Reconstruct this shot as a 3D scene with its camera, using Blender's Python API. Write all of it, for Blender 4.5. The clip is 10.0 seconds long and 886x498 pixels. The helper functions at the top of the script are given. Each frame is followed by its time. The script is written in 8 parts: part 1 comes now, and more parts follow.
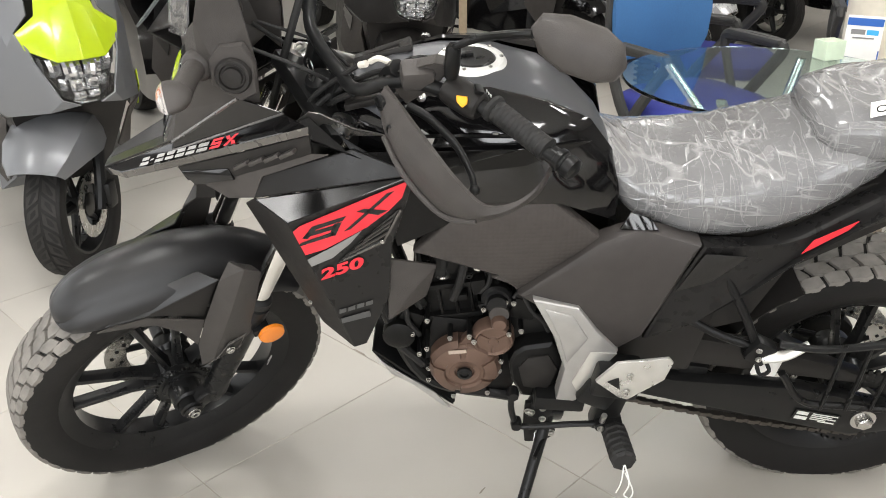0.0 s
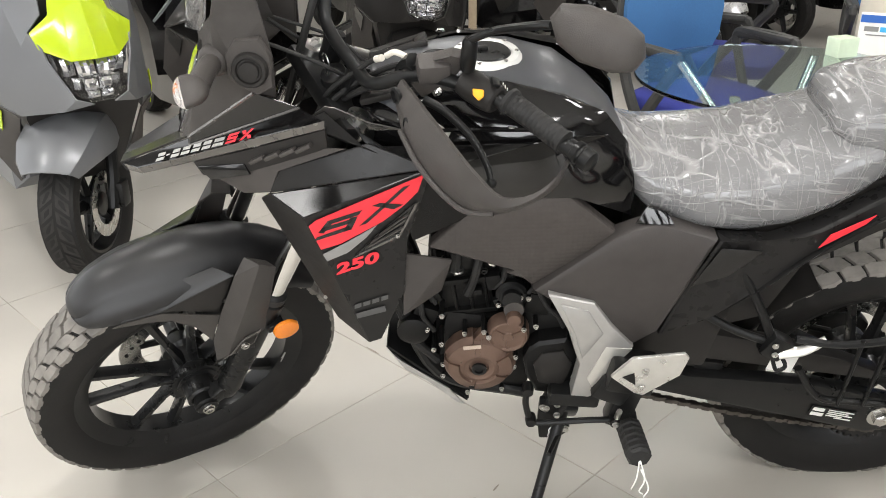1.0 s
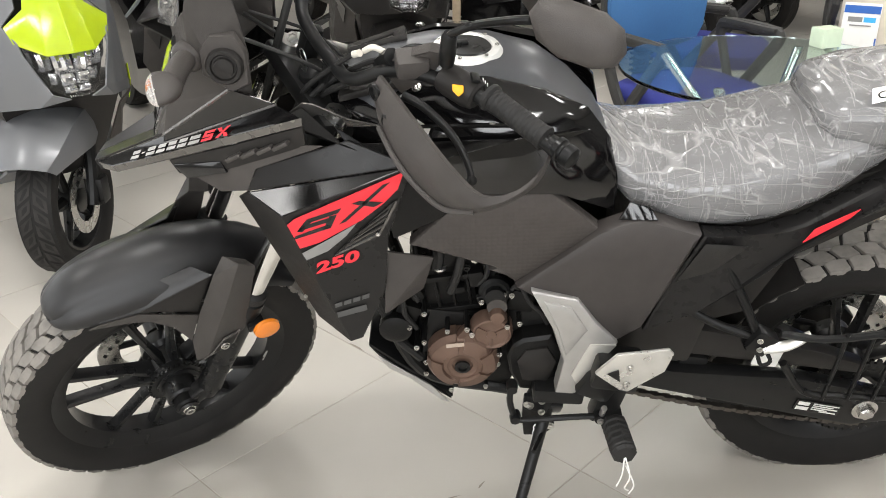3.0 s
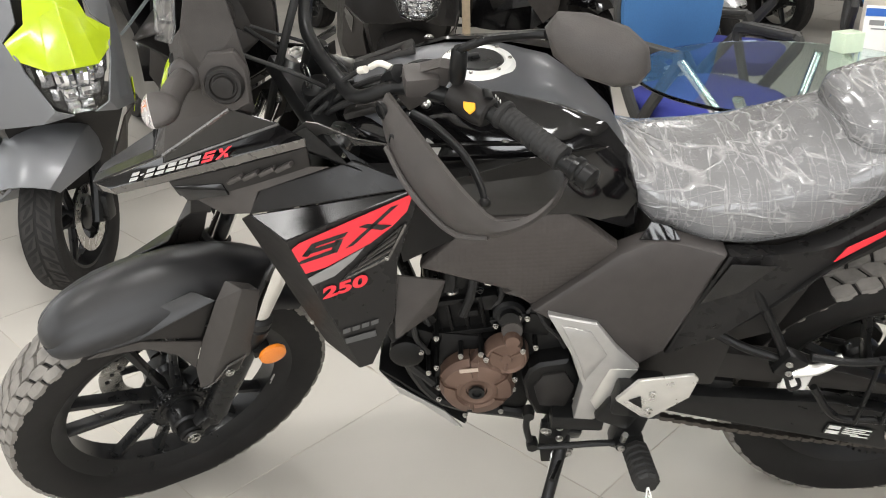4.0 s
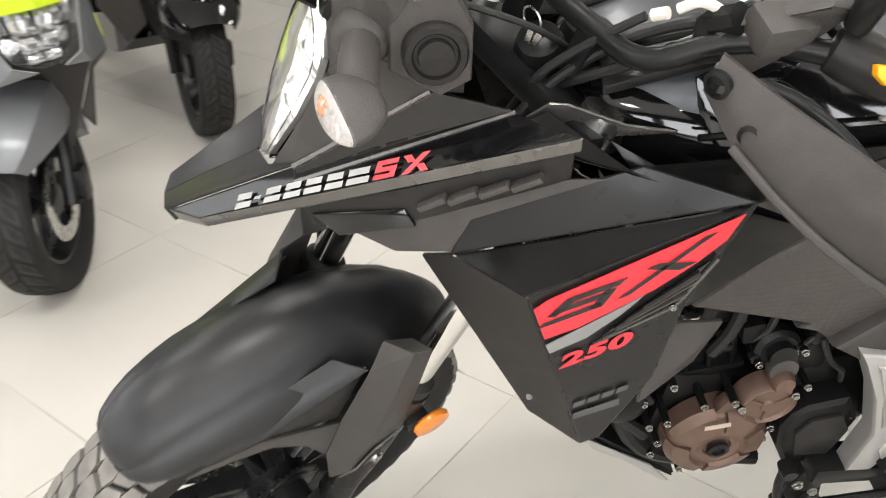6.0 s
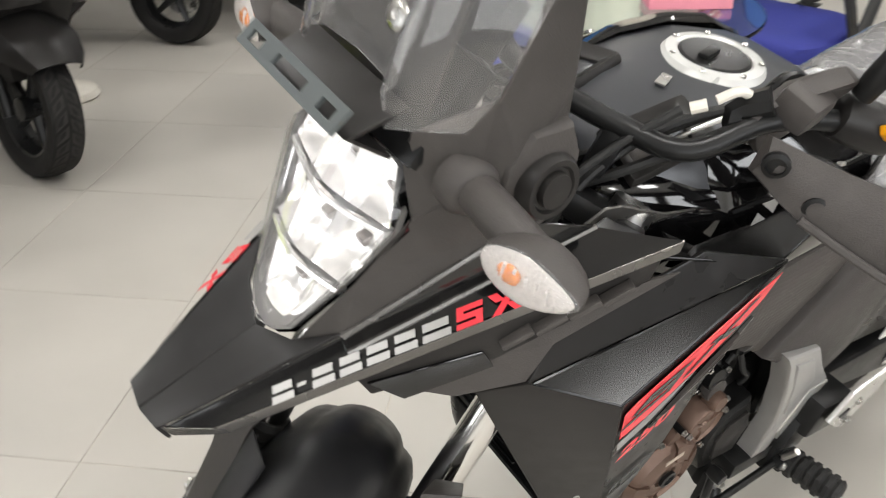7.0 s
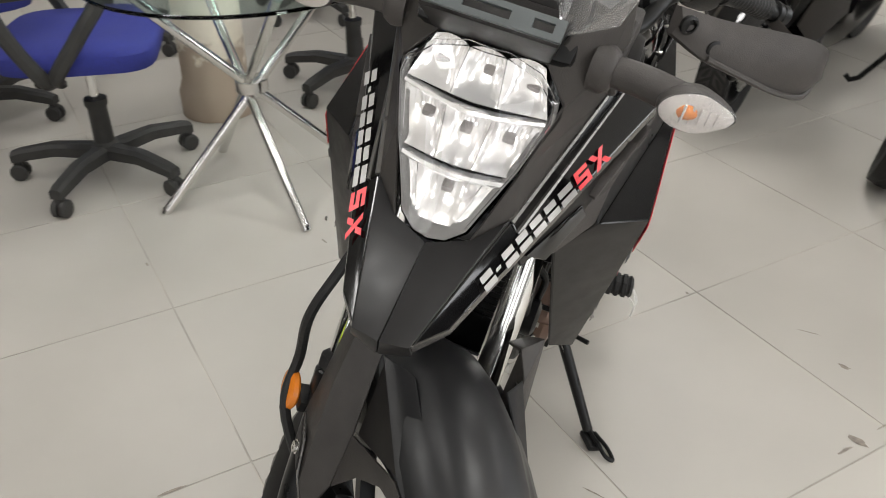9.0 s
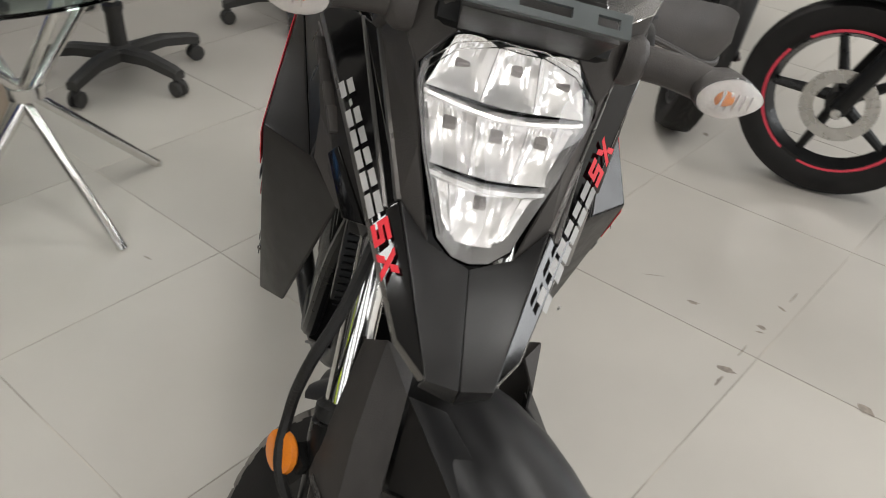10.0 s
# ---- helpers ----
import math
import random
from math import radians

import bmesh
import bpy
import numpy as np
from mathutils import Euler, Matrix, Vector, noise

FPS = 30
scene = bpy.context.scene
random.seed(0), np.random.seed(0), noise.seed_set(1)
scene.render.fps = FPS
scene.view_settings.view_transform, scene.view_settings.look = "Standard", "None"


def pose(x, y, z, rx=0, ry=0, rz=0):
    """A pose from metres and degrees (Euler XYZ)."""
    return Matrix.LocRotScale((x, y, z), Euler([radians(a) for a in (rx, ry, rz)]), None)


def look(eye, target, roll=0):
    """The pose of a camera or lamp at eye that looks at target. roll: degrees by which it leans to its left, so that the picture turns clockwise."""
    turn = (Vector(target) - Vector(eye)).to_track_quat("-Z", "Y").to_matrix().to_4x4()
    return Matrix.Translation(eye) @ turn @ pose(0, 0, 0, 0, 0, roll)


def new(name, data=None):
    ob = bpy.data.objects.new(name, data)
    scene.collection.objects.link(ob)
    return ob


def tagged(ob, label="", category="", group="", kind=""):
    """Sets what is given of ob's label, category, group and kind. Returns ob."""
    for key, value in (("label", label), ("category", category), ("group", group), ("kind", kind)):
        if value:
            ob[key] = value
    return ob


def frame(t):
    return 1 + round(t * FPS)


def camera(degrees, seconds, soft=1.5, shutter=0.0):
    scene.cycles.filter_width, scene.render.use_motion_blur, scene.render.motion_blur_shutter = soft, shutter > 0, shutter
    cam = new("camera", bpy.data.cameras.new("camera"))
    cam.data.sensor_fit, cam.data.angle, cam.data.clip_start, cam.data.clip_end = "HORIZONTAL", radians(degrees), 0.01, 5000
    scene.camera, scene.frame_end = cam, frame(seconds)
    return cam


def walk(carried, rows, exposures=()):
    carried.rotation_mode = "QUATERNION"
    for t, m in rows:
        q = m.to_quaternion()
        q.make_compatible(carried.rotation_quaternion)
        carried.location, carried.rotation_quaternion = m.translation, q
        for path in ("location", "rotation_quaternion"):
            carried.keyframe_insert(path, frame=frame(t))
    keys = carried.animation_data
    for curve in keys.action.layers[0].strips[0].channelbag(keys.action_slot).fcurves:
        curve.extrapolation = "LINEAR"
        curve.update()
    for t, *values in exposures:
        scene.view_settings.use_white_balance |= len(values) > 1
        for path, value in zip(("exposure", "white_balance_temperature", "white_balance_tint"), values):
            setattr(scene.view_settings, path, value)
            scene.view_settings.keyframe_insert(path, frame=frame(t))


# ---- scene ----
cam = camera(54.1, 10.0, soft=0.95, shutter=0.4)
PATH = [
    (0, (-0.868, -1.625, 1.338), (-0.843, 0.183, 0.484), -0.3),
    (0.5, (-0.875, -1.636, 1.335), (-0.859, 0.18, 0.495), -0.5),
    (1, (-0.881, -1.63, 1.325), (-0.874, 0.181, 0.477), -0.6),
    (1.5, (-0.878, -1.63, 1.325), (-0.876, 0.177, 0.469), -0.6),
    (2, (-0.863, -1.622, 1.319), (-0.831, 0.182, 0.457), -0.6),
    (3.5, (-0.873, -1.588, 1.329), (-0.837, 0.214, 0.461), -0.7),
    (4, (-0.869, -1.534, 1.324), (-0.86, 0.273, 0.468), -1.6),
    (4.5, (-0.868, -1.413, 1.308), (-0.91, 0.378, 0.419), -3.0),
    (5, (-0.978, -1.318, 1.292), (-1.053, 0.459, 0.378), -3.9),
    (5.2, (-1.053, -1.26, 1.287), (-1.115, 0.505, 0.349), -3.7),
    (6.3, (-1.328, -0.883, 1.246), (-0.897, 0.738, 0.157), -1.5),
    (6.5, (-1.396, -0.81, 1.246), (-0.747, 0.738, 0.159), -0.3),
    (6.8, (-1.527, -0.736, 1.269), (-0.605, 0.705, 0.233), -0.6),
    (7, (-1.608, -0.723, 1.308), (-0.563, 0.652, 0.299), -0.7),
    (7.5, (-1.812, -0.744, 1.357), (-0.558, 0.468, 0.377), -2.1),
    (7.6, (-1.844, -0.738, 1.354), (-0.545, 0.431, 0.381), -2.2),
    (8, (-1.925, -0.69, 1.374), (-0.485, 0.254, 0.355), -1.8),
    (8.3, (-2.001, -0.553, 1.342), (-0.474, 0.204, 0.296), -1.3),
    (8.5, (-2.055, -0.47, 1.332), (-0.49, 0.193, 0.279), -1.0),
    (9, (-2.089, -0.332, 1.338), (-0.465, 0.122, 0.262), -0.1),
    (9.5, (-2.016, -0.2, 1.328), (-0.358, -0.023, 0.224), 1.2),
    (10, (-2.01, -0.022, 1.332), (-0.368, -0.171, 0.2), 3.0),
]
walk(cam, [(t, look(eye, target, roll)) for t, eye, target, roll in PATH],
     [(0, 0.16), (4.5, 0.12), (5.2, 0.2), (6.3, 0.42), (7.0, 0.03), (7.5, -0.15), (8, -0.12), (9, -0.4), (10, -0.6)])

# ---- world and lamps ----
W = bpy.data.worlds.new("world")
scene.world = W
W.use_nodes = True
_sky = W.node_tree.nodes.new("ShaderNodeTexSky")
_sky.sky_type = 'NISHITA'
_sky.sun_disc = False
_sky.sun_elevation = radians(40)
_sky.sun_rotation = radians(200)
W.node_tree.links.new(_sky.outputs[0], W.node_tree.nodes["Background"].inputs[0])
W.node_tree.nodes["Background"].inputs[1].default_value = 0.12

ROOM = (-6.0, 7.0, -5.5, 8.0, 3.3)     # x0 x1 y0 y1 height


def area(name, m, sx, sy, power, color):
    d = bpy.data.lights.new(name, 'AREA')
    d.shape, d.size, d.size_y, d.energy, d.color = 'RECTANGLE', sx, sy, power, color
    o = new(name, d)
    o.matrix_world = m
    return o


# daylight that enters by the glazed shop front behind the camera, pane by pane
for _x in (-4.6, -2.5, -0.4, 1.7, 3.8):
    area("shopfront_daylight", look((_x, -5.35, 1.4), (_x, 0, 1.15)), 1.5, 2.0, 68, (0.96, 0.98, 1.0))
# unseen fill lamps added along the solid west wall
for _y in (-2.6, -0.6, 1.4, 3.4):
    area("added_side_fill", look((-5.85, _y, 1.7), (0, _y, 1.2)), 1.3, 2.3, 24, (0.96, 0.98, 1.0))
PANELS = [(x, y) for x in (-3.6, -1.2, 1.2, 3.6) for y in (-3.2, -0.6, 2.0, 4.6)]
for _x, _y in PANELS:
    area("ceiling_lamp", look((_x, _y, 3.24), (_x, _y + 0.001, 0)), 0.62, 0.62, 12 if _y > 4 else 21 if _y > 1 else 28, (1.0, 0.985, 0.96))

# ---- materials ----


def mat(name, color, rough=0.5, metal=0.0, vary=0.15, scale=40.0, bump=0.0, bscale=400.0, coat=0.0, rvary=0.1, spec=0.5, big=3.0, trans=0.0, ior=1.45, island=0.0):
    m = bpy.data.materials.new(name)
    m.use_nodes = True
    nt = m.node_tree
    b = nt.nodes["Principled BSDF"]
    N, K = nt.nodes.new, nt.links.new
    tc = N("ShaderNodeTexCoord")
    n1 = N("ShaderNodeTexNoise")
    n1.inputs["Scale"].default_value = scale
    n1.inputs["Detail"].default_value = 6
    n2 = N("ShaderNodeTexNoise")
    n2.inputs["Scale"].default_value = big
    n2.inputs["Detail"].default_value = 3
    for n in (n1, n2):
        K(tc.outputs["Object"], n.inputs["Vector"])
    mx = N("ShaderNodeMath")
    mx.operation = 'ADD'
    K(n1.outputs[0], mx.inputs[0])
    K(n2.outputs[0], mx.inputs[1])
    r = N("ShaderNodeMapRange")
    r.inputs[1].default_value, r.inputs[2].default_value = 0.6, 1.4
    r.inputs[3].default_value, r.inputs[4].default_value = 1 - vary, 1 + vary
    K(mx.outputs[0], r.inputs[0])
    c = N("ShaderNodeMix")
    c.data_type = 'RGBA'
    c.blend_type = 'MULTIPLY'
    c.inputs[0].default_value = 1
    c.inputs[6].default_value = (*color, 1)
    K(r.outputs[0], c.inputs[7])
    out = c.outputs[2]
    if island:
        g = N("ShaderNodeObjectInfo")
        r3 = N("ShaderNodeMapRange")
        r3.inputs[3].default_value, r3.inputs[4].default_value = 1 - island, 1 + island
        K(g.outputs["Random"], r3.inputs[0])
        c2 = N("ShaderNodeMix")
        c2.data_type = 'RGBA'
        c2.blend_type = 'MULTIPLY'
        c2.inputs[0].default_value = 1
        K(out, c2.inputs[6])
        K(r3.outputs[0], c2.inputs[7])
        out = c2.outputs[2]
    K(out, b.inputs["Base Color"])
    r2 = N("ShaderNodeMapRange")
    r2.inputs[1].default_value, r2.inputs[2].default_value = 0.6, 1.4
    r2.inputs[3].default_value, r2.inputs[4].default_value = max(0.02, rough - rvary), min(1, rough + rvary)
    K(mx.outputs[0], r2.inputs[0])
    K(r2.outputs[0], b.inputs["Roughness"])
    b.inputs["Metallic"].default_value = metal
    b.inputs["Specular IOR Level"].default_value = spec
    b.inputs["Coat Weight"].default_value = coat
    b.inputs["Coat Roughness"].default_value = 0.06
    b.inputs["Transmission Weight"].default_value = trans
    b.inputs["IOR"].default_value = ior
    if bump:
        n3 = N("ShaderNodeTexNoise")
        n3.inputs["Scale"].default_value = bscale
        n3.inputs["Detail"].default_value = 4
        K(tc.outputs["Object"], n3.inputs["Vector"])
        bp = N("ShaderNodeBump")
        bp.inputs["Strength"].default_value = bump
        bp.inputs["Distance"].default_value = 0.002
        K(n3.outputs[0], bp.inputs["Height"])
        K(bp.outputs[0], b.inputs["Normal"])
    return m


PLASTIC = mat("matt_black_plastic", (0.018, 0.0165, 0.0155), 0.38, bump=0.10, bscale=700, vary=0.2, spec=0.25)
PLASTIC2 = mat("charcoal_plastic", (0.056, 0.0505, 0.047), 0.46, bump=0.3, bscale=600, vary=0.2, spec=0.28)
COWLPLASTIC = mat("dark_cowl_plastic", (0.048, 0.0436, 0.0404), 0.42, bump=0.25, bscale=600, vary=0.2, spec=0.28)
SIDEPLASTIC = mat("dark_grey_side_plastic", (0.046, 0.041, 0.0385), 0.42, bump=0.22, bscale=600, vary=0.15, spec=0.28)
SATIN = mat("satin_black_paint", (0.012, 0.0114, 0.0112), 0.3, vary=0.15, coat=0.05, spec=0.26)
GLOSS = mat("gloss_black_paint", (0.004, 0.0038, 0.004), 0.08, coat=0.4, rvary=0.03, bump=0.05, bscale=45, vary=0.1, spec=0.5)
DEEPGLOSS = mat("deep_black_paint", (0.005, 0.0048, 0.0048), 0.17, rvary=0.04, vary=0.1, spec=0.3)
TANKGREY = mat("metallic_dark_grey_paint", (0.062, 0.064, 0.070), 0.4, metal=0.35, coat=0.1, scale=900, vary=0.25)
BLACKMETAL = mat("black_metal", (0.009, 0.009, 0.009), 0.33, vary=0.3, bump=0.05, spec=0.27)
ENGINE = mat("black_engine_casting", (0.006, 0.0059, 0.0058), 0.34, bump=0.2, bscale=500, vary=0.3, spec=0.22)
RIMBLACK = mat("black_rim_paint", (0.009, 0.009, 0.0092), 0.32, vary=0.25, coat=0.08, spec=0.35)
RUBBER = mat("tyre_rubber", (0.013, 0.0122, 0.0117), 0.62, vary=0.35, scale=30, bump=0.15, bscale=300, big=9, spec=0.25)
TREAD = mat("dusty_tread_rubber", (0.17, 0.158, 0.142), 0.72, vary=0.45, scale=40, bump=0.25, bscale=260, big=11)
TREADDARK = mat("dark_tread_rubber", (0.028, 0.026, 0.0245), 0.7, vary=0.4, scale=40, bump=0.2, bscale=260, spec=0.25)
GRIPRUB = mat("grip_rubber", (0.017, 0.0165, 0.016), 0.58, bump=0.5, bscale=260, vary=0.25, spec=0.35)
CHROME = mat("chrome", (0.75, 0.74, 0.72), 0.13, metal=1.0, vary=0.06, rvary=0.05)
STEEL = mat("bolt_steel", (0.55, 0.54, 0.52), 0.28, metal=1.0, vary=0.15)
SILVER = mat("satin_silver_paint", (0.40, 0.39, 0.375), 0.4, metal=0.55, vary=0.1, bump=0.05)
ALUM = mat("brushed_alloy", (0.62, 0.61, 0.58), 0.3, metal=0.75, vary=0.1, bump=0.05)
BRONZE = mat("bronze_engine_cover", (0.135, 0.086, 0.065), 0.42, metal=0.45, vary=0.18, bump=0.12, bscale=500)
RED = mat("red_decal", (0.72, 0.03, 0.045), 0.32, vary=0.06)
GREYDECAL = mat("grey_decal", (0.22, 0.215, 0.21), 0.38, vary=0.08)
WHITEDECAL = mat("silver_decal", (0.36, 0.352, 0.34), 0.35, metal=0.2, vary=0.08)
DARKDECAL = mat("faint_grey_marking", (0.07, 0.07, 0.07), 0.5, vary=0.1)
BLACKDECAL = mat("black_decal", (0.012, 0.012, 0.012), 0.25, vary=0.1)
AMBER = mat("amber_reflector", (0.75, 0.22, 0.02), 0.2, vary=0.12, scale=500, coat=0.5)
YELLOW = mat("yellow_switch", (0.9, 0.38, 0.006), 0.4, vary=0.05)
WHITE = mat("white_plastic", (0.78, 0.77, 0.74), 0.4, vary=0.05)
CREAM = mat("cream_sleeve", (0.60, 0.565, 0.50), 0.5, vary=0.1)
PAPER = mat("white_paper", (0.8, 0.79, 0.76), 0.7, vary=0.05)
FOAM = mat("seat_leatherette", (0.10, 0.10, 0.102), 0.55, bump=0.25, bscale=350, vary=0.15)
LENS = mat("clear_lens", (1, 1, 1), 0.03, trans=1.0, vary=0.0, rvary=0.0, ior=1.3)
REFLECT = mat("headlight_reflector", (0.95, 0.93, 0.915), 0.17, metal=0.72, vary=0.05, bump=0.5, bscale=85)
LEDCELL = mat("grey_lamp_cell", (0.30, 0.28, 0.27), 0.2, metal=0.5, vary=0.1)
FENDER = mat("satin_mudguard_plastic", (0.014, 0.0138, 0.0145), 0.38, vary=0.12, bump=0.05, bscale=700, spec=0.5)
# grey for satin edges; on the cowl's lower edge it stands for reflection
EDGEGREY = mat("grey_edge_and_sheen", (0.15, 0.143, 0.135), 0.27, metal=0.7, vary=0.15, scale=20)
BEAKM = mat("satin_beak_plastic", (0.016, 0.0152, 0.0152), 0.36, vary=0.15, bump=0.06, bscale=600, spec=0.35)
SCREEN = mat("clear_windscreen", (0.95, 0.935, 0.92), 0.02, trans=0.968, vary=0.02, rvary=0.0, ior=1.42, scale=6)
RINGPAINT = mat("pale_filler_ring", (0.62, 0.62, 0.60), 0.35, metal=0.3, vary=0.05)


def film_material():
    """Crumpled clear film over dark leatherette: fine creases, raised as bumps and mixed paler into the colour."""
    m = mat("plastic_wrap", (0.165, 0.164, 0.166), 0.22, vary=0.12, spec=0.7, scale=12)
    nt = m.node_tree
    N, K = nt.nodes.new, nt.links.new
    b = nt.nodes["Principled BSDF"]
    src = b.inputs["Base Color"].links[0].from_socket
    tc = N("ShaderNodeTexCoord")
    hs = []
    for rot, stretch, sc, dist in (((0.3, 0.95, 0.5), (1.0, 1.0, 6.5), 4.6, 0.9), ((0.7, -0.85, 0.4), (7.0, 1.0, 1.4), 5.5, 0.9), ((0.4, 0.7, 0.3), (1.0, 1.8, 6.4), 22, 1.2)):
        mp = N("ShaderNodeMapping")
        mp.inputs["Scale"].default_value = stretch
        mp.inputs["Rotation"].default_value = rot
        K(tc.outputs["Object"], mp.inputs["Vector"])
        n = N("ShaderNodeTexNoise")
        n.inputs["Scale"].default_value = sc
        n.inputs["Detail"].default_value = 2.5
        n.inputs["Distortion"].default_value = dist
        K(mp.outputs[0], n.inputs["Vector"])
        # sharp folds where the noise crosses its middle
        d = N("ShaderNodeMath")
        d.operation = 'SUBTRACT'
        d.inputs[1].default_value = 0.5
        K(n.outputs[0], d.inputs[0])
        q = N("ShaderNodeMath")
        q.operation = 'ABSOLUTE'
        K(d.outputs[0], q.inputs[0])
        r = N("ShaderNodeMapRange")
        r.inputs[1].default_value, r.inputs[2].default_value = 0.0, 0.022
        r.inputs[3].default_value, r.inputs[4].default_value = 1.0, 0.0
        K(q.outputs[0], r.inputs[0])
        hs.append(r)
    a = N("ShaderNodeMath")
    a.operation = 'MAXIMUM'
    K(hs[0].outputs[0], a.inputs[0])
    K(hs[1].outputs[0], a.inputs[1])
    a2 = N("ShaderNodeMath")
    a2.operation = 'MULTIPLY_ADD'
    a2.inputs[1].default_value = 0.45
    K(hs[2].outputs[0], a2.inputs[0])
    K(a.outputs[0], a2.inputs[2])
    bp = N("ShaderNodeBump")
    bp.inputs["Strength"].default_value = 0.45
    bp.inputs["Distance"].default_value = 0.004
    K(a2.outputs[0], bp.inputs["Height"])
    K(bp.outputs[0], b.inputs["Normal"])
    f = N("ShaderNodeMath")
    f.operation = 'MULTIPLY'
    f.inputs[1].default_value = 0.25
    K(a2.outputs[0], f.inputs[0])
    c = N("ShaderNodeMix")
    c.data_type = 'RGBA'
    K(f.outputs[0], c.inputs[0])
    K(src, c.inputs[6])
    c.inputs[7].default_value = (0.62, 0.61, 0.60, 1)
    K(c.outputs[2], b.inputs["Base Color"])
    b.inputs["Coat Weight"].default_value = 0.7
    b.inputs["Coat Roughness"].default_value = 0.17
    K(bp.outputs[0], b.inputs["Coat Normal"])
    return m


WRAP = film_material()


def weave_material():
    """Side cover with a fine moulded lattice."""
    m = mat("lattice_plastic", (0.055, 0.0485, 0.0445), 0.48, vary=0.15, spec=0.25)
    nt = m.node_tree
    N, K = nt.nodes.new, nt.links.new
    tc = N("ShaderNodeTexCoord")
    v = N("ShaderNodeTexVoronoi")
    v.inputs["Scale"].default_value = 110
    v.inputs["Randomness"].default_value = 0.25
    K(tc.outputs["Object"], v.inputs["Vector"])
    bp = N("ShaderNodeBump")
    bp.inputs["Strength"].default_value = 0.5
    bp.inputs["Distance"].default_value = 0.002
    K(v.outputs["Distance"], bp.inputs["Height"])
    K(bp.outputs[0], nt.nodes["Principled BSDF"].inputs["Normal"])
    return m


LATTICE = weave_material()

# ---- mesh helpers ----


def bmn():
    return bmesh.new()


def finish(bm, sharp=32.0):
    bmesh.ops.recalc_face_normals(bm, faces=bm.faces)
    lim = radians(sharp)
    for f in bm.faces:
        f.smooth = True
    for e in bm.edges:
        e.smooth = len(e.link_faces) == 2 and e.calc_face_angle(0.0) < lim
    return bm


def part(name, bm, material, parent, label="", sharp=32.0, m=None, kind=""):
    """One mesh object under a thing or a part; m is applied to the mesh first."""
    if m is not None:
        bm.transform(m)
    finish(bm, sharp)
    me = bpy.data.meshes.new(name)
    bm.to_mesh(me)
    bm.free()
    me.materials.append(material)
    o = new(name, me)
    if parent is not None:
        o.parent = parent
    return tagged(o, label, kind=kind)


def thing(name, m, label, category, group="", kind=""):
    o = new(name)
    o.matrix_world = m
    o.empty_display_size = 0.1
    return tagged(o, label, category, group, kind)


def bevel(bm, w, seg=2, ang=30):
    es = [e for e in bm.edges if len(e.link_faces) == 2 and e.calc_face_angle(0.0) > radians(ang)]
    if es:
        bmesh.ops.bevel(bm, geom=es, offset=w, segments=seg, profile=0.6, affect='EDGES', clamp_overlap=True)
    return bm


def box(bm, c, s, rot=(0, 0, 0), bev=0.0):
    t = bmesh.new()
    bmesh.ops.create_cube(t, size=1)
    t.transform(Matrix.Diagonal((*s, 1)))
    if bev:
        bevel(t, bev)
    t.transform(pose(*c, *rot))
    join(bm, t)
    return bm


def join(bm, t):
    me = bpy.data.meshes.new("tmp")
    t.to_mesh(me)
    t.free()
    bm.from_mesh(me)
    bpy.data.meshes.remove(me)
    return bm


def frame_of(d):
    return Vector(d).normalized().to_track_quat('Z', 'X').to_matrix()


def cyl(bm, p0, p1, r0, r1=None, seg=16):
    p0, p1 = Vector(p0), Vector(p1)
    r1 = r0 if r1 is None else r1
    R = frame_of(p1 - p0)
    a = [bm.verts.new(p0 + R @ Vector((r0 * math.cos(t), r0 * math.sin(t), 0))) for t in [2 * math.pi * k / seg for k in range(seg)]]
    b = [bm.verts.new(p1 + R @ Vector((r1 * math.cos(t), r1 * math.sin(t), 0))) for t in [2 * math.pi * k / seg for k in range(seg)]]
    for k in range(seg):
        bm.faces.new((a[k], a[(k + 1) % seg], b[(k + 1) % seg], b[k]))
    bm.faces.new(a[::-1])
    bm.faces.new(b)
    return bm


def lathe(bm, prof, c, axis, seg=32, closed=False):
    """Turn (radius, height) pairs about an axis through c."""
    R, c = frame_of(axis), Vector(c)
    rings = []
    for r, h in prof:
        rings.append([bm.verts.new(c + R @ Vector((r * math.cos(t), r * math.sin(t), h))) for t in [2 * math.pi * k / seg for k in range(seg)]])
    n = len(rings)
    for i in range(n if closed else n - 1):
        a, b = rings[i], rings[(i + 1) % n]
        for k in range(seg):
            bm.faces.new((a[k], a[(k + 1) % seg], b[(k + 1) % seg], b[k]))
    if not closed:
        for ring in (rings[0], rings[-1]):
            if prof[rings.index(ring)][0] > 1e-4:
                bm.faces.new(ring)
    return bm


def smooth_path(pts, n=6):
    P = [Vector(p) for p in pts]
    P = [2 * P[0] - P[1]] + P + [2 * P[-1] - P[-2]]
    out = []
    for i in range(1, len(P) - 2):
        a, b, c, d = P[i - 1:i + 3]
        for k in range(n):
            t = k / n
            out.append(0.5 * ((2 * b) + (c - a) * t + (2 * a - 5 * b + 4 * c - d) * t * t + (3 * b - a - 3 * c + d) * t ** 3))
    out.append(P[-2])
    return out


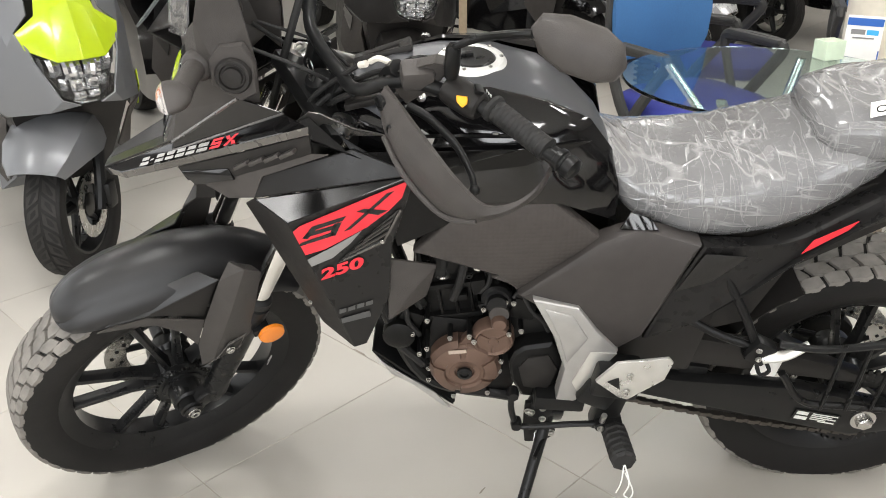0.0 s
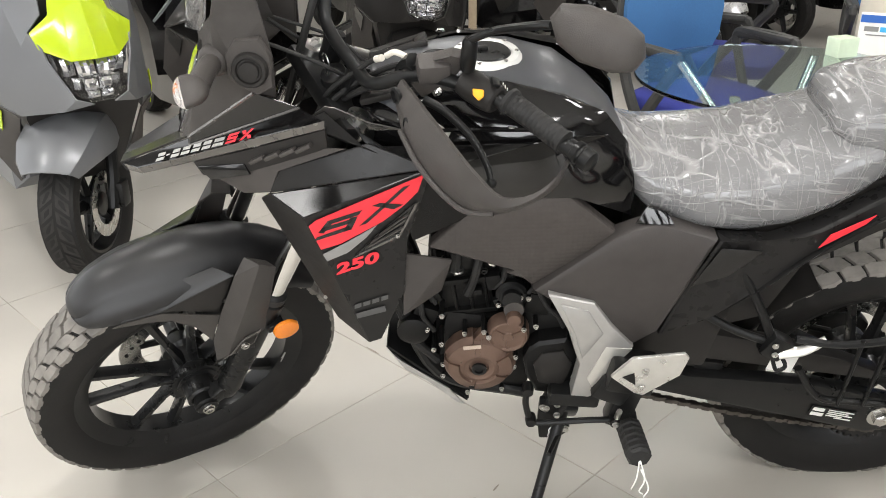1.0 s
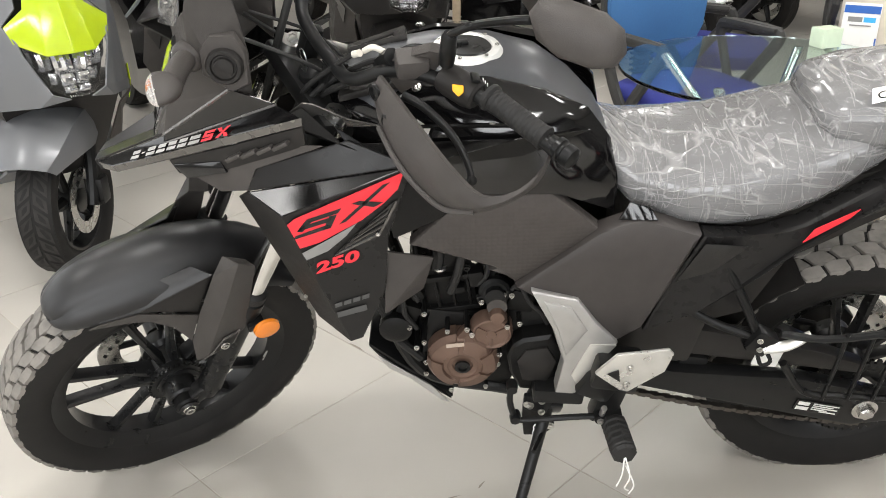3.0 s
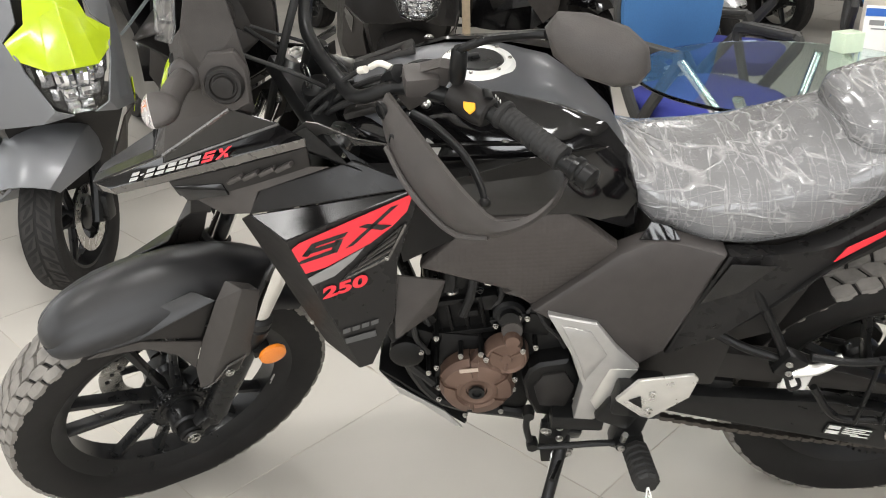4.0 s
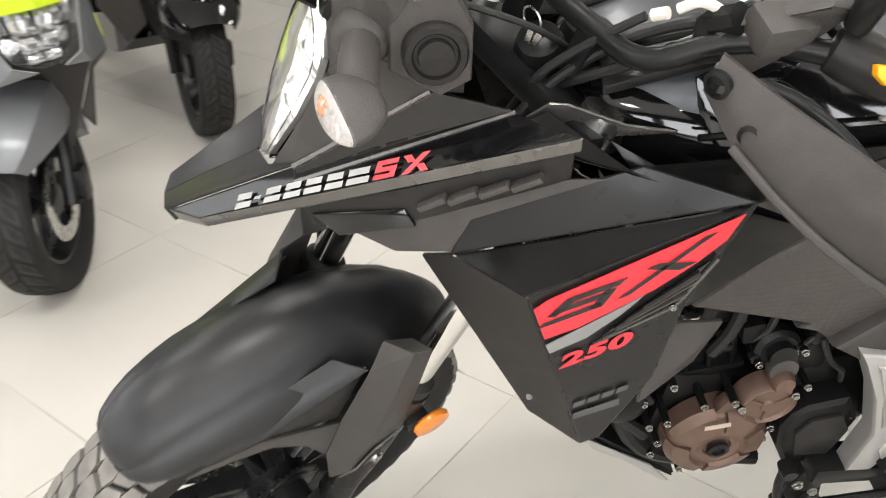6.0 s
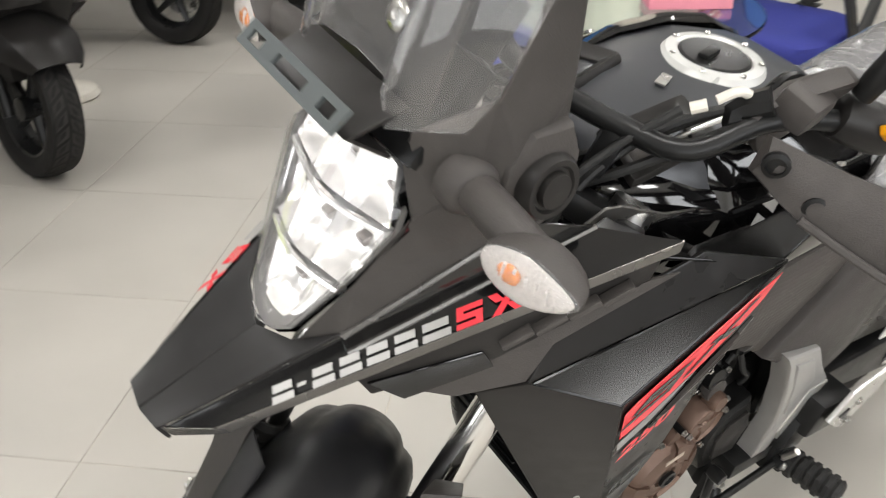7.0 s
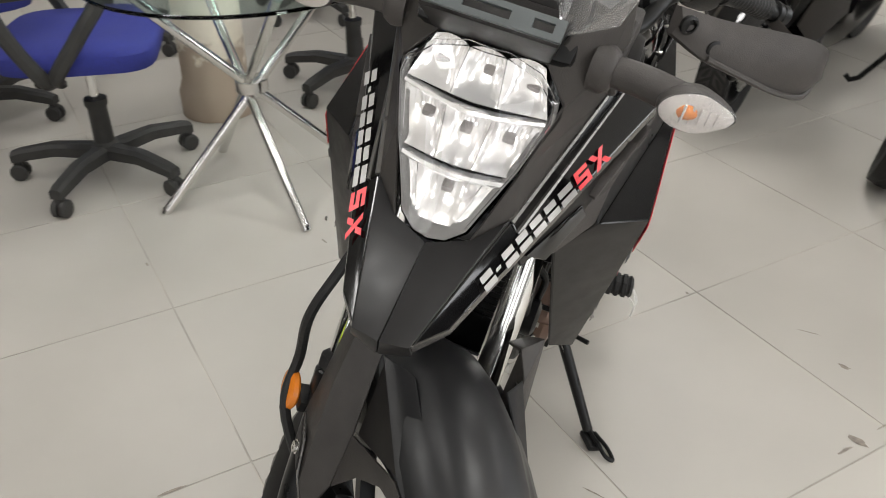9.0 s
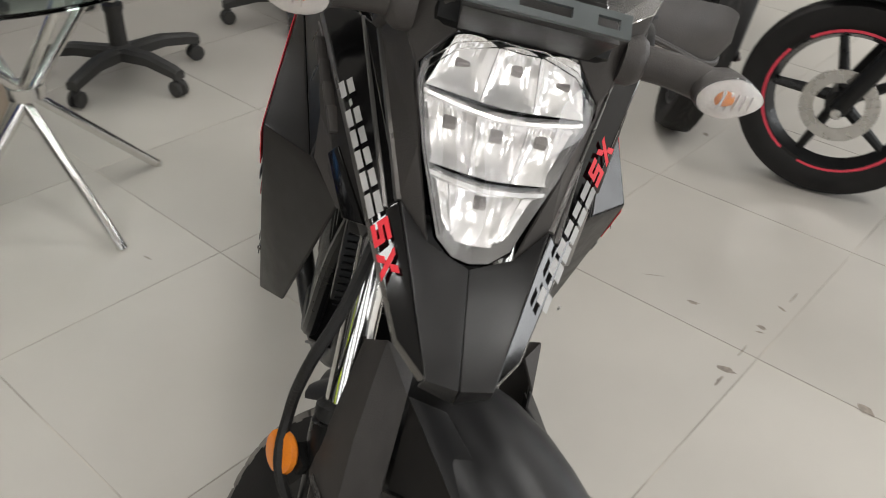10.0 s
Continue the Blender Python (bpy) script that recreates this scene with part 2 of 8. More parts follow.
def tube(bm, pts, r, seg=10, n=6, flat=1.0):
    P = smooth_path(pts, n) if n > 1 and len(pts) > 2 else [Vector(p) for p in pts]
    rings, up = [], None
    for i, p in enumerate(P):
        d = (P[min(i + 1, len(P) - 1)] - P[max(i - 1, 0)]).normalized()
        if up is None:
            up = d.orthogonal().normalized()
        up = (up - d * up.dot(d)).normalized()
        s = d.cross(up)
        rr = r[0] + (r[1] - r[0]) * i / (len(P) - 1) if isinstance(r, tuple) else r
        rings.append([bm.verts.new(p + up * rr * math.cos(t) + s * rr * flat * math.sin(t)) for t in [2 * math.pi * k / seg for k in range(seg)]])
    for a, b in zip(rings, rings[1:]):
        for k in range(seg):
            bm.faces.new((a[k], a[(k + 1) % seg], b[(k + 1) % seg], b[k]))
    bm.faces.new(rings[0][::-1])
    bm.faces.new(rings[-1])
    return bm


def plate(bm, outline, y0, y1, bev=0.0, m=None):
    """A plate of outline (x, z) between y0 and y1."""
    t = bmesh.new()
    a = [t.verts.new((x, y0, z)) for x, z in outline]
    b = [t.verts.new((x, y1, z)) for x, z in outline]
    n = len(a)
    t.faces.new(a)
    t.faces.new(b[::-1])
    for k in range(n):
        t.faces.new((a[k], b[k], b[(k + 1) % n], a[(k + 1) % n]))
    bmesh.ops.recalc_face_normals(t, faces=t.faces)
    if bev:
        bevel(t, bev)
    if m is not None:
        t.transform(m)
    return join(bm, t)


def shell(bm, V, F, thick=0.004, bev=0.003, mirror=False, seg=2):
    """A moulded panel of corners V and faces F (outer side), with thickness, optionally mirrored in y."""
    for s in ((1, -1) if mirror else (1,)):
        t = bmesh.new()
        vs = [t.verts.new((x, y * s, z)) for x, y, z in V]
        for f in F:
            t.faces.new([vs[i] for i in (f if s > 0 else f[::-1])])
        bmesh.ops.recalc_face_normals(t, faces=t.faces)
        # turn outward (away from the middle plane)
        k = sum(f.normal.y * f.calc_area() for f in t.faces)
        cy = sum(v.co.y for v in t.verts)
        if k * cy < 0:
            bmesh.ops.reverse_faces(t, faces=t.faces)
        g = bmesh.ops.solidify(t, geom=t.faces[:], thickness=thick)
        bmesh.ops.recalc_face_normals(t, faces=t.faces)
        if bev:
            bevel(t, bev, seg, 14)
        join(bm, t)
    return bm


def loft(bm, secs, closed=True, caps=True):
    rings = [[bm.verts.new(p) for p in s] for s in secs]
    n = len(rings[0])
    for a, b in zip(rings, rings[1:]):
        for k in range(n if closed else n - 1):
            bm.faces.new((a[k], a[(k + 1) % n], b[(k + 1) % n], b[k]))
    if caps and closed:
        bm.faces.new(rings[0][::-1])
        bm.faces.new(rings[-1])
    return bm


def smooth_mesh(bm, n=1):
    bmesh.ops.subdivide_edges(bm, edges=bm.edges[:], cuts=n, use_grid_fill=True, smooth=1.0)
    return bm


def blob(bm, c, r, sub=2, m=None):
    t = bmesh.new()
    bmesh.ops.create_icosphere(t, subdivisions=sub, radius=1)
    t.transform(Matrix.Diagonal((*r, 1)) if m is None else m @ Matrix.Diagonal((*r, 1)))
    t.transform(Matrix.Translation(c))
    return join(bm, t)


def pillow(bm, out, bulge, thick=0.02, inset=0.10):
    """A softly domed panel with a rolled edge: outline (x, y, z), dome towards -y."""
    P = [Vector(p) for p in out]
    c = sum(P, Vector()) / len(P)
    s = -1 if c.y < 0 else 1
    rings = [[p + Vector((0, -s * thick, 0)) for p in P], P, [p.lerp(c, 0.02) + Vector((0, s * bulge * 0.35, 0)) for p in P], [p.lerp(c, inset) + Vector((0, s * bulge * 0.75, 0)) for p in P], [p.lerp(c, 0.5) + Vector((0, s * bulge, 0)) for p in P]]
    loft(bm, rings, caps=False)
    bm.verts.ensure_lookup_table()
    n = len(P)
    cv = bm.verts.new(c + Vector((0, s * bulge * 1.05, 0)))
    last = bm.verts[len(bm.verts) - 1 - n:len(bm.verts) - 1]
    last = list(last)
    for i in range(n):
        bm.faces.new((last[i], last[(i + 1) % n], cv))
    return bm


def flat_shape(bm, poly, o, u, v, lift=0.0015, thick=0.0008):
    """A thin sticker: polygon in (u, v) on the plane at o, raised along the plane's normal."""
    o, u, v = Vector(o), Vector(u), Vector(v)
    n = u.cross(v).normalized()
    a = [bm.verts.new(o + u * x + v * y + n * lift) for x, y in poly]
    b = [bm.verts.new(p.co + n * thick) for p in a]
    bm.faces.new(b)
    bm.faces.new(a[::-1])
    k = len(a)
    for i in range(k):
        bm.faces.new((a[i], a[(i + 1) % k], b[(i + 1) % k], b[i]))
    return bm


def bolt(bm, c, axis, r=0.006, h=0.006):
    return lathe(bm, [(r * 1.25, 0), (r * 1.25, h * 0.3), (r, h * 0.35), (r * 0.95, h), (r * 0.5, h), (r * 0.45, h * 0.5), (0.0001, h * 0.5)], c, axis, 10)


INDLENS = mat("frosted_clear_lens", (0.97, 0.95, 0.94), 0.10, trans=0.9, vary=0.04, scale=600, ior=1.25, rvary=0.03, bump=0.3, bscale=500)

# ---- room ----
TILE, GC = 0.615, Vector((-0.965, 0.395, 0))
GU = Vector((math.sqrt(0.5), math.sqrt(0.5), 0))
GV = Vector((-math.sqrt(0.5), math.sqrt(0.5), 0))


def tile_material():
    """Glossy beige vitrified tile: cloudy body, fine speckle, dust and a few scuffs."""
    m = mat("beige_floor_tile", (0.462, 0.437, 0.394), 0.38, vary=0.07, scale=3.2, rvary=0.03, island=0.03, big=0.7)
    return m


TILEM = tile_material()
GROUT = mat("dark_grout", (0.41, 0.378, 0.332), 0.8, vary=0.6, scale=5)
WALL = mat("greyish_wall_paint", (0.25, 0.243, 0.23), 0.7, vary=0.06, bump=0.1, bscale=120)
CEIL = mat("ceiling_board", (0.62, 0.60, 0.57), 0.8, vary=0.04)

x0, x1, y0, y1, H = ROOM
bm = bmn()
box(bm, ((x0 + x1) / 2, (y0 + y1) / 2, -0.1013), (x1 - x0, y1 - y0, 0.2))
floor = part("floor", bm, GROUT, None, "glossy beige tiled showroom floor with dark joints", kind="structure")
floor["category"] = "floor"
for nm, c, s in (("wall_north", ((x0 + x1) / 2, y1 + 0.1, H / 2), (x1 - x0 + 0.4, 0.2, H)), ("wall_east", (x1 + 0.1, (y0 + y1) / 2, H / 2), (0.2, y1 - y0, H)),
                 ("wall_west", (x0 - 0.1, (y0 + y1) / 2, H / 2), (0.2, y1 - y0, H)), ("wall_south", ((x0 + x1) / 2, y0 - 0.1, H / 2), (x1 - x0 + 0.4, 0.2, H))):
    o = part(nm, box(bmn(), c, s), WALL, None, "plain greyish painted showroom wall", kind="structure")
    o["category"] = "wall"
o = part("ceiling", box(bmn(), ((x0 + x1) / 2, (y0 + y1) / 2, H + 0.1), (x1 - x0, y1 - y0, 0.2)), CEIL, None, "white showroom ceiling", kind="structure")
o["category"] = "ceiling"

# ceiling light strips and the shop front's panes and mullions
LAMPGLOW = bpy.data.materials.new("lamp_diffuser")
LAMPGLOW.use_nodes = True
_b = LAMPGLOW.node_tree.nodes["Principled BSDF"]
_b.inputs["Emission Color"].default_value = (1, 0.985, 0.96, 1)
_b.inputs["Emission Strength"].default_value = 4.0
for _x, _y in PANELS:
    o = thing("ceiling_light", Matrix.Translation((_x, _y, H)), "square white ceiling light panel", "lamp", "ceiling lights")
    part("housing", box(bmn(), (0, 0, -0.02), (0.70, 0.70, 0.04), bev=0.006), WHITE, o, "white housing")
    part("diffuser", box(bmn(), (0, 0, -0.046), (0.64, 0.64, 0.01), bev=0.003), LAMPGLOW, o, "glowing diffuser")
bm = bmn()
for _x in (-5.65, -3.55, -1.45, 0.65, 2.75, 4.85):
    box(bm, (_x, y0 + 0.03, 1.65), (0.3, 0.06, 2.9), bev=0.01)
# unseen dark header, added so the gloss shroud mirrors something dark
box(bm, (-0.4, y0 + 0.03, 2.85), (10.8, 0.06, 0.8))
o = part("window_1", bm, BLACKMETAL, None, "dark frame of the glazed shop front, with an unseen header added to darken reflections", kind="structure")
o["category"] = "window"

# ---- the motorcycle: bike frame has x to the rear, -y to its left side, origin under the rear axle ----
bike = thing("motorcycle", pose(0.0212, 0.0377, -0.0162, 12.584, -0.318, -2.161), "black adventure motorcycle with red decals leaning on its side stand", "motorcycle")
HEAD = Vector((math.sin(radians(27)), 0, math.cos(radians(27))))
PIV = Vector((-1.537, 0, 0))
STEER = Matrix.Translation(PIV) @ Matrix.Rotation(radians(34), 4, HEAD) @ Matrix.Translation(-PIV)
AX = Vector((-1.44, 0, 0.331))
# the wheel, fork legs and mudguard hang in the clamps with this set
FORK = STEER @ Matrix.Translation((-0.013, 0.015, 0.016))


def tread_blocks(bm, c, R, w, n, seed):
    """Separate rubber blocks in slanting rows over the crown of a tyre."""
    rnd = random.Random(seed)

    def surf(phi, s, h):
        r = R - 0.006 - 0.55 * R * (1 - math.cos(s * w / (0.62 * R))) - 0.22 * w * max(0, abs(s) - 0.38) ** 1.0 + h
        return Vector((c[0] + r * math.cos(phi), c[1] + s * w, c[2] + r * math.sin(phi)))
    rows = [(-0.51, -0.33, 0.1, 0.15), (-0.355, -0.11, 0.6, 0.5), (-0.14, 0.14, 0.0, -0.3), (0.11, 0.355, 0.6, -0.5), (0.33, 0.51, 0.1, -0.15)]
    dp = 2 * math.pi / n
    for s0, s1, off, skew in rows:
        for k in range(n):
            a = (k + off) * dp
            gap = 0.05 + 0.025 * rnd.random()
            q = []
            for ph, v in ((gap, 0.16), (0.36 + gap, 0.0), (1 - gap, 0.10), (1 - gap, 0.84), (0.64 - gap, 1.0), (gap, 0.90)):
                s = s0 + (s1 - s0) * v
                q.append((a + (ph + skew * (s - (s0 + s1) / 2) / (s1 - s0) * 0.8) * dp, s))
            q = [(p + rnd.uniform(-0.02, 0.02) * dp, s_) for p, s_ in q]
            lo = [bm.verts.new(surf(p, s_, -0.003)) for p, s_ in q]
            pm, sm = sum(p for p, _ in q) / 6, sum(s_ for _, s_ in q) / 6
            hi = [bm.verts.new(surf(pm + (p - pm) * 0.93, sm + (s - sm) * 0.93, 0.006)) for p, s in q]
            bm.faces.new(hi)
            for i in range(6):
                bm.faces.new((lo[i], lo[(i + 1) % 6], hi[(i + 1) % 6], hi[i]))


def wheel(name, c, R, w, rim_r, parent, m, n, disc_side, label):
    root = part(name, lathe(bmn(), [(0.022, -0.06), (0.045, -0.058), (0.048, -0.03), (0.04, -0.02), (0.04, 0.02), (0.048, 0.03), (0.045, 0.058), (0.022, 0.06)], c, (0, 1, 0), 24), RIMBLACK, parent, label, m=m)
    prof = []
    for s in [x / 10 for x in range(-10, 11)]:
        q = s * 0.5
        prof.append((R - 0.007 - 0.55 * R * (1 - math.cos(q * w / (0.62 * R))) - 0.22 * w * max(0, abs(q) - 0.38), q * w))
    prof = [(rim_r, -0.36 * w), (rim_r + 0.012, -0.44 * w), (R - 0.05, -0.515 * w)] + prof + [(R - 0.05, 0.515 * w), (rim_r + 0.012, 0.44 * w), (rim_r, 0.36 * w)]
    part("tyre", lathe(bmn(), prof, c, (0, 1, 0), 72, closed=True), RUBBER, root, "black rubber tyre", m=m)
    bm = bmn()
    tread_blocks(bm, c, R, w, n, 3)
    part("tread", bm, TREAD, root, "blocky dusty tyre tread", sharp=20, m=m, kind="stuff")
    hw = 0.37 * w
    part("rim", lathe(bmn(), [(rim_r + 0.012, -hw - 0.004), (rim_r + 0.012, -hw + 0.004), (rim_r - 0.002, -hw + 0.008), (rim_r - 0.014, -hw * 0.5), (rim_r - 0.014, hw * 0.5), (rim_r - 0.002, hw - 0.008), (rim_r + 0.012, hw - 0.004), (rim_r + 0.012, hw + 0.004), (rim_r - 0.004, hw), (rim_r - 0.028, hw * 0.55), (rim_r - 0.028, -hw * 0.55), (rim_r - 0.004, -hw)], c, (0, 1, 0), 64, closed=True), RIMBLACK, root, "", m=m)
    for k in range(5):
        for d in (-1, 1):
            a0 = 2 * math.pi * k / 5 + 0.35
            a, b = a0 + d * 0.34, a0 + d * 0.21
            p = [Vector((c[0] + r * math.cos(t), c[1] + y, c[2] + r * math.sin(t))) for r, t, y in ((0.035, a, -0.012), (0.1, b + d * 0.04, -0.006), (rim_r - 0.02, b, 0.0))]
            bm = bmn()
            secs = []
            for i, q in enumerate(p):
                di = (p[min(i + 1, 2)] - p[max(i - 1, 0)]).normalized()
                sd = Vector((0, 1, 0)).cross(di).normalized()
                ww, hh = ((0.010, 0.022), (0.0068, 0.015), (0.0095, 0.014))[i]
                secs.append([q + sd * ww * u + Vector((0, hh * v, 0)) for u, v in ((-1, -0.5), (-0.6, -1), (0.6, -1), (1, -0.5), (1, 0.7), (-1, 0.7))])
            part("spoke", loft(bm, secs), RIMBLACK, root, "", m=m)
    y = 0.062 * disc_side + c[1]
    bm = lathe(bmn(), [(0.085, y - 0.0025 - c[1]), (0.132, y - 0.0025 - c[1]), (0.132, y + 0.0025 - c[1]), (0.085, y + 0.0025 - c[1])], c, (0, 1, 0), 48, closed=True)
    disc = part("brake_disc", bm, STEEL, root, "drilled steel brake disc", m=m)
    bm = bmn()
    for k in range(30):
        t = 2 * math.pi * k / 30
        r = 0.098 + 0.009 * (k % 3)
        cyl(bm, (c[0] + r * math.cos(t), y - 0.004, c[2] + r * math.sin(t)), (c[0] + r * math.cos(t), y + 0.004, c[2] + r * math.sin(t)), 0.0045, seg=8)
    part("drilled_holes", bm, BLACKMETAL, disc, "", m=m)
    for k in range(5):
        bm = bmn()
        t = 2 * math.pi * k / 5
        cyl(bm, (c[0] + 0.04 * math.cos(t), y, c[2] + 0.04 * math.sin(t)), (c[0] + 0.09 * math.cos(t + 0.2), y, c[2] + 0.09 * math.sin(t + 0.2)), 0.008, seg=8)
        part("disc_carrier", bm, BLACKMETAL, root, "", m=m)
    return root


fw = wheel("front_wheel", AX, 0.331, 0.105, 0.244, bike, FORK, 46, 1, "black alloy front wheel turned to one side")
rw = wheel("rear_wheel", Vector((-0.008, 0, 0.327)), 0.318, 0.145, 0.218, bike, Matrix(), 42, 1, "black alloy rear wheel")
# rim sticker bars
bm = bmn()
for k in range(2):
    flat_shape(bm, [(0, 0), (0.022, 0), (0.022, 0.008), (0, 0.008)], AX + Vector((0.19 + 0.003 * k, -0.03, -0.11 + 0.013 * k)), (0.5, 0, 0.8), (0.8, 0, -0.5), 0.004)
part("rim_sticker", bm, WHITEDECAL, fw, "small pale rim sticker", m=FORK)

# forks
for s, nm in ((-1, "left"), (1, "right")):
    y = 0.104 * s
    foot = AX + Vector((0.051, y, 0.012))
    bm = bmn()
    lathe(bm, [(0.02, -0.01), (0.026, 0.02), (0.024, 0.06), (0.027, 0.12), (0.0275, 0.245), (0.031, 0.255), (0.031, 0.280), (0.024, 0.285)], foot, HEAD, 20)
    cyl(bm, AX + Vector((0, y - 0.022, 0)), AX + Vector((0, y + 0.022, 0)), 0.021, seg=16)
    box(bm, AX + Vector((0.026, y, 0.012)), (0.06, 0.034, 0.034), (0, -24, 0), 0.008)
    fork = part("fork_leg", bm, BLACKMETAL, bike, "black lower fork leg", m=FORK)
    part("fork_tube", lathe(bmn(), [(0.0205, 0.25), (0.0205, 0.64)], foot, HEAD, 20), CHROME, fork, "polished chrome fork tube", m=FORK)
    part("dust_seal", lathe(bmn(), [(0.0215, 0.280), (0.029, 0.285), (0.029, 0.300), (0.0225, 0.306)], foot, HEAD, 20), GRIPRUB, fork, m=FORK)
    bm = bmn()
    bolt(bm, AX + Vector((0, y + 0.022 * s, 0)), (0, s, 0), 0.011, 0.008)
    part("axle_bolt", bm, STEEL, fork, "steel axle bolt", m=FORK)
    c = Vector((-1.252, 0.146 * s, 0.537))
    bm = bmn()
    lathe(bm, [(0.0001, 0.008), (0.02, 0.008), (0.0265, 0.006), (0.028, 0.0), (0.026, -0.003)], c, (-0.05, s, 0), 24)
    bm.transform(Matrix.Translation(c) @ Matrix.Diagonal((0.95, 1, 0.95, 1)) @ Matrix.Translation(-c))
    part("reflector", bm, AMBER, fork, "round amber side reflector", m=FORK)
    bm = bmn()
    box(bm, (-1.268, 0.126 * s, 0.542), (0.034, 0.03, 0.018), bev=0.003)
    part("reflector_bracket", bm, BLACKMETAL, fork, m=FORK)
    # moulded guard in front of the leg: front facet, outer facet, tip with a bolt pocket
    F1, F2, F3 = (-1.318, 0.100, 0.696), (-1.361, 0.100, 0.598), (-1.388, 0.104, 0.530)
    C1, C2, C3, TP = (-1.272, 0.124, 0.734), (-1.318, 0.136, 0.635), (-1.372, 0.134, 0.505), (-1.394, 0.118, 0.478)
    R1, R2, N1, N2 = (-1.242, 0.122, 0.706), (-1.289, 0.134, 0.545), (-1.290, 0.086, 0.724), (-1.252, 0.092, 0.698)
    bm = bmn()
    shell(bm, [(x, y_ * s, z) for x, y_, z in (F1, F2, F3, C1, C2, C3, TP, R1, R2, N1, N2)],
          [(0, 1, 4, 3), (1, 2, 5, 4), (3, 4, 8, 7), (4, 5, 8), (2, 6, 5), (5, 6, 8), (0, 3, 9), (3, 7, 10, 9)], 0.005, 0.003)
    g = part("fork_guard", bm, COWLPLASTIC, bike, "moulded charcoal fork guard", sharp=18, m=FORK)
    bm = bmn()
    shell(bm, [(x, y_ * s, z) for x, y_, z in ((-1.366, 0.1385, 0.512), (-1.336, 0.140, 0.548), (-1.298, 0.1375, 0.553), (-1.318, 0.139, 0.520), (-1.384, 0.128, 0.487))], [(0, 1, 2, 3), (0, 3, 4)], 0.003, 0.001)
    part("bolt_pocket", bm, EDGEGREY, g, "recessed bolt pocket with a worn rim", m=FORK)
    bm = bmn()
    shell(bm, [(x, y_ * s, z) for x, y_, z in ((-1.360, 0.1405, 0.515), (-1.336, 0.1415, 0.542), (-1.306, 0.1395, 0.547), (-1.320, 0.1405, 0.523))], [(0, 1, 2, 3)], 0.003, 0.001)
    part("pocket_floor", bm, PLASTIC, g, m=FORK)
    bm = bmn()
    bolt(bm, (-1.336, 0.142 * s, 0.530), (0, s, 0), 0.0075, 0.005)
    part("bolt", bm, STEEL, g, m=FORK)

# front mudguard: narrow domed crown, a crease each side, then the spreading skirt
bm = bmn()
secs = []
for th, r, yc, rc, hw, low in ((117, 0.366, 0.014, 0.363, 0.026, 0.358), (116.2, 0.371, 0.026, 0.364, 0.042, 0.354), (114.5, 0.3765, 0.034, 0.3662, 0.055, 0.347), (111, 0.384, 0.041, 0.37, 0.065, 0.34), (107, 0.391, 0.045, 0.3742, 0.072, 0.334), (102, 0.395, 0.048, 0.375, 0.078, 0.329), (97, 0.397, 0.05, 0.376, 0.082, 0.325), (91, 0.399, 0.051, 0.376, 0.085, 0.317), (84, 0.401, 0.052, 0.377, 0.087, 0.311), (76, 0.402, 0.053, 0.377, 0.088, 0.308), (66, 0.401, 0.053, 0.376, 0.087, 0.312), (55, 0.393, 0.052, 0.3698, 0.084, 0.322), (44, 0.386, 0.049, 0.3648, 0.079, 0.33), (36, 0.38, 0.046, 0.3608, 0.073, 0.336)):
    t = radians(th)
    half = [(hw, low), (hw * 0.985, low + 0.30 * (rc - low)), (yc + 0.72 * (hw - yc), rc - 0.36 * (rc - low)), (yc + 0.3 * (hw - yc), rc - 0.16 * (rc - low)), (yc * 1.05, rc - 0.003), (yc, rc), (yc * 0.8, rc + 0.46 * (r - rc)), (yc * 0.5, rc + 0.80 * (r - rc)), (yc * 0.2, rc + 0.97 * (r - rc))]
    secs.append([AX + Vector((rr * math.cos(t), yy, rr * math.sin(t))) for yy, rr in [(-a, b) for a, b in half] + [(0.0, r)] + half[::-1]])
loft(bm, secs, closed=False, caps=False)
bmesh.ops.recalc_face_normals(bm, faces=bm.faces)
bmesh.ops.solidify(bm, geom=bm.faces[:], thickness=0.004)
fender = part("front_mudguard", bm, FENDER, bike, "satin black front mudguard", sharp=38, m=FORK)
for s in (-1, 1):
    # skirt that runs back into the fork guard, with a sunk triangle above it
    bm = bmn()
    shell(bm, [(x, y_ * s, z) for x, y_, z in ((-1.548, 0.076, 0.648), (-1.488, 0.086, 0.640), (-1.448, 0.090, 0.624), (-1.410, 0.097, 0.584), (-1.388, 0.104, 0.530), (-1.361, 0.101, 0.598), (-1.458, 0.087, 0.652), (-1.520, 0.080, 0.655))], [(0, 1, 6, 7), (1, 2, 5, 6), (2, 3, 5), (3, 4, 5)], 0.004, 0.0025)
    part("mudguard_side", bm, COWLPLASTIC, fender, "matt side skirt of the mudguard", sharp=18, m=FORK)
    bm = bmn()
    shell(bm, [(x, y_ * s, z) for x, y_, z in ((-1.456, 0.0845, 0.656), (-1.361, 0.094, 0.600), (-1.316, 0.092, 0.692))], [(0, 1, 2)], 0.003, 0.001)
    part("sunk_triangle", bm, PLASTIC, fender, "sunk triangular panel", m=FORK)
    bm = bmn()
    shell(bm, [(x, y_ * s, z) for x, y_, z in ((-1.530, 0.076, 0.656), (-1.458, 0.0875, 0.658), (-1.316, 0.098, 0.696), (-1.345, 0.064, 0.700), (-1.462, 0.062, 0.690))], [(0, 1, 4), (1, 2, 3, 4)], 0.003, 0.002)
    part("mudguard_crease", bm, FENDER, fender, m=FORK)
